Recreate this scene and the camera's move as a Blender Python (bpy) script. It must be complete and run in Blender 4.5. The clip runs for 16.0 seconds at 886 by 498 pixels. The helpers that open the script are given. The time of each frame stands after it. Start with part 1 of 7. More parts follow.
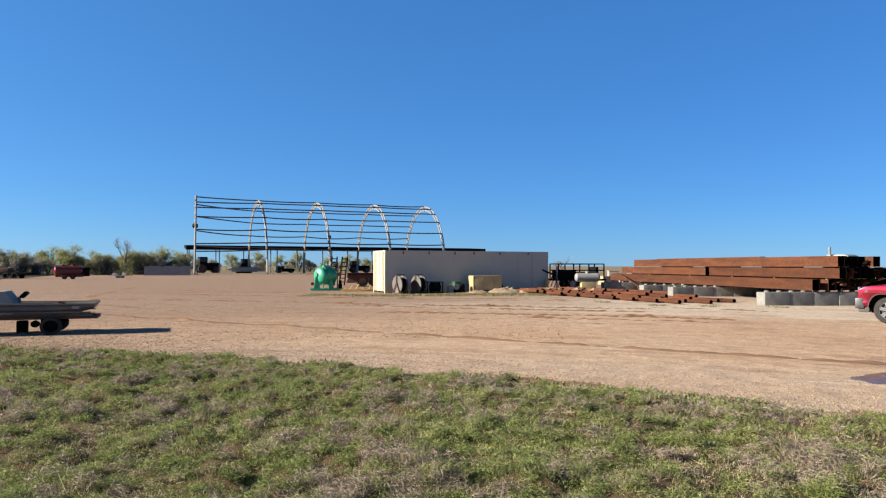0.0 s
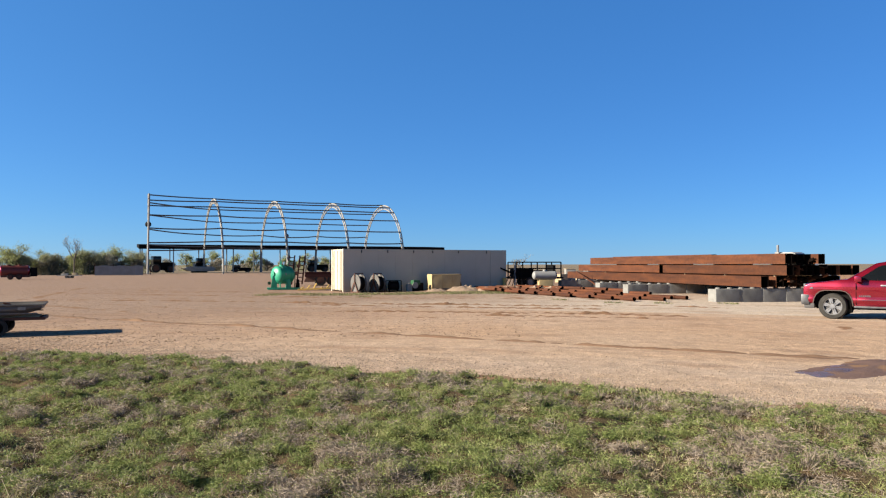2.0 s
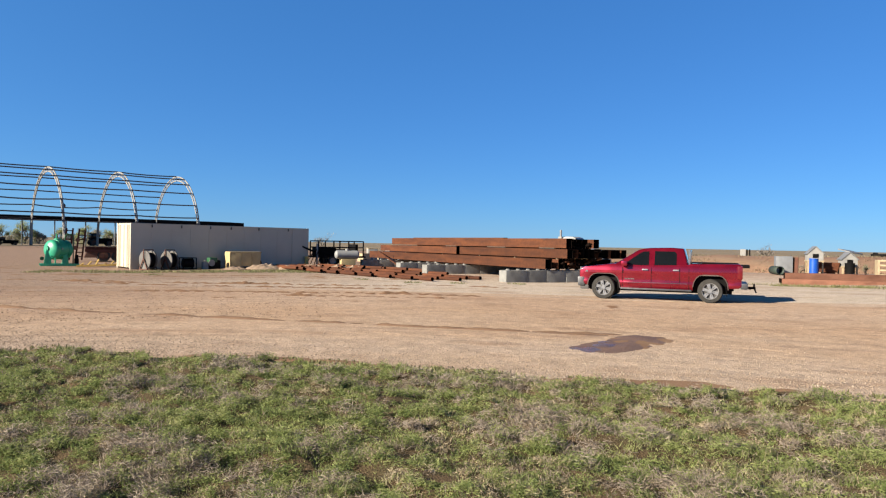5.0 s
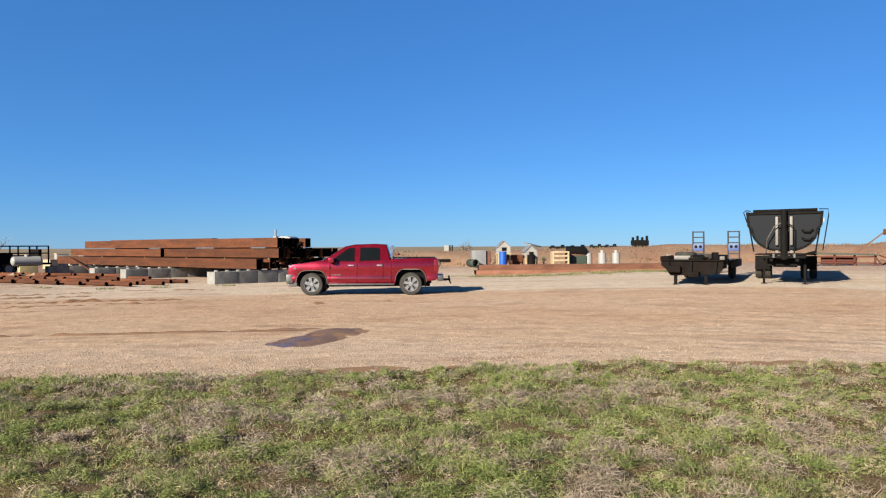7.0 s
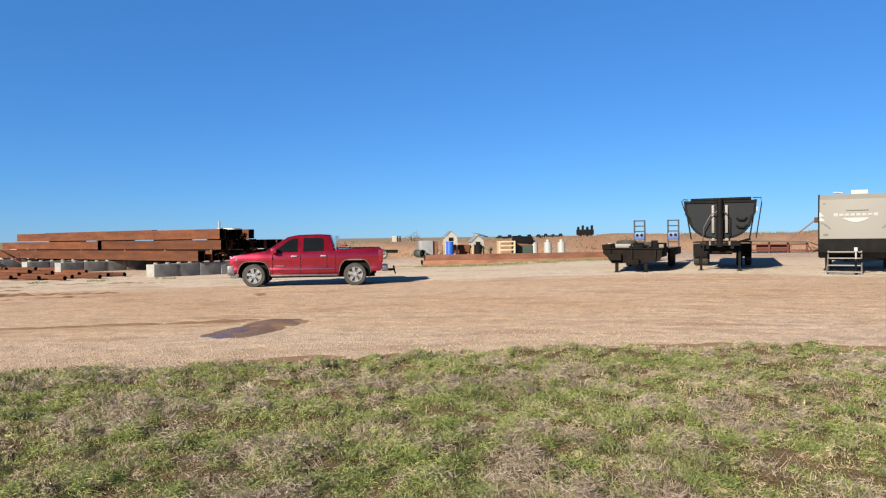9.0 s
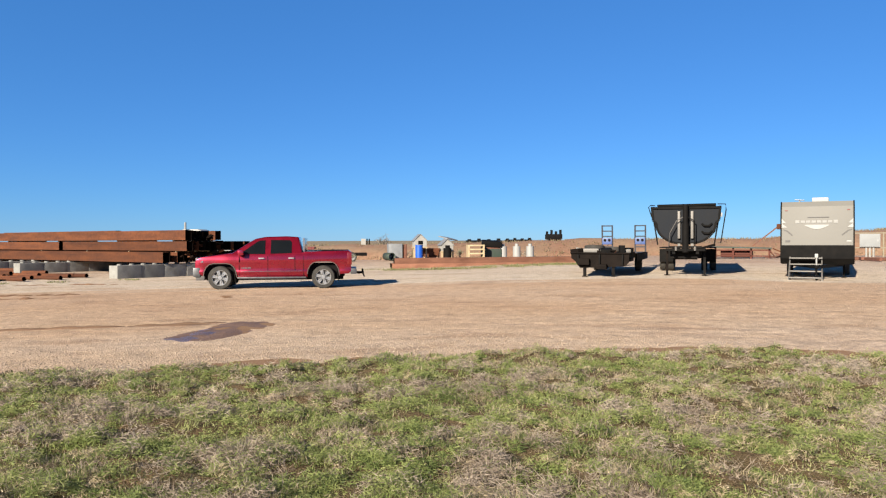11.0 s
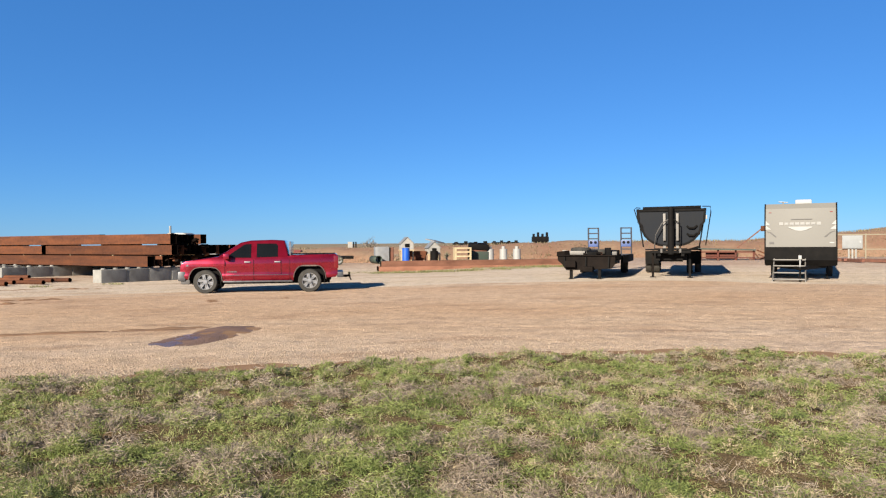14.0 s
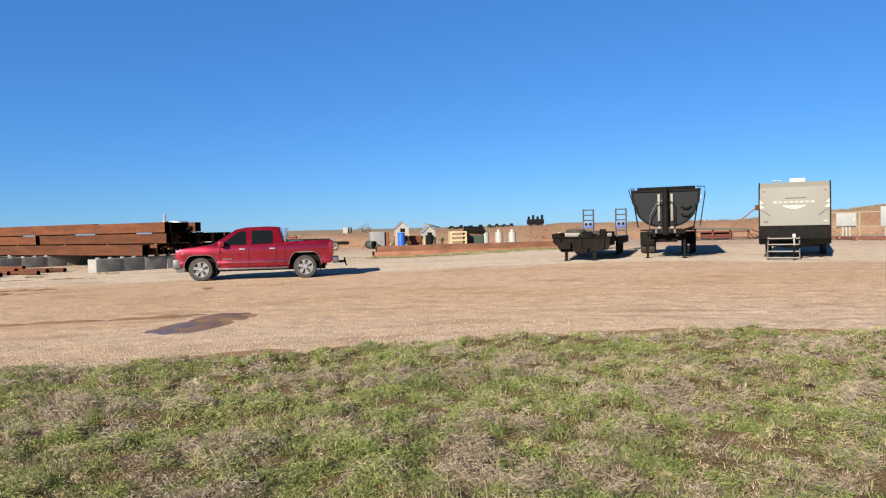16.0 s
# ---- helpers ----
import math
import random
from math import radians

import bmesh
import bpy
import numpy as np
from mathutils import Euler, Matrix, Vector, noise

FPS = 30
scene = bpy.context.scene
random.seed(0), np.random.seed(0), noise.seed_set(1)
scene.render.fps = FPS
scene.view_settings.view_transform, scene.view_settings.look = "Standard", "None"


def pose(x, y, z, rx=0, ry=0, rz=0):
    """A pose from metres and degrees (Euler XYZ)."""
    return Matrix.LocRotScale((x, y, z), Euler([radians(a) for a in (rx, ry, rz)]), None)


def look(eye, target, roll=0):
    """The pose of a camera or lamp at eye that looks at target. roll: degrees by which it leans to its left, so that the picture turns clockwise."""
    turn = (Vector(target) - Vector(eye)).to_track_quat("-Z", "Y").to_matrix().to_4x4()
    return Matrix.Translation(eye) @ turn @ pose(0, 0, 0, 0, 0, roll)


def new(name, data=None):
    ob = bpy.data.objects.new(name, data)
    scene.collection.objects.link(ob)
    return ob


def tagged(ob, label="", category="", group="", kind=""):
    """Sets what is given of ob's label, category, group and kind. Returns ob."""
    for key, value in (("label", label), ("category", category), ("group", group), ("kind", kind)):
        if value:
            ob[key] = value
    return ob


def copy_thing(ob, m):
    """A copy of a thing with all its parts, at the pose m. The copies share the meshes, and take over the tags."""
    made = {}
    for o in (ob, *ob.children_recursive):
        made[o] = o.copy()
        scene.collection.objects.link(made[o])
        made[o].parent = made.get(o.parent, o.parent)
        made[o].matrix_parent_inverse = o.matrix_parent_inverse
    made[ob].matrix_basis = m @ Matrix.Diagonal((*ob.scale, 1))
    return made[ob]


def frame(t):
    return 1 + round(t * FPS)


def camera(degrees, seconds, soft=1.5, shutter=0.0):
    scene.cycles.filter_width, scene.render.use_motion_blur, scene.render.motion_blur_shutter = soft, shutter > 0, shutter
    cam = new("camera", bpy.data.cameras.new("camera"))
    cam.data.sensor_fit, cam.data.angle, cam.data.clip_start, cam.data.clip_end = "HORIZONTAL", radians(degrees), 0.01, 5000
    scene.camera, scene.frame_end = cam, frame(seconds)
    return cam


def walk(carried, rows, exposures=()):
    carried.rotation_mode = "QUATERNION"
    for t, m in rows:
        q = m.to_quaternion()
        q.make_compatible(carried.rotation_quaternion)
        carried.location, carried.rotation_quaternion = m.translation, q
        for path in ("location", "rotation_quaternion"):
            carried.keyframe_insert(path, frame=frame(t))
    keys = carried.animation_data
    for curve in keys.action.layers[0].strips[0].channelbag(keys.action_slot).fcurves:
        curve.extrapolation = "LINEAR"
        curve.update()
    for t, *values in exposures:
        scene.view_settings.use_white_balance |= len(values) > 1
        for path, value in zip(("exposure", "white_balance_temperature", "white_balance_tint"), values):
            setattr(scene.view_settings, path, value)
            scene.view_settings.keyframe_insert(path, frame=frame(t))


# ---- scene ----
cam = camera(63.4, 16.0, 1.2)
PATH = [
    (0, (0.0, -0.011, 1.702), (-0.001, 1.988, 1.749), 0.1),
    (0.5, (0.01, -0.008, 1.705), (0.024, 1.992, 1.749), 0.1),
    (1, (0.015, -0.015, 1.699), (0.055, 1.984, 1.744), -0.0),
    (1.5, (0.025, -0.023, 1.701), (0.1, 1.975, 1.746), -0.1),
    (2, (0.033, -0.037, 1.702), (0.146, 1.959, 1.745), -0.1),
    (2.5, (0.04, -0.028, 1.7), (0.189, 1.967, 1.738), -0.0),
    (3, (0.049, -0.008, 1.691), (0.228, 1.984, 1.723), 0.1),
    (3.2, (0.051, -0.024, 1.692), (0.244, 1.966, 1.725), 0.2),
    (5.3, (0.001, -0.289, 1.785), (0.794, 1.547, 1.748), 0.9),
    (5.5, (0.0, -0.333, 1.765), (0.898, 1.454, 1.716), 0.7),
    (6, (0.144, -0.225, 1.697), (1.263, 1.432, 1.637), 0.2),
    (6.5, (0.223, -0.367, 1.71), (1.491, 1.178, 1.659), -0.1),
    (7, (0.385, -0.504, 1.692), (1.694, 1.007, 1.685), -0.3),
    (7.5, (0.489, -0.645, 1.701), (1.831, 0.838, 1.705), -0.7),
    (8, (0.524, -0.634, 1.683), (1.894, 0.823, 1.68), -0.8),
    (8.5, (0.531, -0.627, 1.646), (1.92, 0.811, 1.631), -0.8),
    (9, (0.538, -0.636, 1.641), (1.949, 0.781, 1.608), -0.7),
    (11.5, (0.573, -0.603, 1.636), (2.051, 0.744, 1.616), -0.1),
    (12, (0.575, -0.59, 1.637), (2.059, 0.751, 1.617), -0.0),
    (12.5, (0.584, -0.62, 1.644), (2.072, 0.716, 1.624), 0.1),
    (13, (0.585, -0.606, 1.647), (2.079, 0.724, 1.628), 0.1),
    (13.5, (0.587, -0.62, 1.647), (2.083, 0.707, 1.631), -0.0),
    (14, (0.579, -0.615, 1.649), (2.074, 0.714, 1.632), -0.4),
    (14.5, (0.548, -0.643, 1.656), (2.039, 0.691, 1.631), -0.8),
    (15, (0.55, -0.629, 1.647), (2.04, 0.705, 1.608), -1.2),
    (15.5, (0.566, -0.607, 1.643), (2.06, 0.721, 1.589), -1.4),
    (16, (0.584, -0.633, 1.638), (2.086, 0.687, 1.577), -1.3),
]
walk(cam, [(t, look(eye, target, roll)) for t, eye, target, roll in PATH], [(0, 1.36), (3, 1.35), (5.5, 1.29), (6.5, 1.26), (8, 1.33), (16, 1.32)])

# ---- light ----
SUN_AZ, SUN_EL = 192.0, 22.4          # direction the light comes from, degrees from +x, and its height
world = bpy.data.worlds.new("sky")
scene.world = world
world.use_nodes = True
wn = world.node_tree.nodes
sky = wn.new("ShaderNodeTexSky")
sky.sky_type, sky.sun_disc = "NISHITA", False
sky.sun_elevation, sky.sun_rotation = radians(SUN_EL), radians(90 - SUN_AZ)
sky.air_density, sky.dust_density, sky.ozone_density, sky.altitude = 1.0, 0.0, 6.0, 1500.0
wn["Background"].inputs["Strength"].default_value = 0.0346
tint = wn.new("ShaderNodeMix")
tint.data_type, tint.blend_type = "RGBA", "MULTIPLY"
tint.inputs["Factor"].default_value = 1.0
tint.inputs[7].default_value = (0.53, 0.74, 0.90, 1)
haze = wn.new("ShaderNodeMix")          # clear even blue of the high air
haze.data_type, haze.blend_type = "RGBA", "ADD"
up_ = wn.new("ShaderNodeTexCoord")
lift = wn.new("ShaderNodeSeparateXYZ")
fade = wn.new("ShaderNodeMapRange")      # the blue deepens towards the zenith
fade.interpolation_type = "SMOOTHSTEP"
fade.inputs["From Min"].default_value, fade.inputs["From Max"].default_value = 0.33, 0.75
fade.inputs["To Min"].default_value, fade.inputs["To Max"].default_value = 1.0, 0.14
world.node_tree.links.new(up_.outputs["Generated"], lift.inputs[0])
world.node_tree.links.new(lift.outputs["Z"], fade.inputs["Value"])
haze.inputs["Factor"].default_value = 1.0
haze.inputs[7].default_value = (0.22, 1.22, 3.5, 1)
world.node_tree.links.new(sky.outputs[0], tint.inputs[6])
world.node_tree.links.new(tint.outputs[2], haze.inputs[6])
deep = wn.new("ShaderNodeVectorMath")
deep.operation = "SCALE"
world.node_tree.links.new(haze.outputs[2], deep.inputs[0])
world.node_tree.links.new(fade.outputs[0], deep.inputs["Scale"])
toward = wn.new("ShaderNodeVectorMath")     # paler air on the sun's side
toward.operation = "DOT_PRODUCT"
toward.inputs[1].default_value = (math.cos(radians(SUN_AZ)), math.sin(radians(SUN_AZ)), 0.0)
glow = wn.new("ShaderNodeMapRange")
glow.interpolation_type = "SMOOTHSTEP"
glow.inputs["From Min"].default_value, glow.inputs["From Max"].default_value = -0.75, 0.6
paler = wn.new("ShaderNodeMix")
paler.data_type, paler.blend_type = "RGBA", "MULTIPLY"
paler.inputs[7].default_value = (1.42, 1.27, 1.15, 1)
world.node_tree.links.new(up_.outputs["Generated"], toward.inputs[0])
world.node_tree.links.new(toward.outputs["Value"], glow.inputs["Value"])
world.node_tree.links.new(glow.outputs[0], paler.inputs["Factor"])
world.node_tree.links.new(deep.outputs[0], paler.inputs[6])
world.node_tree.links.new(paler.outputs[2], wn["Background"].inputs[0])
sun = new("sun", bpy.data.lights.new("sun", "SUN"))
sun.data.energy, sun.data.angle, sun.data.color = 5.0, radians(0.5), (1.0, 0.9, 0.735)
ca, sa, ce, se = math.cos(radians(SUN_AZ)), math.sin(radians(SUN_AZ)), math.cos(radians(SUN_EL)), math.sin(radians(SUN_EL))
sun.matrix_world = look((100 * ca * ce, 100 * sa * ce, 100 * se), (0, 0, 0))


# ---- materials ----
def mat(name, color, rough=0.6, metal=0.0, color2=None, scale=4.0, mix=0.5, fine=40.0, bump=0.0, coat=0.0, spread=0.0, detail=6.0, spec=0.5, grain=0.3, stretch=None):
    """A surface with two scales of colour variation, uneven gloss and fine relief."""
    m = bpy.data.materials.new(name)
    m.use_nodes = True
    nt = m.node_tree
    n, l = nt.nodes, nt.links
    b = n["Principled BSDF"]
    b.inputs["Roughness"].default_value, b.inputs["Metallic"].default_value = rough, metal
    b.inputs["Coat Weight"].default_value, b.inputs["Specular IOR Level"].default_value = coat, spec
    c2 = color2 or tuple(v * 0.78 for v in color)
    tc = n.new("ShaderNodeTexCoord")
    big, small = n.new("ShaderNodeTexNoise"), n.new("ShaderNodeTexNoise")
    big.inputs["Scale"].default_value, big.inputs["Detail"].default_value = scale, detail
    small.inputs["Scale"].default_value, small.inputs["Detail"].default_value = fine, 3
    src = tc.outputs["Object"]
    if stretch:      # streaks that run along the piece
        mp = n.new("ShaderNodeMapping")
        mp.inputs["Scale"].default_value = stretch
        l.new(src, mp.inputs["Vector"])
        src = mp.outputs[0]
    l.new(src, big.inputs["Vector"])
    l.new(tc.outputs["Object"], small.inputs["Vector"])
    ramp = n.new("ShaderNodeValToRGB")
    ramp.color_ramp.elements[0].position, ramp.color_ramp.elements[1].position = max(0.0, 0.55 - mix / 2), min(1.0, 0.55 + mix / 2 * 0.6)
    ramp.color_ramp.elements[0].color, ramp.color_ramp.elements[1].color = (*c2, 1), (*color, 1)
    l.new(big.outputs["Fac"], ramp.inputs[0])
    fm = n.new("ShaderNodeMix")
    fm.data_type, fm.blend_type = "RGBA", "OVERLAY"
    fm.inputs["Factor"].default_value = grain
    l.new(ramp.outputs[0], fm.inputs[6])
    l.new(small.outputs["Fac"], fm.inputs[7])
    out = fm.outputs[2]
    if spread:
        oi, hs, mr = n.new("ShaderNodeObjectInfo"), n.new("ShaderNodeHueSaturation"), n.new("ShaderNodeMapRange")
        mr.inputs["To Min"].default_value, mr.inputs["To Max"].default_value = 1 - spread, 1 + spread
        l.new(oi.outputs["Random"], mr.inputs["Value"])
        l.new(mr.outputs[0], hs.inputs["Value"])
        l.new(out, hs.inputs["Color"])
        out = hs.outputs[0]
    l.new(out, b.inputs["Base Color"])
    rr = n.new("ShaderNodeMapRange")
    rr.inputs["To Min"].default_value, rr.inputs["To Max"].default_value = max(0.02, rough - 0.12), min(1.0, rough + 0.12)
    l.new(big.outputs["Fac"], rr.inputs["Value"])
    l.new(rr.outputs[0], b.inputs["Roughness"])
    if bump:
        bp = n.new("ShaderNodeBump")
        bp.inputs["Strength"].default_value, bp.inputs["Distance"].default_value = bump, 0.02
        l.new(small.outputs["Fac"], bp.inputs["Height"])
        l.new(bp.outputs[0], b.inputs["Normal"])
    return m


RUST = mat("rusted_steel", (0.118, 0.041, 0.0175), 0.85, 0.0, (0.042, 0.017, 0.011), 2.2, 0.75, 9, 0.4, spread=0.3, spec=0.2, stretch=(0.35, 1, 2.2), detail=11, grain=0.45)
DARK_RUST = mat("dark_rust", (0.14, 0.05, 0.03), 0.8, 0.0, (0.06, 0.03, 0.02), 3, 0.6, 30, 0.3, spread=0.2)
MAROON = mat("faded_red_paint", (0.145, 0.0187, 0.017), 0.6, 0.0, (0.0935, 0.017, 0.0136), 2, 0.6, 30, 0.2)
CONCRETE = mat("concrete", (0.25, 0.245, 0.23), 0.9, 0.0, (0.10, 0.097, 0.092), 2.2, 0.75, 40, 0.4, spread=0.2, detail=9)
CREAM = mat("cream_paint", (0.52, 0.458, 0.355), 0.5, 0.0, (0.465, 0.405, 0.31), 1.0, 0.6, 30, 0.05, grain=0.12)
RED = mat("red_car_paint", (0.245, 0.0045, 0.022), 0.28, 0.7, (0.215, 0.0038, 0.018), 2.0, 0.5, 300, 0.0, coat=1.0, grain=0.04)
BLACK = mat("black_steel", (0.0035, 0.0034, 0.0036), 0.75, 0.0, (0.0065, 0.0055, 0.005), 3, 0.6, 40, 0.1, spec=0.1)
CHARCOAL = mat("charcoal_paint", (0.0078, 0.0098, 0.0142), 0.65, 0.0, (0.0045, 0.0055, 0.0078), 2, 0.6, 40, 0.05, spec=0.15)
DARKSTEEL = mat("oily_brown_steel", (0.0042, 0.0032, 0.0028), 0.8, 0.0, (0.0095, 0.006, 0.0045), 2.5, 0.7, 30, 0.3, spec=0.1, detail=9)
BEIGE = mat("caravan_skin", (0.146, 0.141, 0.131), 0.6, 0.0, (0.134, 0.129, 0.119), 0.8, 0.6, 20, grain=0.04, spec=0.25)
WHITE = mat("white_paint", (0.27, 0.27, 0.268), 0.45, 0.0, (0.225, 0.223, 0.218), 2, 0.6, 30, grain=0.08, spec=0.3)
OFFWHITE = mat("weathered_white", (0.29, 0.28, 0.265), 0.65, 0.0, (0.205, 0.195, 0.178), 3, 0.6, 30, 0.1, spec=0.3)
GREY = mat("galvanised_steel", (0.26, 0.265, 0.27), 0.5, 0.4, (0.2, 0.2, 0.2), 4, 0.6, 30)
CHROME = mat("chrome", (0.115, 0.115, 0.12), 0.42, 0.7, (0.075, 0.075, 0.08), 5, 0.5, 30, spec=0.3)
ALLOY = mat("alloy", (0.30, 0.30, 0.31), 0.32, 0.5, (0.24, 0.24, 0.25), 8, 0.5, 40)
ALU = mat("weathered_aluminium", (0.15, 0.14, 0.132), 0.55, 0.3, (0.08, 0.074, 0.068), 2, 0.7, 30, 0.1)
RUBBER = mat("rubber", (0.014, 0.0136, 0.0132), 0.85, 0.0, (0.036, 0.032, 0.027), 5, 0.6, 60, 0.3)
GLASS = mat("dark_glass", (0.006, 0.007, 0.008), 0.06, 0.0, (0.005, 0.006, 0.007), 2, 0.4, 30, spec=0.35)
PLASTIC = mat("grey_plastic", (0.072, 0.066, 0.066), 0.6, 0.0, (0.054, 0.051, 0.048), 5, 0.5, 60)
ARCH = mat("dusty_arch_trim", (0.05, 0.022, 0.02), 0.6, 0.0, (0.07, 0.04, 0.034), 4, 0.6, 60)
LENS = mat("lamp_lens", (0.16, 0.17, 0.19), 0.25, 0.2, (0.09, 0.09, 0.11), 14, 0.5, 60, coat=0.5)
TAIL = mat("red_lens", (0.12, 0.004, 0.006), 0.25, 0.0, None, 8, 0.5, 60, coat=0.4)
GREEN = mat("green_paint", (0.02, 0.3, 0.17), 0.4, 0.0, (0.02, 0.22, 0.13), 3, 0.6, 30)
DKGREEN = mat("dark_green_paint", (0.02, 0.09, 0.035), 0.5, 0.0, None, 3, 0.6, 30)
YELLOW = mat("yellow_paint", (0.6, 0.4, 0.1), 0.6, 0.0, (0.45, 0.3, 0.1), 3, 0.6, 30)
CABINET = mat("cabinet_grey", (0.21, 0.22, 0.225), 0.55, 0.0, (0.17, 0.175, 0.178), 2, 0.6, 30, spec=0.2)
SHEET = mat("pale_sheet", (0.24, 0.24, 0.235), 0.7, 0.0, (0.16, 0.155, 0.15), 1.5, 0.7, 30)
PIPERACK = mat("pale_rack_paint", (0.2, 0.178, 0.132), 0.7, 0.0, (0.15, 0.13, 0.095), 2, 0.6, 30, spec=0.2)
CULVERT = mat("dull_green_steel", (0.018, 0.036, 0.024), 0.7, 0.0, (0.03, 0.035, 0.03), 3, 0.6, 30)
BRIGHTBLUE = mat("worn_blue_paint", (0.022, 0.06, 0.23), 0.5, 0.0, (0.03, 0.05, 0.12), 6, 0.6, 30)
OXBLOOD = mat("oxblood_paint", (0.06, 0.016, 0.014), 0.7, 0.0, (0.03, 0.012, 0.01), 2, 0.6, 30, 0.2, spec=0.2)
LOWRUST = mat("weathered_rust", (0.25, 0.118, 0.078), 0.9, 0.0, (0.10, 0.045, 0.03), 3, 0.8, 25, 0.5, spread=0.3, spec=0.15, detail=10, stretch=(0.4, 1, 1))
# weedy soil, darkened so its colour also carries the trees' shade
VERGE = mat("weedy_shaded_verge", (0.035, 0.032, 0.02), 0.95, 0.0, (0.06, 0.05, 0.033), 0.6, 0.7, 8, 0.5, spec=0.1, detail=9)
DULLRED = mat("dull_red_paint", (0.1, 0.03, 0.022), 0.75, 0.0, (0.05, 0.022, 0.016), 3, 0.7, 30, 0.2, spec=0.15)
TAN = mat("tan_paint", (0.46, 0.36, 0.19), 0.75, 0.0, (0.32, 0.24, 0.125), 2, 0.7, 30, 0.2, spec=0.2)
BLUE = mat("blue_plastic", (0.01, 0.08, 0.42), 0.4, 0.0, None, 3, 0.5, 30)
RAMPBLUE = mat("blue_grey_paint", (0.022, 0.027, 0.046), 0.6, 0.0, (0.03, 0.028, 0.03), 5, 0.6, 30, 0.1, spec=0.2)
WOOD = mat("pale_wood", (0.40, 0.32, 0.2), 0.8, 0.0, (0.29, 0.22, 0.135), 4, 0.6, 50, 0.2)
BARK = mat("bark", (0.15, 0.13, 0.108), 0.95, 0.0, (0.09, 0.077, 0.066), 6, 0.6, 40, 0.5)


def foliage(name, stops, rough=0.75, thin=0.22):
    """Leaves or blades whose colour changes from piece to piece."""
    m = bpy.data.materials.new(name)
    m.use_nodes = True
    n, l = m.node_tree.nodes, m.node_tree.links
    b = n["Principled BSDF"]
    b.inputs["Roughness"].default_value = rough
    geo, ramp, tc, no, ad = n.new("ShaderNodeNewGeometry"), n.new("ShaderNodeValToRGB"), n.new("ShaderNodeTexCoord"), n.new("ShaderNodeTexNoise"), n.new("ShaderNodeMath")
    no.inputs["Scale"].default_value, no.inputs["Detail"].default_value = 0.9, 4
    l.new(tc.outputs["Object"], no.inputs["Vector"])
    ad.operation = "MULTIPLY_ADD"
    ad.inputs[1].default_value = 0.42
    l.new(geo.outputs["Random Per Island"], ad.inputs[0])
    sh = n.new("ShaderNodeMath")
    sh.operation = "MULTIPLY_ADD"
    sh.inputs[1].default_value, sh.inputs[2].default_value = 0.8, -0.77
    l.new(no.outputs["Fac"], sh.inputs[0])
    tuft_, ts = n.new("ShaderNodeTexNoise"), n.new("ShaderNodeMath")      # tone from tuft to tuft
    tuft_.inputs["Scale"].default_value, tuft_.inputs["Detail"].default_value = 6.5, 2
    l.new(tc.outputs["Object"], tuft_.inputs["Vector"])
    ts.operation = "MULTIPLY_ADD"
    ts.inputs[1].default_value = 1.3
    l.new(tuft_.outputs["Fac"], ts.inputs[0])
    l.new(sh.outputs[0], ts.inputs[2])
    sh = ts
    l.new(sh.outputs[0], ad.inputs[2])
    while len(ramp.color_ramp.elements) < len(stops):
        ramp.color_ramp.elements.new(0.5)
    for i, c in enumerate(stops):
        ramp.color_ramp.elements[i].position, ramp.color_ramp.elements[i].color = i / (len(stops) - 1), (*c, 1)
    l.new(ad.outputs[0], ramp.inputs[0])
    l.new(ramp.outputs[0], b.inputs["Base Color"])
    if thin:      # light comes through thin blades and leaves
        tr, ms = n.new("ShaderNodeBsdfTranslucent"), n.new("ShaderNodeMixShader")
        ms.inputs[0].default_value = thin
        l.new(ramp.outputs[0], tr.inputs["Color"])
        l.new(b.outputs[0], ms.inputs[1])
        l.new(tr.outputs[0], ms.inputs[2])
        l.new(ms.outputs[0], n["Material Output"].inputs["Surface"])
    return m


BLADE = foliage("green_blades", ((0.06, 0.086, 0.022), (0.158, 0.202, 0.055), (0.263, 0.292, 0.099), (0.38, 0.37, 0.18)), 0.75, 0.34)
STRAW = foliage("straw_blades", ((0.21, 0.16, 0.098), (0.32, 0.254, 0.158), (0.425, 0.35, 0.23), (0.5, 0.428, 0.292)))
DEADWEED = foliage("dead_weed", ((0.15, 0.115, 0.086), (0.285, 0.228, 0.177), (0.43, 0.36, 0.29)))
BANKGRASS = foliage("bank_grass_tones", ((0.13, 0.09, 0.05), (0.185, 0.14, 0.08), (0.24, 0.19, 0.115)))
LEAF_SPRING = foliage("spring_leaves", ((0.19, 0.21, 0.085), (0.29, 0.31, 0.125), (0.41, 0.41, 0.185)), 0.75, 0.4)
DULL = foliage("dull_weeds", ((0.10, 0.11, 0.04), (0.15, 0.152, 0.06), (0.21, 0.19, 0.095)))
LEAF_GREY = foliage("grey_twigs", ((0.2, 0.182, 0.148), (0.31, 0.286, 0.23), (0.42, 0.39, 0.315)), 0.75, 0.4)
LEAF_DARK = foliage("dark_leaves", ((0.155, 0.162, 0.095), (0.235, 0.24, 0.135), (0.32, 0.315, 0.185)), 0.75, 0.4)


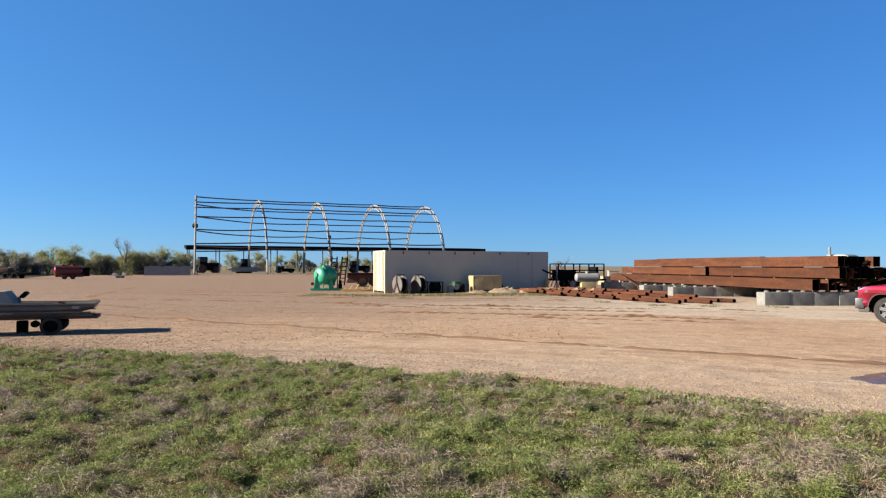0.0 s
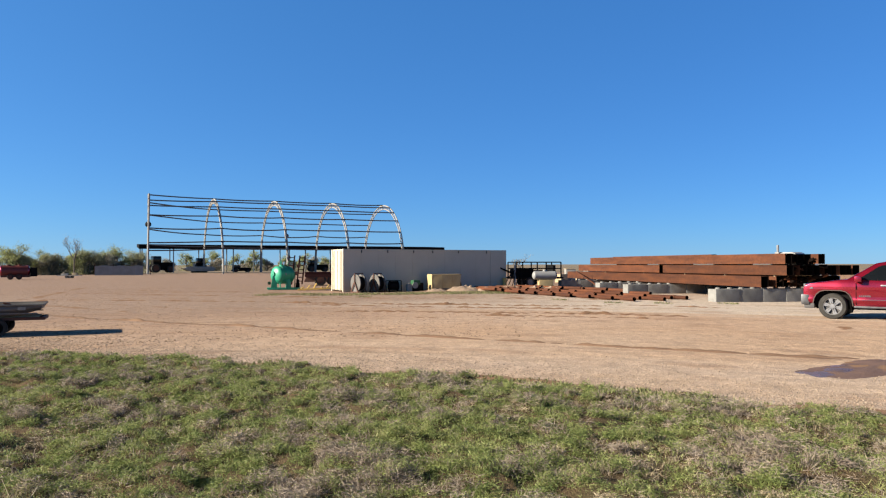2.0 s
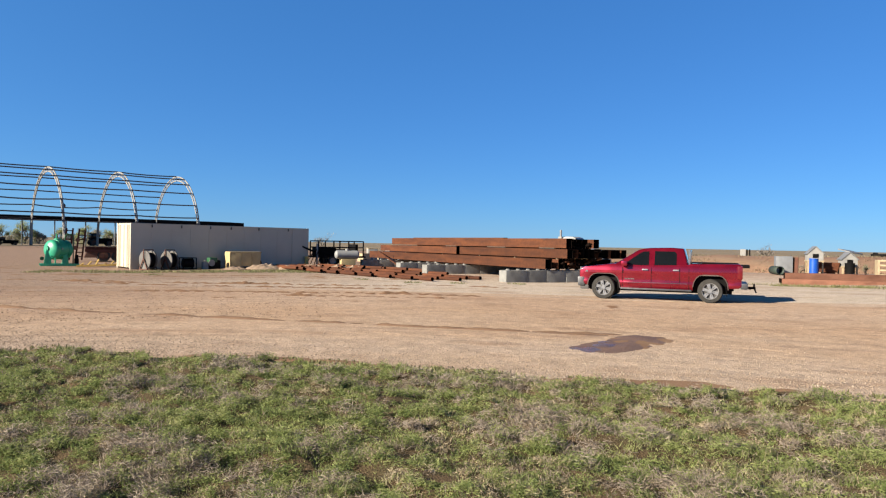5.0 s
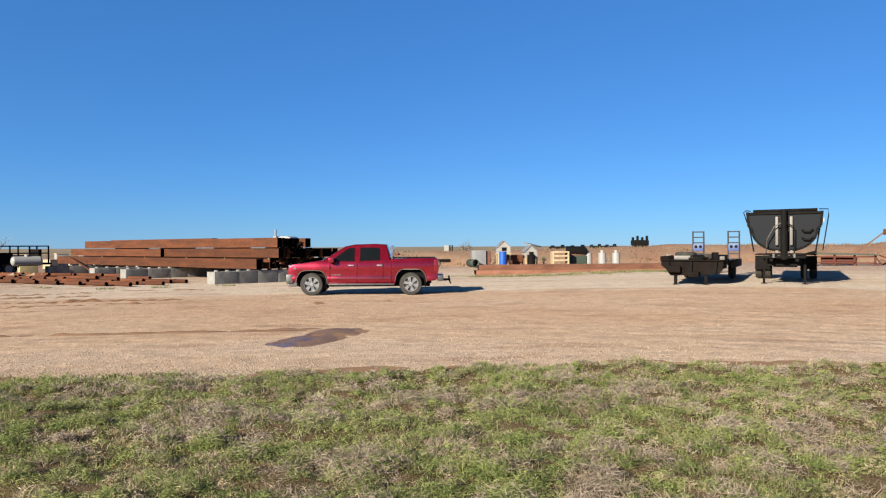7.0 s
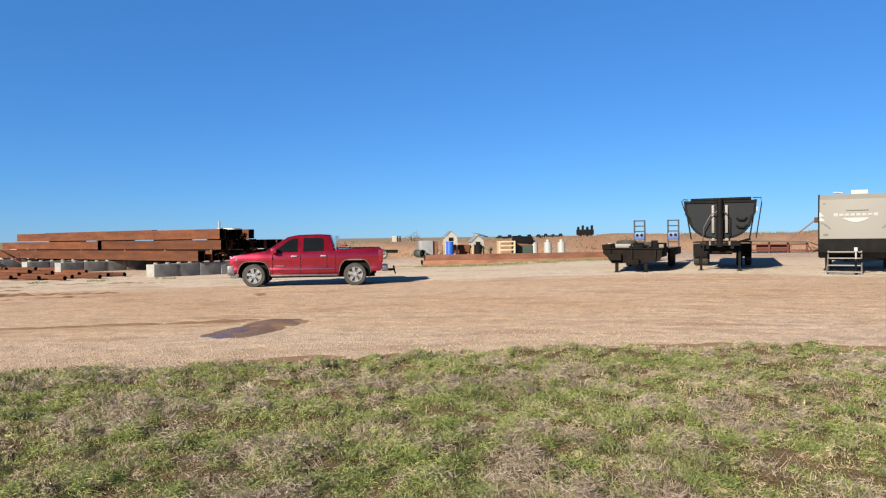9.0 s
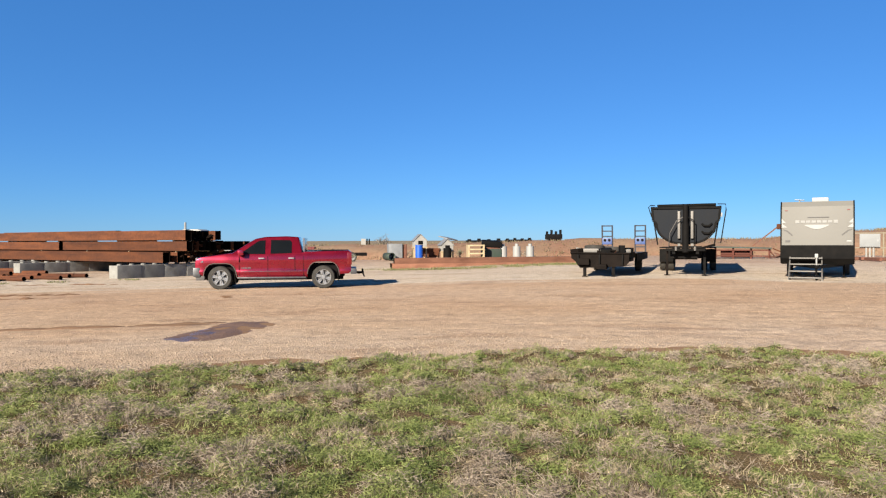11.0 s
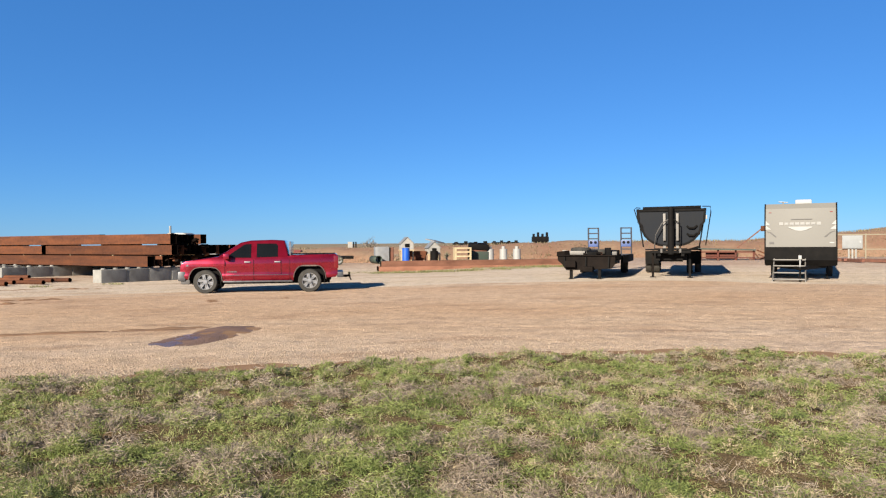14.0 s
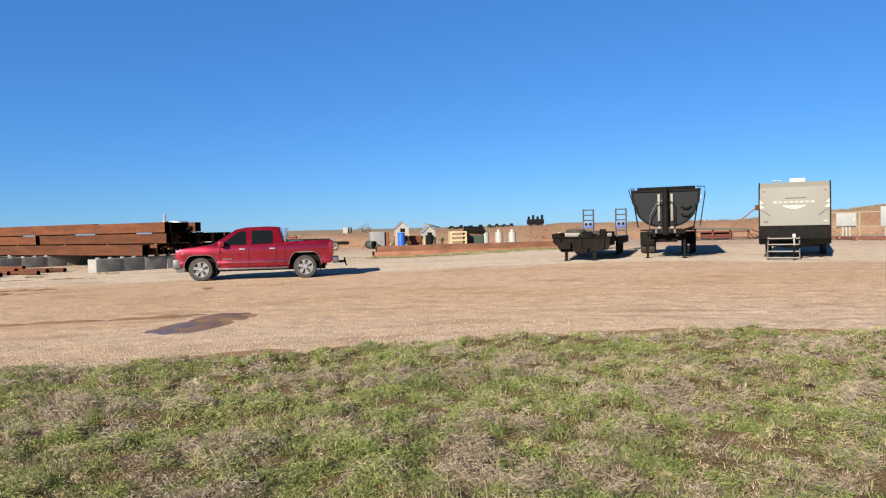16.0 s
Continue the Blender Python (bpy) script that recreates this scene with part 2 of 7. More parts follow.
def dirt():
    """Sandy yard: orange and pale bands along the way the vehicles drive, gravel grains, damp tracks."""
    m = bpy.data.materials.new("sandy_dirt")
    m.use_nodes = True
    n, l = m.node_tree.nodes, m.node_tree.links
    b = n["Principled BSDF"]
    b.inputs["Roughness"].default_value = 0.95
    tc = n.new("ShaderNodeTexCoord")

    def noise_at(scale, detail, stretch=None):
        t = n.new("ShaderNodeTexNoise")
        t.inputs["Scale"].default_value, t.inputs["Detail"].default_value = scale, detail
        src = tc.outputs["Object"]
        if stretch:
            mp = n.new("ShaderNodeMapping")
            mp.inputs["Rotation"].default_value[2] = radians(35)
            mp.inputs["Scale"].default_value = stretch
            l.new(src, mp.inputs["Vector"])
            src = mp.outputs[0]
        l.new(src, t.inputs["Vector"])
        return t.outputs["Fac"]

    def ramp_of(src, *stops):
        r = n.new("ShaderNodeValToRGB")
        while len(r.color_ramp.elements) < len(stops):
            r.color_ramp.elements.new(0.5)
        for e, (p, c) in zip(r.color_ramp.elements, stops):
            e.position, e.color = p, (*c, 1)
        l.new(src, r.inputs[0])
        return r.outputs[0]

    def blend(kind, fac, a, c):
        x = n.new("ShaderNodeMix")
        x.data_type, x.blend_type = "RGBA", kind
        if isinstance(fac, float):
            x.inputs["Factor"].default_value = fac
        else:
            l.new(fac, x.inputs["Factor"])
        l.new(a, x.inputs[6])
        l.new(c, x.inputs[7])
        return x.outputs[2]

    damp = (0.21, 0.13, 0.08)
    # v: across the drive, u: along it
    def dot(ax, ay):
        d = n.new("ShaderNodeVectorMath")
        d.operation = "DOT_PRODUCT"
        d.inputs[1].default_value = (ax, ay, 0)
        l.new(tc.outputs["Object"], d.inputs[0])
        return d.outputs["Value"]

    def calc(op, a_, b_, c_=None):
        x = n.new("ShaderNodeMath")
        x.operation = op
        for k, val in enumerate((a_, b_, c_)):
            if val is None:
                continue
            if isinstance(val, (int, float)):
                x.inputs[k].default_value = val
            else:
                l.new(val, x.inputs[k])
        return x.outputs[0]

    # the drive bends round this point: go by the distance from it and the way along it
    sep = n.new("ShaderNodeSeparateXYZ")
    l.new(tc.outputs["Object"], sep.inputs[0])
    ox, oy = calc("ADD", sep.outputs["X"], 5.0), calc("ADD", sep.outputs["Y"], 10.0)
    dist_ = calc("SQRT", calc("ADD", calc("MULTIPLY", ox, ox), calc("MULTIPLY", oy, oy)), 0.0)
    turn_ = calc("MULTIPLY", calc("ARCTAN2", oy, ox), 30.0)
    lane = n.new("ShaderNodeCombineXYZ")
    l.new(turn_, lane.inputs["X"])
    l.new(dist_, lane.inputs["Y"])

    def lane_noise(scale, detail, stretch):
        x, mp = n.new("ShaderNodeTexNoise"), n.new("ShaderNodeMapping")
        x.inputs["Scale"].default_value, x.inputs["Detail"].default_value = scale, detail
        mp.inputs["Scale"].default_value = (stretch, 1, 1)
        l.new(lane.outputs[0], mp.inputs["Vector"])
        l.new(mp.outputs[0], x.inputs["Vector"])
        return x.outputs["Fac"]

    across = calc("ADD", calc("MULTIPLY_ADD", dist_, 1 / 60, -0.193), calc("MULTIPLY_ADD", lane_noise(0.5, 6, 0.2), 0.2, -0.1))
    bands = ramp_of(across, (0.15, (0.41, 0.305, 0.225)), (0.22, (0.43, 0.302, 0.20)), (0.30, (0.41, 0.265, 0.158)), (0.36, (0.43, 0.295, 0.195)), (0.415, (0.40, 0.26, 0.160)),
                    (0.462, (0.505, 0.43, 0.345)), (0.62, (0.475, 0.395, 0.315)), (0.76, (0.32, 0.23, 0.179)), (1.0, (0.279, 0.197, 0.156)))
    patch = ramp_of(noise_at(0.16, 6), (0.35, (0.418, 0.336, 0.271)), (0.5, (0.385, 0.275, 0.197)), (0.66, (0.336, 0.205, 0.124)))
    col = blend("MIX", 0.25, bands, patch)
    clay = n.new("ShaderNodeRGB")
    clay.outputs[0].default_value = (0.22, 0.134, 0.083, 1)
    left_ = n.new("ShaderNodeMapRange")
    left_.interpolation_type = "SMOOTHSTEP"
    left_.inputs["From Min"].default_value, left_.inputs["From Max"].default_value = -9, -24
    left_.inputs["To Max"].default_value = 0.85
    l.new(calc("MULTIPLY_ADD", noise_at(0.12, 4), 14.0, calc("SUBTRACT", dot(0.8192, -0.5736), 7.0)), left_.inputs["Value"])
    col = blend("MIX", left_.outputs[0], col, clay.outputs[0])
    churn = ramp_of(lane_noise(0.9, 9, 0.4), (0.55, (0, 0, 0)), (0.66, (1, 1, 1)))
    churnc = n.new("ShaderNodeRGB")
    churnc.outputs[0].default_value = (0.225, 0.124, 0.066, 1)
    col = blend("MIX", calc("MULTIPLY", churn, 0.45), col, churnc.outputs[0])
    # beyond the yard: dry pasture
    far_ = n.new("ShaderNodeVectorMath")
    far_.operation = "DISTANCE"
    far_.inputs[1].default_value = (0, 62, 0)
    l.new(tc.outputs["Object"], far_.inputs[0])
    edge_ = n.new("ShaderNodeMapRange")
    edge_.inputs["From Min"].default_value, edge_.inputs["From Max"].default_value = 88, 96
    l.new(calc("MULTIPLY_ADD", noise_at(0.08, 4), 12.0, far_.outputs["Value"]), edge_.inputs["Value"])
    pasture = ramp_of(noise_at(0.05, 6), (0.35, (0.135, 0.105, 0.058)), (0.65, (0.235, 0.175, 0.105)))
    col = blend("MIX", edge_.outputs[0], col, pasture)
    ruts = ramp_of(lane_noise(1.3, 5, 0.045), (0.60, (0, 0, 0)), (0.66, (1, 1, 1)))
    dampc = n.new("ShaderNodeRGB")
    dampc.outputs[0].default_value = (*damp, 1)
    keep = n.new("ShaderNodeMath")
    keep.operation = "MULTIPLY"
    keep.inputs[1].default_value = 0.32
    l.new(ruts, keep.inputs[0])
    col = blend("MIX", keep.outputs[0], col, dampc.outputs[0])
    grain = n.new("ShaderNodeTexVoronoi")
    grain.inputs["Scale"].default_value = 38
    l.new(tc.outputs["Object"], grain.inputs["Vector"])
    g2 = ramp_of(grain.outputs["Color"], (0.15, (0.34, 0.32, 0.3)), (0.5, (0.5, 0.5, 0.5)), (0.92, (0.72, 0.72, 0.72)))
    col = blend("OVERLAY", 0.4, col, g2)
    col = blend("OVERLAY", 0.45, col, ramp_of(noise_at(2.4, 9), (0.3, (0.3, 0.29, 0.28)), (0.5, (0.5, 0.5, 0.5)), (0.7, (0.66, 0.66, 0.67))))
    col = blend("OVERLAY", 0.35, col, ramp_of(noise_at(11, 8), (0.34, (0.28, 0.28, 0.28)), (0.66, (0.72, 0.72, 0.72))))
    fine = noise_at(90, 3)
    col = blend("OVERLAY", 0.35, col, fine)
    l.new(col, b.inputs["Base Color"])
    bp, bp2 = n.new("ShaderNodeBump"), n.new("ShaderNodeBump")
    bp.inputs["Strength"].default_value, bp.inputs["Distance"].default_value = 0.4, 0.026
    l.new(grain.outputs["Distance"], bp.inputs["Height"])
    bp2.inputs["Strength"].default_value, bp2.inputs["Distance"].default_value = 0.7, 0.1
    l.new(lane_noise(2.0, 8, 0.55), bp2.inputs["Height"])
    l.new(bp.outputs[0], bp2.inputs["Normal"])
    l.new(bp2.outputs[0], b.inputs["Normal"])
    return m


DIRT = dirt()
SOIL = mat("turf_soil", (0.078, 0.064, 0.034), 0.95, 0.0, (0.165, 0.108, 0.064), 2.6, 0.7, 70, 1.0, spec=0.1, grain=0.8, detail=10)
REDSOIL = mat("red_soil_bank", (0.185, 0.088, 0.055), 0.95, 0.0, (0.215, 0.148, 0.095), 0.3, 0.6, 3, 0.5)
WET = mat("wet_mud", (0.185, 0.115, 0.085), 0.7, 0.0, (0.105, 0.066, 0.055), 3.2, 0.9, 30, 0.7, spec=0.25)
TRACK = mat("damp_track_soil", (0.135, 0.082, 0.056), 0.9, 0.0, (0.2, 0.125, 0.08), 1.4, 0.8, 30, 0.4, spec=0.15)
FILM = mat("water_film", (0.11, 0.072, 0.062), 0.3, 0.0, (0.15, 0.098, 0.078), 6, 0.9, 40, 0.5, spec=0.3)
DAMP = mat("damp_earth", (0.20, 0.115, 0.068), 0.9, 0.0, (0.26, 0.165, 0.1), 1.2, 0.8, 30, 0.3, spec=0.15)
CHURNED = mat("churned_soil", (0.19, 0.1, 0.057), 0.95, 0.0, (0.27, 0.17, 0.105), 1.8, 0.8, 20, 0.7, spec=0.1)
# near-black that stands in for shade at the open steel ends
SHADE_BLACK = mat("shade_black", (0.005, 0.0035, 0.003), 0.95, 0.0, (0.013, 0.007, 0.005), 3, 0.6, 30, spec=0.05)


# ---- shapes ----
def box(bm, sx, sy, sz, m=None, bevel=0.0):
    """A box of that size round the middle of m."""
    g = bmesh.ops.create_cube(bm, size=1.0, matrix=(m or Matrix()) @ Matrix.Diagonal((sx, sy, sz, 1)))
    if bevel:
        es = list({e for v in g["verts"] for e in v.link_edges})
        bmesh.ops.bevel(bm, geom=es, offset=bevel, segments=2, affect="EDGES", profile=0.7)
    return bm


def span(bm, x0, x1, y0, y1, z0, z1, bevel=0.0):
    return box(bm, x1 - x0, y1 - y0, z1 - z0, pose((x0 + x1) / 2, (y0 + y1) / 2, (z0 + z1) / 2), bevel)


def rod(bm, a, b, r, seg=8, r2=None, caps=True):
    """A round bar from a to b."""
    a, b = Vector(a), Vector(b)
    q = (b - a).to_track_quat("Z", "Y").to_matrix().to_4x4()
    bmesh.ops.create_cone(bm, cap_ends=caps, segments=seg, radius1=r, radius2=r if r2 is None else r2, depth=(b - a).length,
                          matrix=Matrix.Translation((a + b) / 2) @ q)
    return bm


def tube(bm, pts, r, seg=6):
    """A bent round bar through the points, in one piece."""
    rings = []
    for i, p in enumerate(pts):
        d = (Vector(pts[min(i + 1, len(pts) - 1)]) - Vector(pts[max(i - 1, 0)])).normalized()
        q = d.to_track_quat("Z", "Y").to_matrix()
        rings.append([bm.verts.new(Vector(p) + q @ Vector((r * math.cos(2 * math.pi * k / seg), r * math.sin(2 * math.pi * k / seg), 0))) for k in range(seg)])
    for a, b in zip(rings, rings[1:]):
        for k in range(seg):
            bm.faces.new((a[k], a[(k + 1) % seg], b[(k + 1) % seg], b[k]))
    bm.faces.new(rings[0][::-1]), bm.faces.new(rings[-1])
    return bm


def bar(bm, a, b, w, h):
    """A square bar from a to b, w wide and h high."""
    a, b = Vector(a), Vector(b)
    q = (b - a).to_track_quat("Y", "Z").to_matrix().to_4x4()
    return box(bm, w, (b - a).length, h, Matrix.Translation((a + b) / 2) @ q)


def prism(bm, pts, y0, y1, bevel=0.0):
    """The outline pts (x, z) drawn out from y0 to y1."""
    lo = [bm.verts.new((x, y0, z)) for x, z in pts]
    hi = [bm.verts.new((x, y1, z)) for x, z in pts]
    k = len(pts)
    fs = [bm.faces.new(lo), bm.faces.new(hi[::-1])]
    fs += [bm.faces.new((lo[i], hi[i], hi[(i + 1) % k], lo[(i + 1) % k])) for i in range(k)]
    bmesh.ops.recalc_face_normals(bm, faces=fs)
    if bevel:
        bmesh.ops.bevel(bm, geom=list({e for f in fs[:2] for e in f.edges}), offset=bevel, segments=2, affect="EDGES", profile=0.6)
    return bm


def B():
    return bmesh.new()


def mesh_of(name, bm, material, smooth=None):
    me = bpy.data.meshes.new(name)
    if smooth is not None:
        for f in bm.faces:
            f.smooth = True
    bm.to_mesh(me)
    bm.free()
    if smooth is not None:
        me.set_sharp_from_angle(angle=radians(smooth))
    if material:
        me.materials.append(material)
    return me


def part(name, bm, material, parent, label="", smooth=35):
    ob = new(name, mesh_of(name, bm, material, smooth))
    ob.parent = parent
    if label:
        ob["label"] = label
    return ob


def thing(name, label, category, m, group="", kind=""):
    ob = new(name)
    ob.empty_display_size = 0.2
    ob.matrix_world = m
    return tagged(ob, label, category, group, kind)


def solo(name, bm, material, m, label, category, group="", kind="", smooth=35):
    ob = new(name, mesh_of(name, bm, material, smooth))
    ob.matrix_world = m
    return tagged(ob, label, category, group, kind)


def on(x, y, rz=0.0, dz=0.0):
    """A pose on the ground, turned rz degrees."""
    return pose(x, y, gz(x, y) + dz, 0, 0, rz)


# ---- ground ----
HEIGHTS = ((0, 5, 0.0), (-6, 14, 0.0), (-9, 18, 0.0), (8, 11, -0.02), (15.4, 20.8, -0.04), (14.5, 33, -0.02), (-4, 46, -0.06), (7, 49, 0.1), (9, 40, 0.02), (-10, 52, 0.0),
           (26, 15, 0.13), (28.5, 12, 0.2), (30, 8, 0.04), (36, 8, 0.12), (28, 27, 0.0), (34, 32, 0.42), (40, 30, 0.42), (37, 42, 0.0), (-44, 125, 0.15), (-10, 150, 0.1), (-42, 80, 0.1),
           (52, 12, 0.4), (0, -30, 0.0), (10, 110, 0.1), (60, 30, 0.4), (20, 32, -0.06), (17.2, 31.0, -0.12), (17, 50, 0.0))


def gz(x, y):
    """The height of the ground."""
    wsum, zsum = 0.0, 0.0
    for hx, hy, hz in HEIGHTS:
        w = 1.0 / ((x - hx) ** 2 + (y - hy) ** 2 + 6.0) ** 1.5
        wsum, zsum = wsum + w, zsum + w * hz
    return zsum / wsum


bm = B()
RINGS = [0.0] + [1.5 * 1.09 ** i for i in range(96)]
SEG = 160
rows = []
for r in RINGS:
    rows.append([bm.verts.new((r * math.cos(2 * math.pi * k / SEG), r * math.sin(2 * math.pi * k / SEG), gz(r * math.cos(2 * math.pi * k / SEG), r * math.sin(2 * math.pi * k / SEG)))) for k in range(SEG)])
for a, b in zip(rows[1:], rows[2:]):
    for k in range(SEG):
        bm.faces.new((a[k], b[k], b[(k + 1) % SEG], a[(k + 1) % SEG]))
bm.faces.new(rows[1])
for v in rows[0]:
    bm.verts.remove(v)
solo("ground", bm, DIRT, Matrix(), "sandy caliche gravel yard with vehicle tracks", "ground", kind="structure", smooth=60)

# ---- lawn, puddle, stones ----
rng = np.random.default_rng(7)
EDGE = ((-30, 21.0), (-14, 16.3), (-9.2, 14.7), (-4, 13.1), (0, 11.1), (2.5, 9.8), (4.5, 8.2), (6.8, 6.7), (8.9, 5.5), (11.0, 3.1), (11.8, 1.2), (12.6, -3), (14, -14))


def edge_y(x):
    """How far the lawn reaches at x."""
    for (x0, y0), (x1, y1) in zip(EDGE, EDGE[1:]):
        if x <= x1:
            return y0 + (y1 - y0) * (x - x0) / (x1 - x0) + 0.35 * noise.noise((x * 0.9, 3.1, 0)) + 0.16 * noise.noise((x * 3.1, 7.7, 0))
    return -30.0


def lawn_z(x, y):
    """The lawn's own relief of tufts and hollows."""
    return gz(x, y) + max(0.008, 0.05 + 0.075 * noise.noise((x * 1.3, y * 1.3, 0.0)) + 0.11 * noise.noise((x * 3.7, y * 3.7, 3.0)))


bm = B()
cols = []
for i in range(0, 290):
    x = -26 + 0.14 * i
    top = edge_y(x)
    col = []
    for j in range(0, 46):
        y = top - (top + 14) * (j / 45) ** 1.5
        col.append(bm.verts.new((x, y, lawn_z(x, y) if j > 1 else gz(x, y) + (0.02 if j else -0.01))))
    cols.append(col)
for a, b in zip(cols, cols[1:]):
    for j in range(45):
        bm.faces.new((a[j], a[j + 1], b[j + 1], b[j]))
bmesh.ops.recalc_face_normals(bm, faces=bm.faces[:])
solo("lawn", bm, SOIL, Matrix(), "rough turf soil under grass beside the yard", "lawn", kind="structure", smooth=60)


def blades(name, count, material, label, length, width, lean, keep, clump=1, reach=(4.0, 19.5), arc_=(3, 127)):
    """Many blades on the lawn; keep(x, y) gives the share that stays."""
    pts = []
    while len(pts) < count:
        r = reach[0] + (reach[1] - reach[0]) * rng.random() ** 1.15
        a = radians(arc_[0] + (arc_[1] - arc_[0]) * rng.random())
        x, y = r * math.cos(a), r * math.sin(a)
        if y > edge_y(x) - 0.05 or rng.random() > keep(x, y):
            continue
        z = lawn_z(x, y) - 0.008 + max(0.0, 0.055 * noise.noise((x * 7.5, y * 7.5, 9.0))) if y < edge_y(x) - 0.3 else gz(x, y) + 0.01
        tall = max(0.35, 0.95 + 1.2 * noise.noise((x * 2.1, y * 2.1, 5.0)) + 1.5 * noise.noise((x * 5.5, y * 5.5, 2.0)))
        for _ in range(clump):
            pts.append((x + rng.normal() * 0.035, y + rng.normal() * 0.035, z, tall))
    p = np.array(pts[:count])
    tall = p[:, 3]
    p = p[:, :3]
    k = len(p)
    h = length * (0.45 + 0.9 * rng.random(k)) * tall
    w = width * (0.6 + 0.8 * rng.random(k)) * 0.5 * (0.5 + 0.07 * np.hypot(p[:, 0], p[:, 1]))
    t, u = rng.random(k) * 2 * np.pi, rng.random(k) * 2 * np.pi
    l1, l2 = lean * h * rng.random(k), lean * h * (0.6 + rng.random(k)) * 1.4
    side = np.stack((np.cos(t) * w, np.sin(t) * w, np.zeros(k)), 1)
    tip = np.stack((np.cos(u), np.sin(u), np.zeros(k)), 1)
    up = np.array((0, 0, 1.0))
    mid = p + tip * l1[:, None] * 0.5 + up * (h * 0.55)[:, None]
    end = p + tip * l2[:, None] + up * (h * np.clip(1.05 - lean * 0.45, 0.3, 1))[:, None]
    v = np.stack((p - side, p + side, mid + side * 0.8, mid - side * 0.8, end), 1).reshape(-1, 3)
    base = np.arange(k)[:, None] * 5
    quads, tris = base + np.array((0, 1, 2, 3)), base + np.array((3, 2, 4))
    me = bpy.data.meshes.new(name)
    me.vertices.add(len(v))
    me.vertices.foreach_set("co", v.ravel())
    idx = np.concatenate((quads, tris), 1).ravel()
    me.loops.add(len(idx))
    me.loops.foreach_set("vertex_index", idx.astype(np.int32))
    me.polygons.add(2 * k)
    starts = (np.arange(k)[:, None] * 7 + np.array((0, 4))).ravel()
    me.polygons.foreach_set("loop_start", starts.astype(np.int32))
    me.update(calc_edges=True)
    me.materials.append(material)
    return tagged(new(name, me), label, "grass", kind="stuff")


def patch(x, y, s, o):
    return noise.noise((x * s + o, y * s - o, o)) + 0.5 * noise.noise((x * s * 2.7 + o, y * s * 2.7, o * 2))


def green_share(x, y):
    near_edge = max(0.0, 1 - (edge_y(x) - y) / 2.2)
    return min(1.0, max(0.36, 0.85 + 0.9 * patch(x, y, 0.75, 4.0) + 0.8 * patch(x, y, 2.6, 5.0) + 0.55 * near_edge - 0.05 * max(0.0, x - 2.5)))


def straw_share(x, y):
    return min(1.0, max(0.05, 0.16 - 0.7 * patch(x, y, 0.75, 4.0) - 0.6 * patch(x, y, 2.6, 5.0) + 0.125 * max(0.0, x - 1)))


def weed_share(x, y):
    d = 0.8 * patch(x, y, 0.8, 11.0) + 0.45 * patch(x, y, 2.9, 12.0) + 0.06 * max(-1.0, min(1.2, x / 3))
    return 1.0 if d > 0.40 else 0.2 if d > 0.22 else 0.05


blades("green_grass", 190000, BLADE, "patchy green spring grass on the verge", 0.038, 0.0058, 0.95, green_share, 5)
blades("dry_grass", 80000, STRAW, "straw-coloured dry grass among the green turf", 0.038, 0.005, 1.3, straw_share, 5)
blades("dead_weeds", 62000, DEADWEED, "grey-brown matted dead weeds in the grass", 0.055, 0.005, 1.1, weed_share, 9)
blades("tall_straw", 1500, STRAW, "tall pale dead stalks at the verge", 0.12, 0.004, 1.6, lambda x, y: 1.0 if patch(x, y, 0.8, 21.0) > 0.42 and x > 3 else 0.01, 4, (4.0, 8))


def clumps(name, count, each, material, label, size, keep, leaf=0.0, wide=1.0):
    """Domed tangles of dead stalks that stand up from the turf."""
    cs = []
    while len(cs) < count:
        r, a = 4.2 + 12.0 * rng.random() ** 1.1, radians(3 + 124 * rng.random())
        x, y = r * math.cos(a), r * math.sin(a)
        if y < edge_y(x) - 0.3 and rng.random() < keep(x, y):
            cs.append((x, y, lawn_z(x, y) - 0.01, size * (0.5 + rng.random())))
    c = np.repeat(np.array(cs), each, 0)
    k = len(c)
    R_ = c[:, 3]
    base = c[:, :3] + np.stack((rng.normal(size=k) * R_ * 0.45, rng.normal(size=k) * R_ * 0.45, np.zeros(k)), 1)
    d = rng.normal(size=(k, 3))
    d[:, 2] = np.abs(d[:, 2]) * 0.75 + 0.15
    d /= np.linalg.norm(d, axis=1)[:, None]
    tip = base + d * (R_ * (0.55 + 0.6 * rng.random(k)))[:, None]
    if leaf:      # low leafy mounds: short leaves all over a dome
        base = c[:, :3] + d * (R_ * (0.35 + 0.6 * rng.random(k) ** 0.5))[:, None]
        e = rng.normal(size=(k, 3))
        e[:, 2] = np.abs(e[:, 2]) * 0.5
        tip = base + e / np.linalg.norm(e, axis=1)[:, None] * (leaf * (0.5 + rng.random(k)))[:, None]
    s = rng.normal(size=(k, 3))
    s /= np.linalg.norm(s, axis=1)[:, None]
    s *= wide * (0.0019 + 0.00024 * np.hypot(base[:, 0], base[:, 1]))[:, None]
    v = np.stack((base - s, base + s, tip), 1).reshape(-1, 3)
    me = bpy.data.meshes.new(name)
    me.vertices.add(len(v))
    me.vertices.foreach_set("co", v.ravel())
    me.loops.add(3 * k)
    me.loops.foreach_set("vertex_index", np.arange(3 * k, dtype=np.int32))
    me.polygons.add(k)
    me.polygons.foreach_set("loop_start", np.arange(0, 3 * k, 3, dtype=np.int32))
    me.update(calc_edges=True)
    me.materials.append(material)
    return tagged(new(name, me), label, "weeds", kind="stuff")


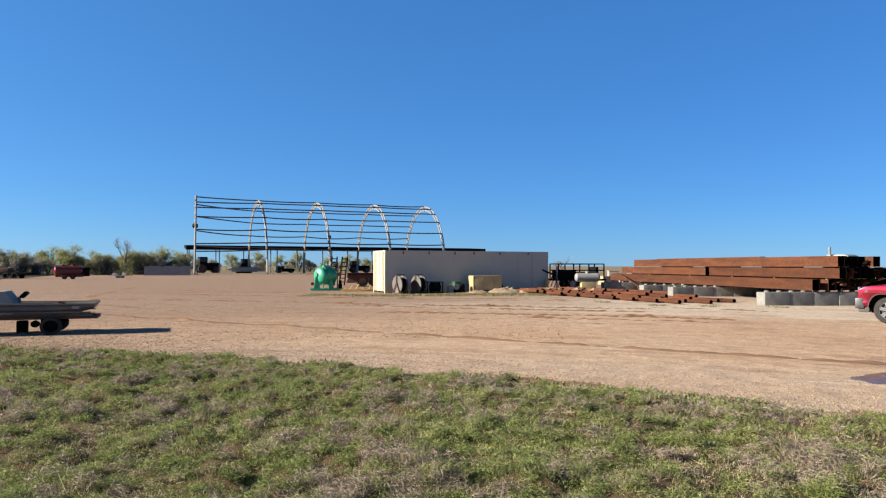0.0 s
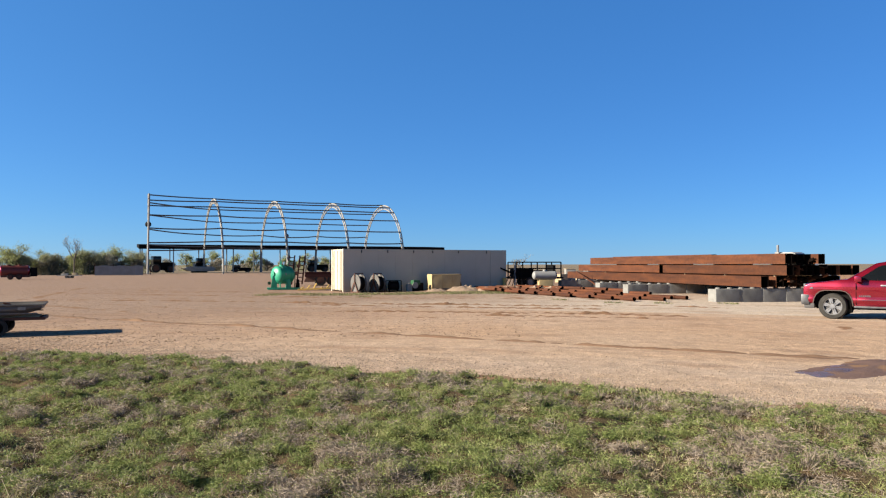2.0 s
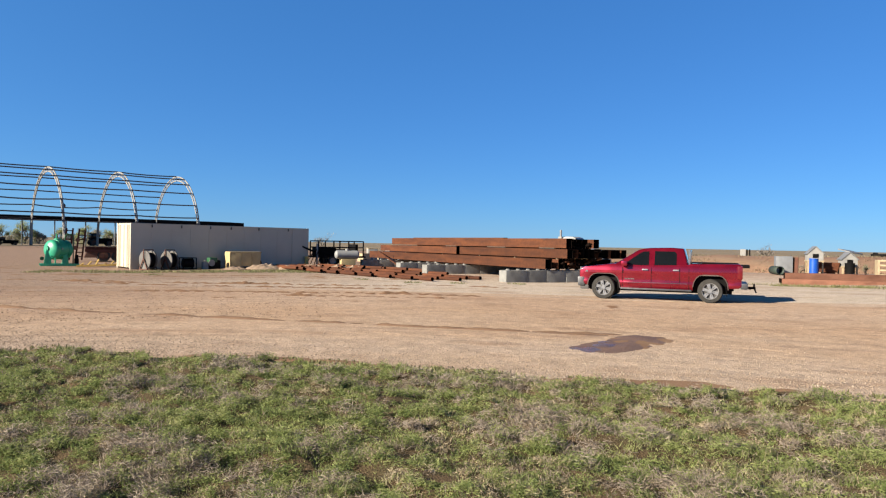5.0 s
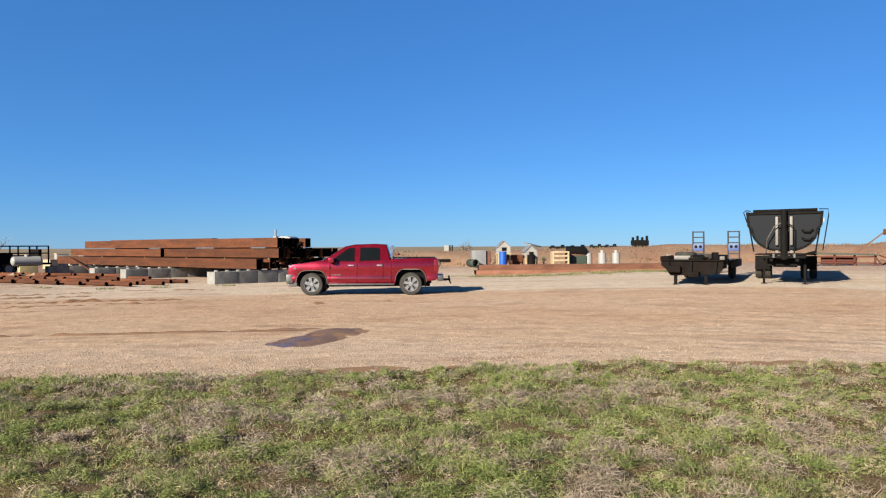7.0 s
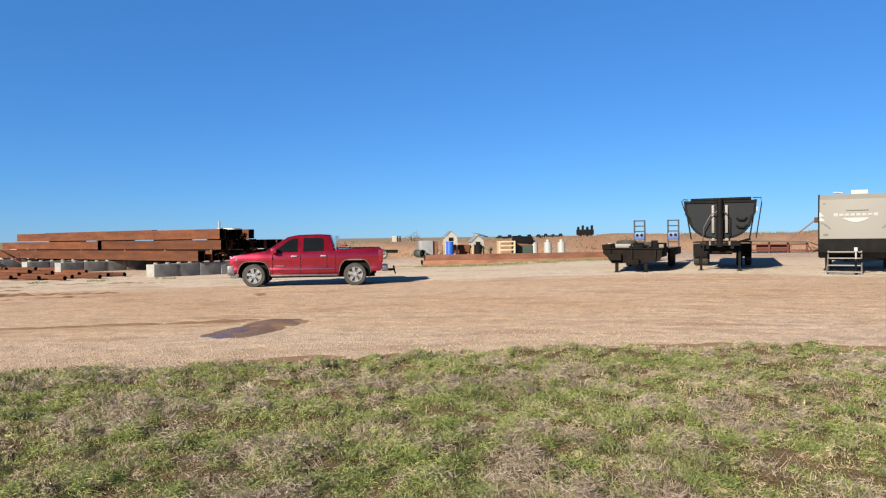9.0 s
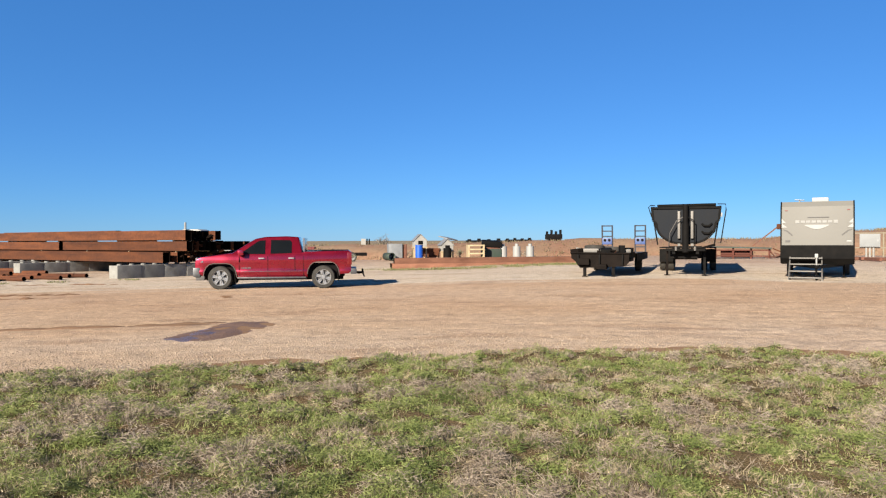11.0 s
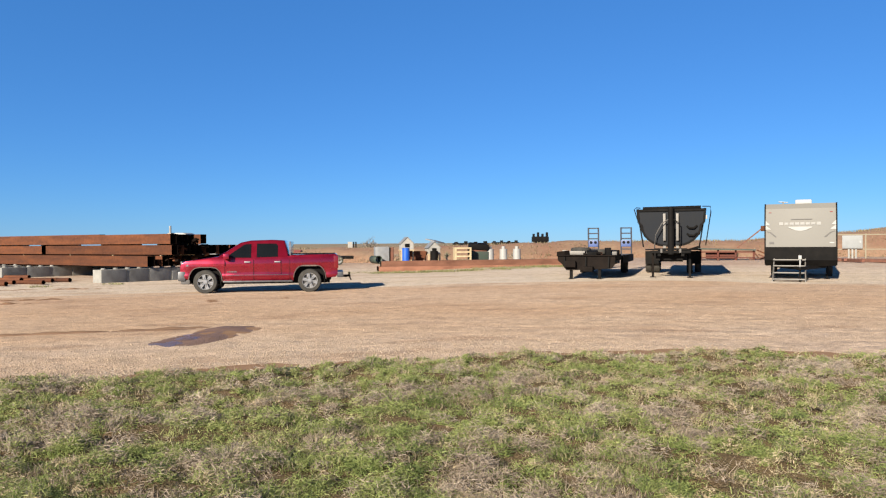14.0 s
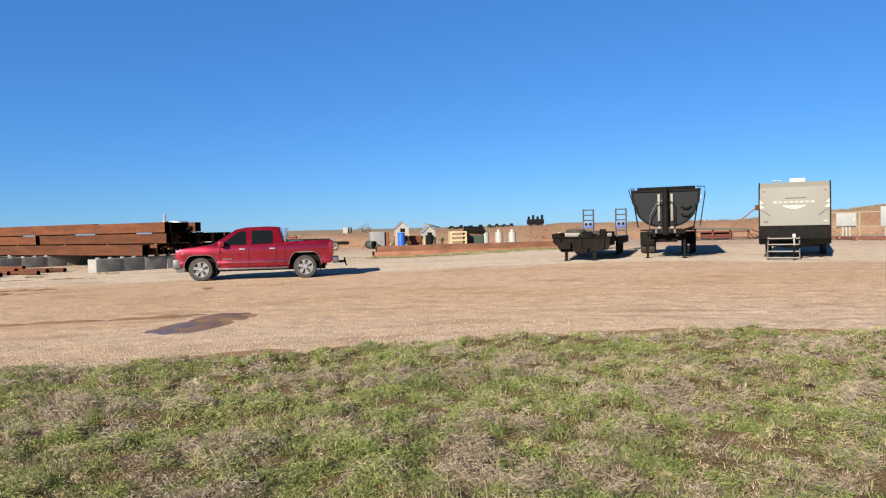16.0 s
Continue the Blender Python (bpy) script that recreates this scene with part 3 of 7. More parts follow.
blades("near_grass", 30000, BLADE, "short green grass at the edge of the verge", 0.06, 0.011, 1.35, green_share, 5, (0.2, 4.2), (0, 360))
blades("back_grass", 20000, BLADE, "green grass on the back of the verge", 0.06, 0.014, 1.35, green_share, 5, (4.0, 12.0), (127, 363))
blades("near_straw", 14000, STRAW, "dry straw on the back of the verge", 0.06, 0.011, 1.9, straw_share, 5, (0.2, 11.0), (127, 363))
clumps("weed_clumps", 1300, 130, DEADWEED, "grey-brown domed clumps of dead weeds in the turf", 0.11, lambda x, y: 1.0 if weed_share(x, y) > 0.1 else 0.07, 0.05, 1.0)
clumps("weed_stalks", 500, 90, DEADWEED, "upright dead weed stalks in the turf", 0.10, lambda x, y: 1.0 if weed_share(x, y) > 0.1 else 0.1)
clumps("leafy_mounds", 5600, 110, BLADE, "low leafy green mounds in the turf", 0.085, green_share, 0.032, 1.15)
clumps("grass_clumps", 1500, 70, BLADE, "thick green tussocks in the turf", 0.07, green_share)
clumps("straw_clumps", 1000, 100, STRAW, "flattened tussocks of dry straw in the turf", 0.075, straw_share, 0.03, 0.9)


def blob(points, z, wob, seed):
    """A flat sheet with an uneven rim through the points, lying on the ground."""
    bm = B()
    out, k = [], len(points)
    for i in range(k):
        p0, p1, p2, p3 = (Vector(points[(i + d) % k]) for d in (-1, 0, 1, 2))
        for s in range(10):
            t = s / 10
            q = 0.5 * (2 * p1 + (p2 - p0) * t + (2 * p0 - 5 * p1 + 4 * p2 - p3) * t * t + (3 * p1 - p0 - 3 * p2 + p3) * t ** 3)
            n = noise.noise((q.x * 3, q.y * 3, seed)) * wob + noise.noise((q.x * 11, q.y * 11, seed)) * wob * 0.5
            out.append((q.x + n, q.y + n))
    bm.faces.new([bm.verts.new((x, y, gz(x, y) + z)) for x, y in out])
    bmesh.ops.triangulate(bm, faces=bm.faces[:])
    for f in bm.faces:
        if f.normal.z < 0:
            f.normal_flip()
    return bm


solo("bare_soil", blob(((4.6, 8.0), (5.6, 7.75), (6.4, 7.2), (6.1, 7.05), (5.2, 7.5)), 0.07, 0.12, 8.0), DAMP, Matrix(), "bare reddish soil at the lawn edge", "soil", kind="structure")
solo("bare_soil", blob(((9.6, 4.6), (10.6, 3.7), (11.3, 2.6), (11.7, 1.2), (12.0, -0.5), (11.2, 0.6), (10.9, 2.2), (10.2, 3.4)), 0.075, 0.15, 9.0), DAMP, Matrix(), "bare reddish soil at the lawn edge", "soil", kind="structure")


RUTS = ((((-6.5, 33.4), (-2.5, 31.2), (1.5, 30.6), (4.5, 29.6), (9.0, 29.0)), 0.42, 0.09, 1.0), (((-4.0, 30.6), (0.5, 29.0), (5.0, 27.6), (8.5, 27.2)), 0.34, 0.07, 2.0),
        (((8.0, 30.4), (11.0, 29.0), (14.0, 27.0)), 0.22, 0.05, 3.0), (((12.2, 19.4), (11.6, 18.2), (10.6, 17.6)), 0.26, 0.055, 4.0), (((14.4, 18.4), (13.4, 17.2), (12.4, 16.6)), 0.24, 0.055, 5.0),
        (((-2.6, 26.4), (0.3, 26.0), (3.4, 25.2), (6.6, 24.6), (9.8, 23.0)), 0.5, 0.08, 11.0), (((2.2, 24.0), (5.4, 23.2), (8.8, 21.8)), 0.4, 0.07, 12.0), (((-5.4, 31.2), (-3.4, 30.8), (-1.4, 30.9)), 0.36, 0.09, 13.0),
        (((-17.0, 42.5), (-8.0, 40.0), (0.0, 36.0)), 0.5, 0.05, 17.0), (((-20.0, 37.0), (-10.0, 34.4), (-2.0, 31.8)), 0.4, 0.05, 18.0), (((-18.0, 48.5), (-8.0, 45.0), (2.0, 40.5)), 0.55, 0.05, 19.0),
        (((-24.0, 56.0), (-19.5, 40.0), (-15.0, 31.0), (-9.0, 26.0)), 0.35, 0.04, 20.0), (((-14.0, 33.0), (-7.0, 27.0), (0.0, 23.4), (6.0, 20.6)), 0.16, 0.03, 6.0))
DAMP_TRACK = ((8.35, 12.3), (7.4, 12.9), (6.2, 13.65), (3.5, 15.2), (0.4, 17.1), (-2.5, 19.0), (-7.0, 21.6), (-11.0, 24.2), (-15.5, 28.6))


def rut(pts, width, high, seed, material=None, label="churned reddish wheel rut in the yard", floor=0.35, name="wheel_rut", category="wheel rut", tread=False):
    """A churned wheel rut: broken low ridges of turned-up soil along the points."""
    bm = B()
    line = []
    for (x0, y0), (x1, y1) in zip(pts, pts[1:]):
        n = max(2, int(math.hypot(x1 - x0, y1 - y0) / 0.12))
        line += [(x0 + (x1 - x0) * k / n, y0 + (y1 - y0) * k / n) for k in range(n)]
    prev = None
    for i, (x, y) in enumerate(line[:-1]):
        dx, dy = line[i + 1][0] - x, line[i + 1][1] - y
        ln = math.hypot(dx, dy)
        nx, ny = -dy / ln, dx / ln
        w = 0.25 * noise.noise((x * 0.35, y * 0.35, seed))
        row = []
        for j in range(9):
            u = (j - 4) / 4
            px_, py_ = x + nx * (u * width + w), y + ny * (u * width + w)
            amp = high * (1 - u * u) * min(1.0, 0.12 * min(i, len(line) - 2 - i)) * max(0.0, floor + 1.1 * noise.noise((px_ * 0.8, py_ * 0.8, seed)) + 0.9 * noise.noise((px_ * 3.2, py_ * 3.2, seed + 5)))
            if tread:      # lug prints
                amp *= 0.25 + 0.9 * ((i // 2 + (j > 4)) % 2)
            row.append(bm.verts.new((px_, py_, gz(px_, py_) + amp - 0.008)))
        if prev:
            for j in range(8):
                bm.faces.new((prev[j], prev[j + 1], row[j + 1], row[j]))
        prev = row
    bmesh.ops.recalc_face_normals(bm, faces=bm.faces[:])
    for f in bm.faces:
        if f.normal.z < 0:
            f.normal_flip()
    return solo(name, bm, material or CHURNED, Matrix(), label, category, kind="structure", smooth=60)


for pts, w, hgt, sd in RUTS:
    rut(pts, w, hgt * 0.8, sd, tread=True)
WET_LINE = ((6.05, 10.55), (6.85, 11.0), (7.7, 11.5), (8.5, 11.95), (9.2, 12.45))
rut(WET_LINE, 0.72, 0.026, 14.0, DAMP, "damp sand round the puddle", 0.62, "damp_margin", "soil")
rut(WET_LINE, 0.64, 0.036, 15.0, WET, "shallow muddy puddle on the gravel drive", 0.66, "puddle", "puddle")
rut(WET_LINE[:4], 0.4, 0.05, 16.0, FILM, "thin water film glinting on the mud", 0.4, "water_film", "puddle")
rl = random.Random(17)
for k in range(9):      # older lanes that bend with the drive
    rad, a0, ln = rl.uniform(29, 66), rl.uniform(74, 112), rl.uniform(8, 20)
    pts = [(-5 + rad * math.cos(radians(a0 - ln + ln * q / 3)) + rl.uniform(-0.4, 0.4), -10 + rad * math.sin(radians(a0 - ln + ln * q / 3)) + rl.uniform(-0.4, 0.4)) for q in range(4)]
    if all(p[1] < 39 or p[0] < -6 for p in pts):
        rut(pts, rl.uniform(0.12, 0.4), 0.04, 30.0 + k, None, "old wheel lane in the sandy yard", 0.15)
RIM = [(x * 0.5, edge_y(x * 0.5) + 0.18) for x in range(-22, 23)]
rut(RIM, 0.34, 0.04, 41.0, DAMP, "bare reddish soil along the lawn edge", 0.3, "soil_rim", "soil")
rut(DAMP_TRACK, 0.12, 0.045, 9.0, TRACK, "thin damp wheel track across the sandy yard", 0.75)
rut(DAMP_TRACK[:4], 0.15, 0.04, 10.0, TRACK, "damp wheel track running into the puddle", 0.4)


def stones(name, count, where, size, label, material):
    vs, fs = [], []
    for _ in range(count):
        x, y = where()
        if y < edge_y(x):
            continue
        s = size * (0.4 + rng.random() ** 3 * 2.0)
        o = len(vs)
        z = gz(x, y)
        r = rng.random(6) * 0.6 + 0.7
        for k in range(4):
            a = k * math.pi / 2 + r[5]
            vs.append((x + s * r[k] * math.cos(a), y + s * r[k] * math.sin(a), z - s * 0.1))
        vs.append((x, y, z + s * 0.55 * r[4]))
        for k in range(4):
            fs.append((o + k, o + (k + 1) % 4, o + 4))
    me = bpy.data.meshes.new(name)
    me.from_pydata(vs, [], fs)
    me.materials.append(material)
    return tagged(new(name, me), label, "gravel", kind="stuff")


def along_edge():
    x = -12 + 26 * rng.random()
    return x, edge_y(x) + abs(rng.normal()) * 1.7


def in_yard():
    r, a = 8 + 26 * rng.random(), radians(5 + 120 * rng.random())
    return r * math.cos(a), r * math.sin(a)


GRAVEL = foliage("gravel_tones", ((0.14, 0.098, 0.07), (0.2, 0.145, 0.102), (0.265, 0.2, 0.145), (0.34, 0.275, 0.212)), 0.9, 0.0)
stones("gravel", 60000, along_edge, 0.0105, "pale loose gravel along the drive", GRAVEL)
def in_left_yard():
    r, a = 17 + 42 * rng.random() ** 1.3, radians(80 + 46 * rng.random())
    return r * math.cos(a), r * math.sin(a)


CLODS = foliage("clod_tones", ((0.12, 0.075, 0.047), (0.18, 0.115, 0.073), (0.26, 0.18, 0.12)), 0.95, 0.0)
stones("clods", 26000, in_left_yard, 0.0155, "reddish clods over the driven yard", CLODS)
stones("gravel_scatter", 16000, in_yard, 0.0095, "scattered pale stones over the yard", GRAVEL)
blades_far = B()


def tuft(bm, x, y, r, h, n):
    for _ in range(n):
        a, d = rng.random() * 6.28, r * rng.random() ** 0.5
        px, py = x + d * math.cos(a), y + d * math.sin(a)
        z, hh, t = gz(px, py), h * (0.4 + 0.8 * rng.random()), rng.random() * 6.28
        w = 0.012 + 0.01 * rng.random()
        lx, ly = rng.normal() * hh * 0.4, rng.normal() * hh * 0.4
        bm.faces.new([bm.verts.new(c) for c in ((px - w * math.cos(t), py - w * math.sin(t), z), (px + w * math.cos(t), py + w * math.sin(t), z), (px + lx, py + ly, z + hh))])


for _ in range(260):      # weeds before the container
    tuft(blades_far, -8 + 17 * rng.random(), 40.5 + 3.2 * rng.random(), 0.5, 0.09, 26)
for _ in range(170):       # weeds round the low beams and the trailers
    q = rng.random()
    tuft(blades_far, 26.5 + 12 * q + rng.normal() * 0.3, 28.3 - 7.5 * q + rng.normal() * 0.5, 0.4, 0.12, 24)
for _ in range(70):       # tufts along the lawn edge
    x = -10 + 22 * rng.random()
    tuft(blades_far, x, edge_y(x) + 0.05 + 0.35 * rng.random() ** 2, 0.10 + 0.25 * rng.random(), 0.05, 50)
for x, y in ((9.4, 31.5), (11.5, 31.0), (7.6, 34.0), (14.4, 30.9), (-2, 38)):
    tuft(blades_far, x, y, 0.45, 0.08, 90)
tagged(solo("weeds", blades_far, DULL, Matrix(), "dull green weeds on the yard's edges", "weeds", kind="stuff", smooth=None))


# ---- vehicles ----
def wheel(parent, x, y, z, r, w, rim_mat, side=1, spokes=6, name="wheel"):
    """A wheel whose axle lies along local y; side: which way the rim faces."""
    bm = B()
    prof = ((r * 0.68, -w / 2), (r * 0.93, -w / 2), (r, -w * 0.36), (r, w * 0.36), (r * 0.93, w / 2), (r * 0.68, w / 2))
    n = 32
    ring = [[bm.verts.new((pr * math.cos(2 * math.pi * k / n), py, pr * math.sin(2 * math.pi * k / n))) for pr, py in prof] for k in range(n)]
    for k in range(n):
        a, b = ring[k], ring[(k + 1) % n]
        for j in range(len(prof)):
            bm.faces.new((a[j], a[(j + 1) % len(prof)], b[(j + 1) % len(prof)], b[j]))
    bmesh.ops.recalc_face_normals(bm, faces=bm.faces[:])
    ob = part(name, bm, RUBBER, parent, "", 40)
    ob.location = (x, y, z)
    bm = B()
    f = side * w * 0.36
    rod(bm, (0, f - side * 0.08, 0), (0, f - side * 0.06, 0), r * 0.67, 24)
    for k in range(24):
        a0, a1 = 2 * math.pi * k / 24, 2 * math.pi * (k + 1) / 24
        rod(bm, (r * 0.68 * math.cos(a0), f, r * 0.68 * math.sin(a0)), (r * 0.68 * math.cos(a1), f, r * 0.68 * math.sin(a1)), r * 0.035, 5)
    rod(bm, (0, f - side * 0.06, 0), (0, f + side * 0.01, 0), r * 0.14, 12)
    rim = part("rim", bm, rim_mat if not spokes else PLASTIC, ob, "")
    if spokes:
        bm = B()
        for k in range(spokes):
            a = 2 * math.pi * (k + 0.25) / spokes
            for d in (-0.13, 0.13):
                bar(bm, (r * 0.1 * math.cos(a), f, r * 0.1 * math.sin(a)), (r * 0.66 * math.cos(a + d), f, r * 0.66 * math.sin(a + d)), r * 0.035, r * 0.14)
        for k in range(24):
            a0, a1 = 2 * math.pi * k / 24, 2 * math.pi * (k + 1) / 24
            rod(bm, (r * 0.65 * math.cos(a0), f + side * 0.01, r * 0.65 * math.sin(a0)), (r * 0.65 * math.cos(a1), f + side * 0.01, r * 0.65 * math.sin(a1)), r * 0.04, 5)
        rod(bm, (0, f - side * 0.02, 0), (0, f + side * 0.025, 0), r * 0.17, 14)
        part("spokes", bm, rim_mat, ob, "bright alloy spokes")
    return ob


def arc(cx, cz, r, a0, a1, n):
    return [(cx + r * math.cos(radians(a0 + (a1 - a0) * i / n)), cz + r * math.sin(radians(a0 + (a1 - a0) * i / n))) for i in range(n + 1)]


def pickup():
    t = thing("pickup_truck", "shiny red four-door pickup truck parked on the gravel", "pickup truck", pose(15.53, 21.46, gz(15.5, 21.5) - 0.005, 0, 0, 140))
    W, ax = 0.96, 1.765
    # lower body from the sills to the belt line
    pts = [(2.50, 0.52), (2.62, 0.62), (2.62, 0.95), (2.57, 1.04), (2.44, 1.11), (2.2, 1.155), (1.45, 1.255), (1.28, 1.265), (-1.06, 1.275), (-1.1, 1.30), (-2.66, 1.335), (-2.72, 1.29), (-2.74, 0.62), (-2.66, 0.52)]
    # squared wheel arches with rounded shoulders
    arch = [(-0.56, 0.44), (-0.53, 0.66), (-0.46, 0.80), (-0.36, 0.89), (-0.22, 0.925), (0.22, 0.925), (0.36, 0.89), (0.46, 0.80), (0.53, 0.66), (0.56, 0.50)]
    pts = pts + [(-ax - 0.56, 0.50)] + [(-ax + x, z + 0.02) for x, z in arch[1:-1]] + [(-ax + 0.56, 0.40), (ax - 0.56, 0.40)] + [(ax + x, z - 0.02) for x, z in arch[1:]]
    bm = prism(B(), pts, -W, W, 0.03)
    for z in (0.5, 0.57, 0.62, 0.68, 0.8, 0.95, 1.02, 1.1, 1.16, 1.22):
        bmesh.ops.bisect_plane(bm, geom=bm.verts[:] + bm.edges[:] + bm.faces[:], plane_co=(0, 0, z), plane_no=(0, 0, 1))

    def girth(z):
        """Half the body's width at a height: tucked in at the sill and the shoulder."""
        table = ((0.34, 0.925), (0.5, 0.965), (0.57, 0.985), (0.62, 0.988), (0.68, 0.972), (0.8, 0.974), (0.95, 0.992), (1.02, 1.0), (1.1, 0.99), (1.16, 0.974), (1.22, 0.952), (1.4, 0.90))
        for (z0, g0), (z1, g1) in zip(table, table[1:]):
            if z <= z1:
                return g0 + (g1 - g0) * (z - z0) / (z1 - z0)
        return 0.9
    for v in bm.verts:
        nose = 1.0 - 0.09 * max(0.0, (v.co.x - 1.9) / 0.75) ** 2
        v.co.y *= girth(v.co.z) * nose
    body = part("body", bm, RED, t, "", 40)
    bm = B()      # dark inside of the wheel houses, and the frame
    span(bm, -2.5, 2.4, -0.72, 0.72, 0.42, 0.86)
    for s in (1, -1):
        span(bm, -2.45, 2.3, s * 0.45 - 0.06, s * 0.45 + 0.06, 0.3, 0.45)
    part("chassis", bm, BLACK, t)
    # cab
    bm = B()
    ring_pts = [(1.40, 1.235), (0.60, 1.755), (0.25, 1.825), (-0.5, 1.845), (-0.90, 1.82), (-1.04, 1.26)]

    def half(z):
        return 0.915 - (z - 1.25) * 0.40
    L = [bm.verts.new((x, half(z), z)) for x, z in ring_pts]
    R = [bm.verts.new((x, -half(z), z)) for x, z in ring_pts]
    bm.faces.new(L), bm.faces.new(R[::-1])
    for i in range(len(L)):
        j = (i + 1) % len(L)
        bm.faces.new((L[i], R[i], R[j], L[j]))
    bmesh.ops.recalc_face_normals(bm, faces=bm.faces[:])
    bmesh.ops.bevel(bm, geom=[e for e in bm.edges if min(v.co.z for v in e.verts) > 1.5 or abs(e.verts[0].co.z - e.verts[1].co.z) > 0.3], offset=0.05, segments=3, affect="EDGES", profile=0.6)
    cab = part("cab", bm, RED, t, "", 40)

    def pane(name, pts3, mat_, parent, lift=0.008, depth=0.02):
        bm = B()
        a, b, c = (Vector(p) for p in pts3[:3])
        n = (b - a).cross(c - a).normalized()
        if n.dot(Vector((0, 0, 0.3)) + Vector((a.x * 0.2, a.y, 0))) < 0:
            n = -n
        hi = [bm.verts.new(Vector(p) + n * lift) for p in pts3]
        lw = [bm.verts.new(Vector(p) - n * depth) for p in pts3]
        bm.faces.new(hi), bm.faces.new(lw[::-1])
        for i in range(len(hi)):
            j = (i + 1) % len(hi)
            bm.faces.new((hi[i], lw[i], lw[j], hi[j]))
        bmesh.ops.recalc_face_normals(bm, faces=bm.faces[:])
        return part(name, bm, mat_, parent)
    for s in (1, -1):
        side = lambda x, z: (x, s * half(z), z)
        pane("window", [side(1.0, 1.235), side(0.97, 1.32), side(0.52, 1.65), side(0.42, 1.69), side(0.24, 1.70), side(0.24, 1.225)], GLASS, t)
        pane("window", [side(0.05, 1.235), side(0.05, 1.71), side(-0.60, 1.705), side(-0.67, 1.63), side(-0.67, 1.25)], GLASS, t)
        for x0, z0, x1, z1 in ((1.12, 0.46, 1.12, 1.15), (0.15, 0.46, 0.15, 1.15), (-0.78, 0.66, -0.78, 1.15), (-1.08, 0.46, -1.08, 1.15)):
            part("door_seam", bar(B(), (x0, s * (W * girth((z0 + z1) / 2) - 0.012), z0), (x1, s * (W * girth((z0 + z1) / 2) - 0.012), z1), 0.012, 0.05), BLACK, t)
        bm = B()
        box(bm, 2.1, 0.03, 0.05, pose(0.02, s * (W - 0.012), 0.60), 0.012)
        part("side_moulding", bm, RED, t)
        part("trim_strip", box(B(), 2.1, 0.012, 0.016, pose(0.02, s * (W + 0.004), 0.625), 0.003), CHROME, t)
        for x in (0.36, -0.66):
            part("door_handle", box(B(), 0.2, 0.05, 0.045, pose(x, s * (W - 0.004), 1.075), 0.015), ALLOY, t)
        for k in range(6):      # small maker's lettering, as plain bars
            part("badge", box(B(), 0.04, 0.012, 0.045, pose(1.02 - 0.055 * k, s * (W * girth(0.74) + 0.001), 0.74), 0.004), CHROME, t)
        bm = B()
        box(bm, 0.2, 0.2, 0.17, pose(1.04, s * 1.07, 1.27), 0.05)
        part("mirror", bm, RED, t)
        part("running_board", box(B(), 2.35, 0.16, 0.06, pose(0, s * 0.93, 0.40), 0.02), CHROME, t)
        for cx in (ax, -ax):      # arch lips
            bm = B()
            q = [(cx + x, z + (0.02 if cx < 0 else -0.02)) for x, z in arch]
            for (x0, z0), (x1, z1) in zip(q, q[1:]):
                bar(bm, (x0, s * (W - 0.014), z0), (x1, s * (W - 0.014), z1), 0.035, 0.028)
            part("arch_trim", bm, ARCH, t)
        bm = B()
        box(bm, 0.26, 0.26, 0.18, pose(2.43, s * 0.75, 0.99, 0, 14, s * -14), 0.05)
        part("headlight", bm, LENS, t)
        part("tail_light", box(B(), 0.16, 0.12, 0.44, pose(-2.68, s * 0.9, 1.05), 0.03), TAIL, t)
        for x in (ax, -ax):
            wheel(t, x, s * 0.84, 0.405, 0.405, 0.27, ALLOY, s, 6)
        part("mud_flap", box(B(), 0.02, 0.26, 0.36, pose(ax - 0.5, s * 0.82, 0.4, 0, 8)), BLACK, t)
        part("mud_flap", box(B(), 0.02, 0.26, 0.36, pose(-ax - 0.5, s * 0.82, 0.42, 0, 8)), BLACK, t)
    pane("windscreen", [(1.30, -0.83, 1.295), (1.30, 0.83, 1.295), (0.66, 0.66, 1.70), (0.66, -0.66, 1.70)], GLASS, t)
    pane("rear_window", [(-1.015, -0.74, 1.34), (-1.015, 0.74, 1.34), (-0.915, 0.64, 1.66), (-0.915, -0.64, 1.66)], GLASS, t)
    bm = B()
    span(bm, -1.12, -1.05, -0.78, 0.78, 1.30, 1.78, 0.02)
    part("headache_rack", bm, LENS, t, "pale glazed rack behind the cab")
    bm = B()
    span(bm, -2.64, -1.13, -0.80, 0.80, 1.325, 1.35, 0.008)
    part("bed_cover", bm, BLACK, t, "dark load cover")
    bm = B()
    box(bm, 0.26, 1.80, 0.34, pose(2.56, 0, 0.60), 0.07)
    part("front_bumper", bm, CHROME, t, "chrome bumper")
    part("valance", box(B(), 0.3, 1.7, 0.16, pose(2.45, 0, 0.40), 0.04), PLASTIC, t)
    bm = B()
    box(bm, 0.08, 1.2, 0.34, pose(2.61, 0, 0.93), 0.02)
    part("grille", bm, CHROME, t)
    bm = B()
    box(bm, 0.22, 1.86, 0.2, pose(-2.82, 0, 0.60), 0.04)
    part("rear_bumper", bm, CHROME, t, "chrome bumper")
    bm = B()
    bar(bm, (-2.8, 0, 0.52), (-3.2, 0, 0.52), 0.09, 0.08)
    box(bm, 0.08, 0.2, 0.06, pose(-3.02, 0, 0.5))
    rod(bm, (-3.15, 0, 0.55), (-3.15, 0, 0.66), 0.03)
    bar(bm, (-3.15, 0, 0.52), (-3.22, 0, 0.36), 0.06, 0.05)
    part("tow_hitch", bm, BLACK, t)
    return t


pickup()


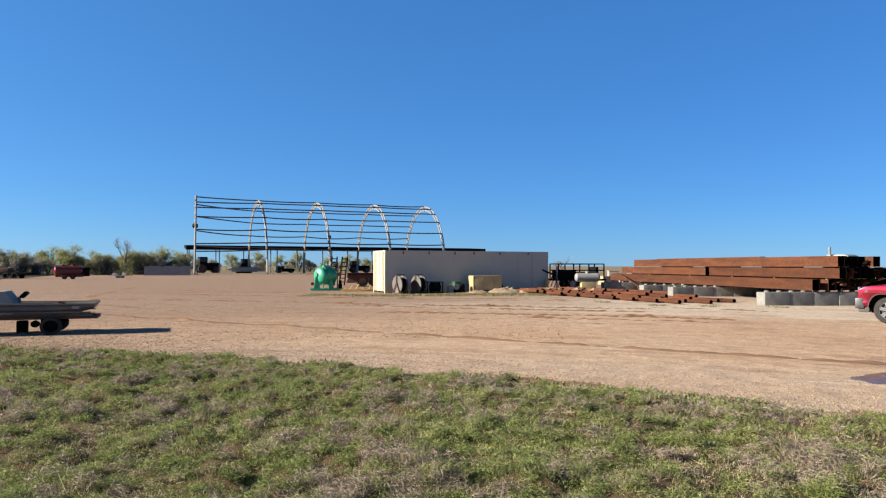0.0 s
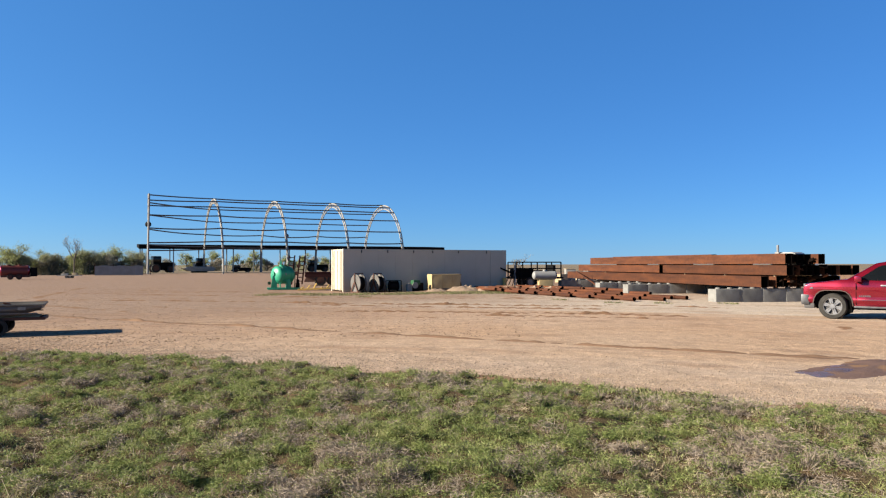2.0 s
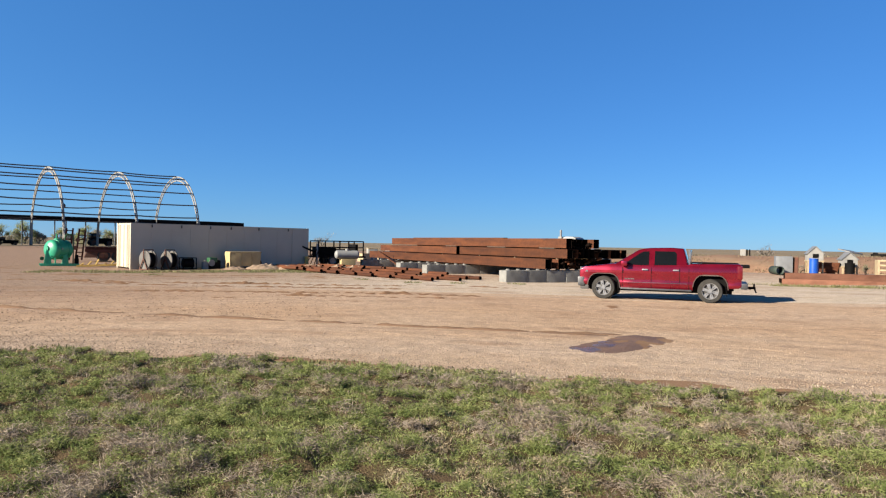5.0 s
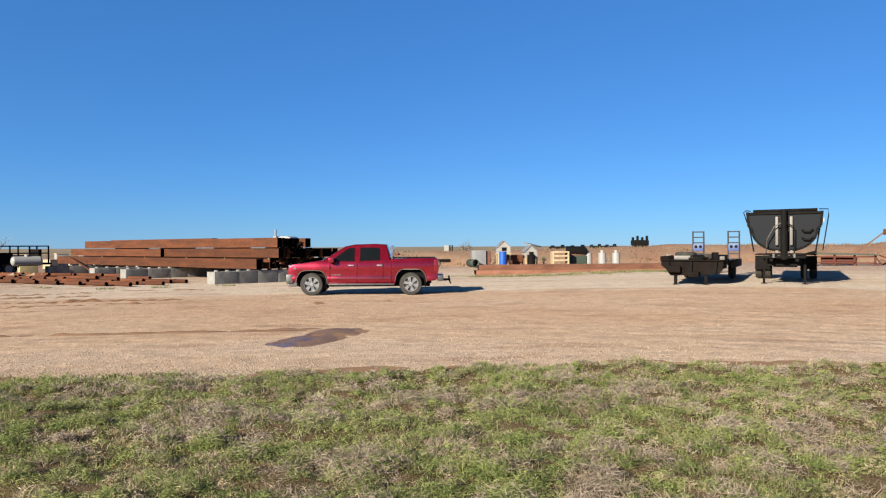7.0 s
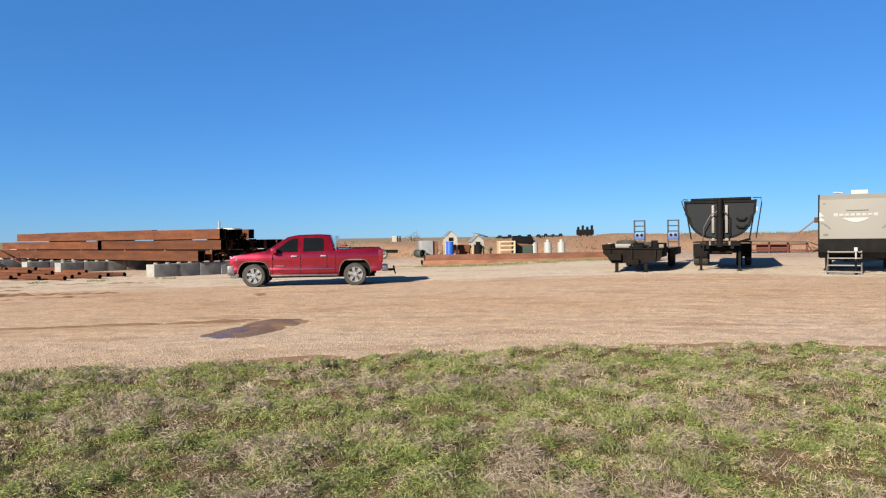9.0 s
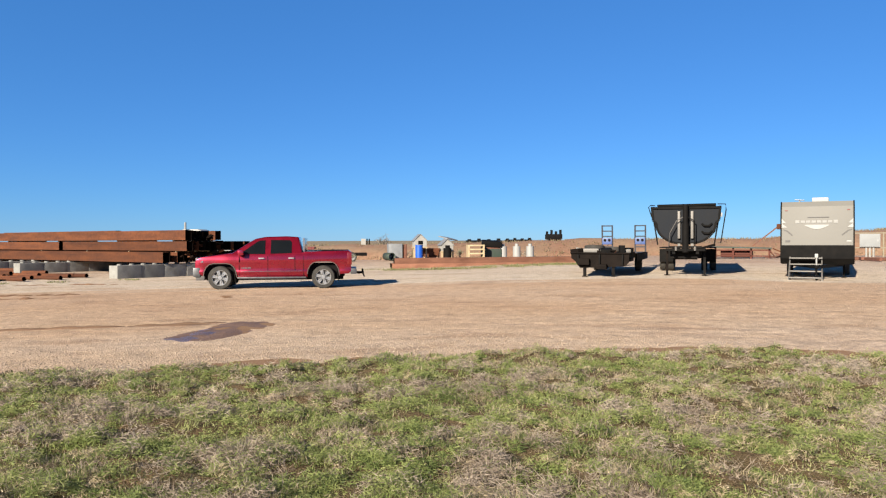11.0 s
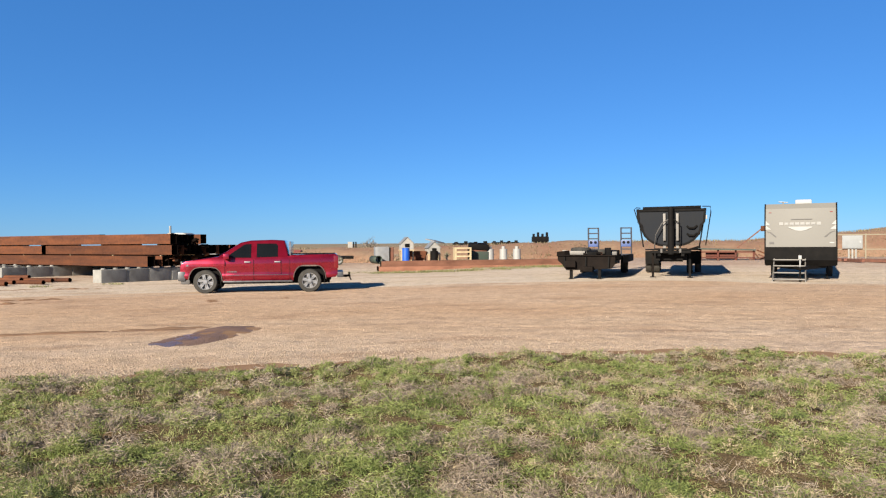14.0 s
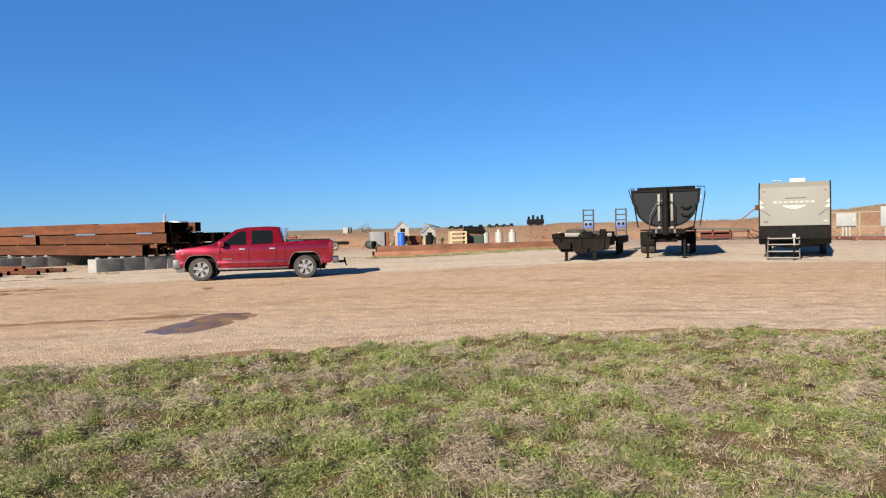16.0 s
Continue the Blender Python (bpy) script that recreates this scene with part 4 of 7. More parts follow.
def caravan():
    t = thing("travel_trailer", "beige travel trailer with a black lower front parked on the yard", "caravan", pose(31.05, 7.64, gz(31, 7.6), 0, 0, -75.5))
    H, w = 3.05, 1.275
    # the front leans back a little above and is cut away below
    pts = [(0.22, 0.60), (0.0, 0.82), (0.0, 1.34), (0.02, 2.35), (0.10, 2.85), (0.28, H), (7.2, H), (7.2, 0.62), (0.9, 0.60)]
    bm = prism(B(), pts, -w, w, 0.06)
    bmesh.ops.rotate(bm, verts=bm.verts[:], matrix=Matrix.Rotation(radians(90), 3, "Z"))
    part("body", bm, BEIGE, t, "", 30)
    bm = B()
    prism(bm, [(0.20, 0.58), (-0.015, 0.81), (-0.015, 1.33), (0.05, 1.33), (0.05, 0.82), (0.24, 0.61)], -w + 0.02, w - 0.02, 0.006)
    bmesh.ops.rotate(bm, verts=bm.verts[:], matrix=Matrix.Rotation(radians(90), 3, "Z"))
    part("lower_panel", bm, BLACK, t, "black diamond-plate lower front")
    for s in (1, -1):
        bm = B()
        q = [(0.2, 0.62), (0.0, 0.82), (0.0, 1.34), (0.02, 2.35), (0.10, 2.85), (0.28, H)]
        for (y0, z0), (y1, z1) in zip(q, q[1:]):
            bar(bm, (s * (w - 0.01), y0 - 0.005, z0), (s * (w - 0.01), y1 - 0.005, z1), 0.05, 0.04)
        part("corner_trim", bm, BLACK, t)
        part("marker_light", box(B(), 0.10, 0.03, 0.04, pose(s * 1.08, 0.07, 2.70, -12), 0.01), MAROON, t)
        bm = B()      # white and dark flashes on the front corners
        for zz, ln, hh in ((2.22, 0.16, 0.16), (2.05, 0.20, 0.14)):
            prism(bm, [(s * 1.24, zz + hh), (s * 1.24, zz - 0.03), (s * (1.24 - ln), zz - 0.02)], -0.012 if zz > 2.1 else -0.004, 0.02)
        part("white_flash", bm, WHITE, t)
        bm = B()
        bar(bm, (s * 1.06, 0.005, 1.90), (s * 0.86, 0.0, 1.72), 0.02, 0.05)
        bar(bm, (s * 1.2, 0.005, 1.95), (s * 1.06, 0.005, 1.90), 0.02, 0.03)
        part("dark_flash", bm, PLASTIC, t)
        for y in (3.6, 4.5):
            wheel(t, s * 1.1, y, 0.34, 0.34, 0.2, WHITE, 1, 0).rotation_euler = (0, 0, radians(90 * s))
        rod_bm = B()
        rod(rod_bm, (s * 0.95, 1.3, 0.0), (s * 0.95, 1.3, 0.62), 0.04)
        box(rod_bm, 0.2, 0.2, 0.03, pose(s * 0.95, 1.3, 0.015))
        part("stabiliser", rod_bm, BLACK, t)
    bm = B()
    for i in range(8):      # the maker's mark, as plain shapes
        box(bm, 0.15, 0.012, 0.10 + 0.03 * (i in (0, 7)), pose(-0.68 + i * 0.19, 0.006, 2.25, -2, 0, 0), 0.006)
    part("emblem", bm, SHEET, t, "pale lettering-sized bars")
    bm = B()
    q = [(-0.42 + 0.84 * i / 12, 2.10 - 0.14 * math.sin(math.pi * i / 12)) for i in range(13)]
    prism(bm, [(-0.42, 2.13), (0.42, 2.13)] + q[::-1], -0.012, 0.02)
    part("emblem_swoosh", bm, WHITE, t)
    part("emblem_line", box(B(), 0.75, 0.01, 0.035, pose(0.05, 0.008, 2.42), 0.003), PLASTIC, t)
    part("badge", box(B(), 0.17, 0.012, 0.09, pose(-1.02, -0.004, 1.49), 0.004), PLASTIC, t)
    part("small_badge", box(B(), 0.16, 0.012, 0.05, pose(1.10, -0.004, 1.49), 0.004), WHITE, t)
    bm = B()
    box(bm, 0.62, 0.95, 0.26, pose(0.10, 2.6, H + 0.12), 0.05)
    part("air_conditioner", bm, WHITE, t, "white roof air conditioner")
    bm = B()
    rod(bm, (-0.66, 1.9, H), (-0.66, 1.9, H + 0.13), 0.03)
    box(bm, 0.36, 0.2, 0.03, pose(-0.66, 1.9, H + 0.15, 0, 5), 0.01)
    part("roof_antenna", bm, WHITE, t)
    bm = B()
    for s in (1, -1):
        bar(bm, (s * 0.9, 0.9, 0.55), (0, -1.1, 0.52), 0.08, 0.12)
    rod(bm, (0, -1.0, 0.0), (0, -1.0, 0.5), 0.035)
    part("tongue", bm, BLACK, t)
    bm = B()
    rod(bm, (0, -0.75, 0.0), (0, -0.75, 0.85), 0.03)
    box(bm, 0.12, 0.12, 0.16, pose(0, -0.75, 0.93), 0.03)
    part("jack", bm, WHITE, t, "white electric jack")
    return t


caravan()


def steps():
    t = thing("portable_steps", "weathered brown folding metal steps in front of the trailer", "steps", pose(30.0, 7.76, gz(30, 8.1), 0, 0, -76) @ Matrix.Diagonal((1.1, 1, 1, 1)))
    for i, (z, y, w) in enumerate(((0.10, 0.0, 1.02), (0.34, 0.16, 0.98), (0.60, 0.38, 1.0), (0.83, 0.62, 1.05))):
        bm = B()
        box(bm, w, 0.3, 0.045, pose(0, y, z), 0.01)
        part("tread", bm, ALU, t)
    for s in (1, -1):
        bm = B()
        bar(bm, (s * 0.52, -0.12, 0.02), (s * 0.5, 0.75, 0.86), 0.04, 0.06)
        bar(bm, (s * 0.5, 0.75, 0.86), (s * 0.5, 0.8, 0.02), 0.04, 0.05)
        bar(bm, (s * 0.52, -0.14, 0.03), (s * 0.52, 0.8, 0.03), 0.04, 0.05)
        part("side_frame", bm, ALU, t)
    return t


steps()


def hopper():
    t = thing("dump_trailer", "black half-round dump trailer with a hoist standing on its legs", "trailer", pose(28.42, 11.78, gz(28.4, 11.9), 0, 0, -67))
    w, top = 1.3, 2.74
    # front bulkhead: straight top, sides that curve in to a round belly
    sec = [(-w, top - 0.02), (-w + 0.04, top - 0.5)]
    sec += [(-w + 0.16 + 0.95 * (1 - math.cos(radians(a))), top - 0.62 - 0.82 * math.sin(radians(a))) for a in range(0, 91, 15)]
    sec = sec + [(-x, z) for x, z in sec[::-1]]
    bm = prism(B(), sec, 0.0, 8.4, 0.0)
    part("tub", bm, CHARCOAL, t, "dark grey half-round tub", 30)
    bm = B()
    for a, b in zip(sec, sec[1:]):
        bar(bm, (a[0], -0.02, a[1]), (b[0], -0.02, b[1]), 0.05, 0.09)
    bar(bm, (-w, -0.02, top), (w, -0.02, top), 0.09, 0.09)
    for s in (1, -1):
        bar(bm, (s * w, 0, top), (s * w, 8.4, top), 0.1, 0.12)
    part("rim_rail", bm, BLACK, t)
    bm = B()
    rod(bm, (-1.1, 0.15, top + 0.09), (1.15, 0.15, top + 0.11), 0.06, 10)
    part("tarp_roll", bm, BLACK, t, "rolled black tarpaulin")
    bm = B()
    rod(bm, (0, -0.24, 0.95), (0, -0.24, 2.1), 0.13, 18)
    rod(bm, (0, -0.24, 2.05), (0, -0.24, top + 0.12), 0.105, 18)
    rod(bm, (0, -0.24, 1.55), (0, -0.24, 1.75), 0.09, 14)
    part("hoist_cylinder", bm, BLACK, t, "black telescopic hoist")
    for s in (-1, 1):
        bm = B()
        box(bm, 0.10, 0.10, 1.1, pose(s * 0.25, -0.10, 2.05), 0.02)
        box(bm, 0.1, 0.08, 0.1, pose(s * 0.25, -0.12, 1.25))
        part("guide_post", bm, ALU, t, "pale grey steel upright")
        bm = B()      # looped side guards
        pts = [(s * (w + 0.02), 0.1, top - 0.35), (s * (w + 0.14), 0.05, top + 0.05), (s * (w + 0.05), 0.0, top + 0.12), (s * (w - 0.12), 0.0, top + 0.1)] if s < 0 else \
              [(s * (w + 0.02), 0.1, 1.3), (s * (w + 0.22), 0.05, top - 0.1), (s * (w + 0.2), 0.0, top + 0.12), (s * (w - 0.1), 0.0, top + 0.13)]
        tube(bm, pts, 0.021, 6)
        part("tarp_arm", bm, BLACK, t)
        bm = B()
        bar(bm, (s * 0.72, 0.3, 0.0), (s * 0.72, 0.3, 1.1), 0.09, 0.09)
        box(bm, 0.22, 0.22, 0.03, pose(s * 0.72, 0.3, 0.015))
        part("landing_leg", bm, DARKSTEEL if s < 0 else BLACK, t)
        for y in (5.6, 6.9):
            for o in (0.74, 1.12):
                wheel(t, s * o, y, 0.5, 0.5, 0.27, GREY, 1, 0).rotation_euler = (0, 0, radians(90 * s))
        bm = B()
        bar(bm, (s * (w - 0.03), 0.12, top - 0.3), (s * (w - 0.22), 0.1, 1.25), 0.05, 0.05)
        part("side_brace", bm, BLACK, t)
    bm = B()
    span(bm, -0.75, 0.75, -0.35, 0.25, 1.0, 1.1, 0.01)
    bar(bm, (0.4, -0.1, 1.05), (1.1, 0.3, 1.25), 0.1, 0.08)
    for s in (1, -1):
        bar(bm, (s * 0.45, -0.3, 1.0), (s * 0.45, 7.8, 1.0), 0.12, 0.24)
    span(bm, -0.6, 0.6, 0.2, 0.5, 0.7, 1.0, 0.02)
    part("chassis", bm, BLACK, t)
    for s, r in ((-1, 0.6), (1, 0.34)):      # hydraulic hoses
        bm = B()
        pts = [(s * 0.10, -0.3, 2.35), (s * 0.34, -0.36, 2.2), (s * r, -0.34, 1.7), (s * r * 1.05, -0.3, 1.2), (s * r * 0.6, -0.2, 1.08)]
        tube(bm, pts, 0.022, 6)
        part("hose", bm, BLACK if s > 0 else PLASTIC, t)
    for z in (2.08, 1.78):
        bm = B()
        pts = [(0.62, -0.05, z), (0.7, -0.1, z - 0.07), (0.88, -0.1, z - 0.08), (1.0, -0.05, z + 0.02)]
        tube(bm, pts, 0.04, 7)
        part("hose_coil", bm, BLACK, t)
    for s in (1, -1):      # mudguards and side ribs of the tub
        part("mudguard", box(B(), 0.62, 2.6, 0.05, pose(s * 0.95, 6.25, 1.08), 0.02), BLACK, t)
        part("mud_flap", box(B(), 0.6, 0.02, 0.6, pose(s * 0.95, 4.9, 0.72)), BLACK, t)
        for y in (1.2, 2.6, 4.0, 5.4, 6.8):
            part("side_rib", bar(B(), (s * (w + 0.02), y, top - 0.05), (s * (w - 0.2), y, 1.75), 0.08, 0.06), BLACK, t)
    part("cross_link", bar(B(), (-0.62, -0.3, 1.16), (0.62, -0.3, 1.16), 0.08, 0.08), BLACK, t)
    part("air_tank", rod(B(), (-0.4, 0.6, 0.78), (0.45, 0.6, 0.78), 0.14, 14), DARKSTEEL, t)
    for s in (-0.36, 0.36):
        part("glad_hand", rod(B(), (s, -0.36, 1.02), (s, -0.36, 1.18), 0.045, 8), ALU, t)
    part("reflector", box(B(), 0.12, 0.04, 0.16, pose(w + 0.02, 0.0, top - 0.3), 0.01), WHITE, t)
    return t


hopper()


def flatbed():
    m = pose(26.2, 14.38, gz(26.3, 14.5), 0, 0, -67)
    t = thing("gooseneck_trailer", "black flat equipment trailer with upright ramps at its tail", "trailer", m)
    bm = B()
    span(bm, -1.16, 1.16, 0.0, 2.6, 0.86, 0.98)
    part("front_deck", bm, DARKSTEEL, t, "rusty upper deck plate")
    bm = B()
    prism(bm, [(-1.15, 0.94), (1.15, 0.94), (1.15, 0.62), (1.02, 0.44), (0.3, 0.38), (-0.8, 0.36), (-0.98, 0.62), (-1.15, 0.76)], -0.08, 0.0)
    part("front_plate", bm, DARKSTEEL, t, "black front bulkhead")
    for x in (-0.85, 0.0, 0.9):      # gussets and a torn lip on the front plate
        part("gusset", box(B(), 0.06, 0.12, 0.46, pose(x, -0.13, 0.68, 0, 3 * x), 0.01), BLACK, t)
    part("front_lip", box(B(), 2.36, 0.16, 0.05, pose(0.0, -0.08, 0.965, 2, 0.4), 0.012), DARKSTEEL, t)
    part("coupler", box(B(), 0.4, 0.5, 0.2, pose(0.1, -0.2, 0.42), 0.03), DARKSTEEL, t)
    part("chain_box", box(B(), 0.42, 0.34, 0.26, pose(-0.62, -0.14, 0.62, 0, 0, 4), 0.02), DARKSTEEL, t)
    bm = B()
    for s in (1, -1):
        bar(bm, (s * 0.5, 0.0, 0.62), (s * 0.5, 9.0, 0.55), 0.14, 0.3)
        bar(bm, (s * 1.2, 2.6, 0.74), (s * 1.2, 9.2, 0.70), 0.1, 0.34)
        bar(bm, (s * 1.12, 0.0, 0.90), (s * 1.15, 2.6, 0.8), 0.08, 0.16)
    part("frame_rail", bm, BLACK, t)
    for i in range(9):
        part("deck_board", box(B(), 2.3, 0.62, 0.05, pose(0, 3.0 + i * 0.68, 0.80, 0, 0, 0.6 * (-1) ** i)), DARK_RUST, t)
    for s, x in ((-1, -0.62), (1, 0.52)):
        bm = B()
        bar(bm, (x, 0.05, 0.0), (x, 0.05, 0.95), 0.12, 0.12)
        box(bm, 0.2, 0.2, 0.03, pose(x, 0.05, 0.015))
        part("landing_leg", bm, BLACK, t)
    for s in (1, -1):
        for y in (6.3, 7.2):
            wheel(t, s * 0.98, y, 0.38, 0.38, 0.24, GREY, 1, 0).rotation_euler = (0, 0, radians(90 * s))
        bm = B()
        box(bm, 0.36, 2.2, 0.05, pose(s * 1.05, 6.75, 0.83), 0.02)
        part("mudguard", bm, BLACK, t)
        # ladder-like ramp standing on end
        bm = B()
        cx = 0.05 + s * 0.84
        for d in (-0.26, 0.26):
            bar(bm, (cx + d, 9.15, 0.70), (cx + d, 9.05, 2.26), 0.07, 0.09)
        for k in range(6):
            z = 0.85 + 0.275 * k
            bar(bm, (cx - 0.26, 9.1, z), (cx + 0.26, 9.1, z), 0.06, 0.06)
        ramp = part("ramp", bm, RAMPBLUE, t, "blue-grey ladder ramp standing upright")
        bm = B()
        box(bm, 0.5, 0.09, 0.34, pose(cx, 9.03, 1.42), 0.03)
        part("bracket", bm, BRIGHTBLUE, ramp, "worn blue bracket plate")
        bm = B()
        for d in (-0.11, 0.11):
            rod(bm, (cx + d, 8.96, 1.48), (cx + d, 8.99, 1.48), 0.075, 10)
        part("hole", bm, BLACK, ramp)
    bm = B()
    box(bm, 0.85, 0.4, 0.16, pose(-0.5, 0.35, 1.06), 0.02)
    part("tool_box", bm, ALU, t, "grey deck box")
    rq = random.Random(8)
    for k in range(26):
        bm = box(B(), rq.uniform(0.1, 0.45), rq.uniform(0.15, 0.6), rq.uniform(0.06, 0.2), pose(rq.uniform(-1.1, 1.1), rq.uniform(0.1, 2.3), 1.04, rq.uniform(-8, 8), rq.uniform(-8, 8), rq.uniform(0, 90)), 0.015)
        part("scrap_piece", bm, (DARKSTEEL, ALU, BLACK, DARK_RUST)[k % 4], t)
    bm = B()
    rod(bm, (0.95, 1.8, 0.98), (0.95, 1.8, 1.16), 0.22, 12)
    box(bm, 0.4, 0.9, 0.2, pose(1.0, 0.9, 1.05, 0, 8), 0.03)
    box(bm, 0.2, 0.3, 0.3, pose(0.82, 0.4, 1.12, 0, 0, 20), 0.02)
    part("winch", bm, BLACK, t)
    sp = thing("spare_tyre", "dusty spare tyre lying on the trailer deck", "tyre", m @ pose(-0.35, 1.0, 1.14, 84))
    wheel(sp, 0, 0, 0, 0.42, 0.22, GREY, -1, 0)
    sp2 = thing("spare_tyre", "black tyre lying on the trailer deck", "tyre", m @ pose(0.42, 1.1, 1.10, 90))
    wheel(sp2, 0, 0, 0, 0.36, 0.2, GREY, -1, 0)
    return t


flatbed()


# ---- steel and concrete ----
STACK = pose(17.5, 31.7, gz(17.5, 32), 0, 0, 98.1)      # x runs along the beams, y towards the open yard


def tube_mesh(length, w, hgt, wall=0.014):
    """A hollow rectangular steel section along x, open at both ends."""
    bm = B()
    rings = []
    for x in (0.0, length):
        for dw in (0.0, wall):
            rings.append([bm.verts.new((x, sy * (w / 2 - dw), sz * (hgt / 2 - dw))) for sy, sz in ((1, 1), (-1, 1), (-1, -1), (1, -1))])
    o0, i0, o1, i1 = rings
    for k in range(4):
        j = (k + 1) % 4
        bm.faces.new((o0[k], o0[j], o1[j], o1[k]))
        bm.faces.new((i0[k], i1[k], i1[j], i0[j]))
        bm.faces.new((o0[k], i0[k], i0[j], o0[j]))
        bm.faces.new((o1[k], o1[j], i1[j], i1[k]))
    bmesh.ops.recalc_face_normals(bm, faces=bm.faces[:])
    for f in bm.faces:      # hollow inside and end faces go black: shade put into the colour
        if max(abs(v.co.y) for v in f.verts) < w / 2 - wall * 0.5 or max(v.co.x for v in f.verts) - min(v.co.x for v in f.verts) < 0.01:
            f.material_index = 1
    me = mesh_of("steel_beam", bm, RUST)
    me.materials.append(SHADE_BLACK)
    return me


def beam(length, w, hgt, x, y, z, turn=0.0, mesh=None, label="long rusty hollow steel beam in a stack"):
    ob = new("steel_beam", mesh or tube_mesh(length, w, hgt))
    ob.matrix_world = STACK @ pose(x, y - w / 2, z + hgt / 2, 0, 0, turn)
    return tagged(ob, label, "steel beam", "stacked steel beams")


g0 = 0.70
r2 = random.Random(3)
for k in range(12):          # lowest layer
    w = 0.40
    beam(24.3 + 0.6 * r2.random(), w - 0.015, 0.50, 0.75 + (0 if k < 1 else 0.9 * r2.random()), 0.78 - k * w, g0, 0.12 * (r2.random() - 0.5))
z2 = g0 + 0.50 + 0.06
for k in range(11):          # second layer: two lengths end to end
    w = 0.37
    st = 0.0 if k < 1 else 0.7 * r2.random()
    beam(11.3 if k < 1 else 23.0, w - 0.012, 0.46, st, 0.0 - k * w, z2, 0.0 if k else 0.1)
    if k < 1:
        beam(13.0, w - 0.012, 0.455, 11.65 + 0.1 * r2.random(), 0.02 - k * w, z2, 0.0)
z3 = z2 + 0.46 + 0.06
for k in range(7):          # top layer
    w = 0.36
    beam(22.3 if k < 2 else 18.0, w - 0.012, 0.48 if k < 2 else 0.46, 0.0 if k < 1 else 0.6 * r2.random(), 0.07 - k * w, z3, 0.1 * (r2.random() - 0.5))
beam(13.0, 0.3, 0.08, 7.5, -0.9, z3 + 0.46, -0.2)
bm, bm2 = B(), B()
for k in range(70):          # torn lips and scraps break up the beam ends, most coloured black for shade
    x, y, z = 0.28 + 0.5 * r2.random(), -0.1 - 2.3 * r2.random(), g0 + 0.05 + 1.3 * r2.random()
    box(bm if k % 6 == 0 else bm2, 0.05 + 0.3 * r2.random(), 0.04 + 0.14 * r2.random(), 0.04 + 0.12 * r2.random(), pose(x, y, z, 40 * r2.random(), 30 * r2.random(), 40 * r2.random()))
solo("steel_offcuts", bm, RUST, STACK, "rusty offcuts wedged between the beam ends", "scrap", kind="stuff")
solo("shade_offcuts", bm2, SHADE_BLACK, STACK, "scraps between the beam ends, black in place of shade", "scrap", kind="stuff")
for x, z in ((1.0, z2), (5.0, z2), (9.0, z2), (1.2, z3), (6.0, z3), (12.0, z3), (18.0, z3), (14.0, z2), (20.0, z2)):
    bm = box(B(), 0.12, 2.3, 0.058, pose(0, -1.25, -0.03))
    solo("spacer", bm, WOOD, STACK @ pose(x, 0, z), "timber spacer between layers of beams", "timber", "beam spacers")
bm = bar(B(), (23.0, 0.9, g0 + 0.52), (14.6, 2.3, 0.04), 0.10, 0.07)
solo("leaning_bar", bm, RUST, STACK, "rusty bar leaning on the beam stack", "steel bar")


def block_mesh():
    bm = B()
    box(bm, 0.68, 1.2, 0.62, pose(0, 0, 0.31), 0.025)
    for y in (-0.3, 0.3):
        rod(bm, (0, y, 0.61), (0, y, 0.69), 0.13, 10, 0.10)
    return mesh_of("concrete_block", bm, CONCRETE, 30)


BLOCK = block_mesh()
for x, ys, n in ((1.15, 3.05, 7), (9.4, 3.4, 7), (13.3, 3.4, 7), (20.5, 3.2, 6)):
    for k in range(n):
        ob = new("concrete_block", BLOCK)
        y = ys - 0.6 - k * 1.215
        ob.matrix_world = STACK @ pose(x + 0.03 * (r2.random() - 0.5), y, 0.005, 0, 0, 1.2 * (r2.random() - 0.5))
        tagged(ob, "grey precast concrete block carrying the beam stack", "concrete block", "blocks under the beams")


def pipe_mesh(length, r):
    bm = B()
    n = 12
    rings = [[bm.verts.new((x, rr * math.cos(2 * math.pi * k / n), rr * math.sin(2 * math.pi * k / n))) for k in range(n)] for x, rr in ((0, r), (length, r), (length, r * 0.86), (0, r * 0.86))]
    for a, b in zip(rings, rings[1:] + rings[:1]):
        for k in range(n):
            bm.faces.new((a[k], a[(k + 1) % n], b[(k + 1) % n], b[k]))
    bmesh.ops.recalc_face_normals(bm, faces=bm.faces[:])
    # bore and end rims take the black that paints their shade
    for f in bm.faces:
        if max(math.hypot(v.co.y, v.co.z) for v in f.verts) < r * 0.9 or max(v.co.x for v in f.verts) - min(v.co.x for v in f.verts) < 0.01:
            f.material_index = 1
    me = mesh_of("pipe", bm, RUST, 40)
    me.materials.append(SHADE_BLACK)
    return me


PIPE = pipe_mesh(4.2, 0.092)
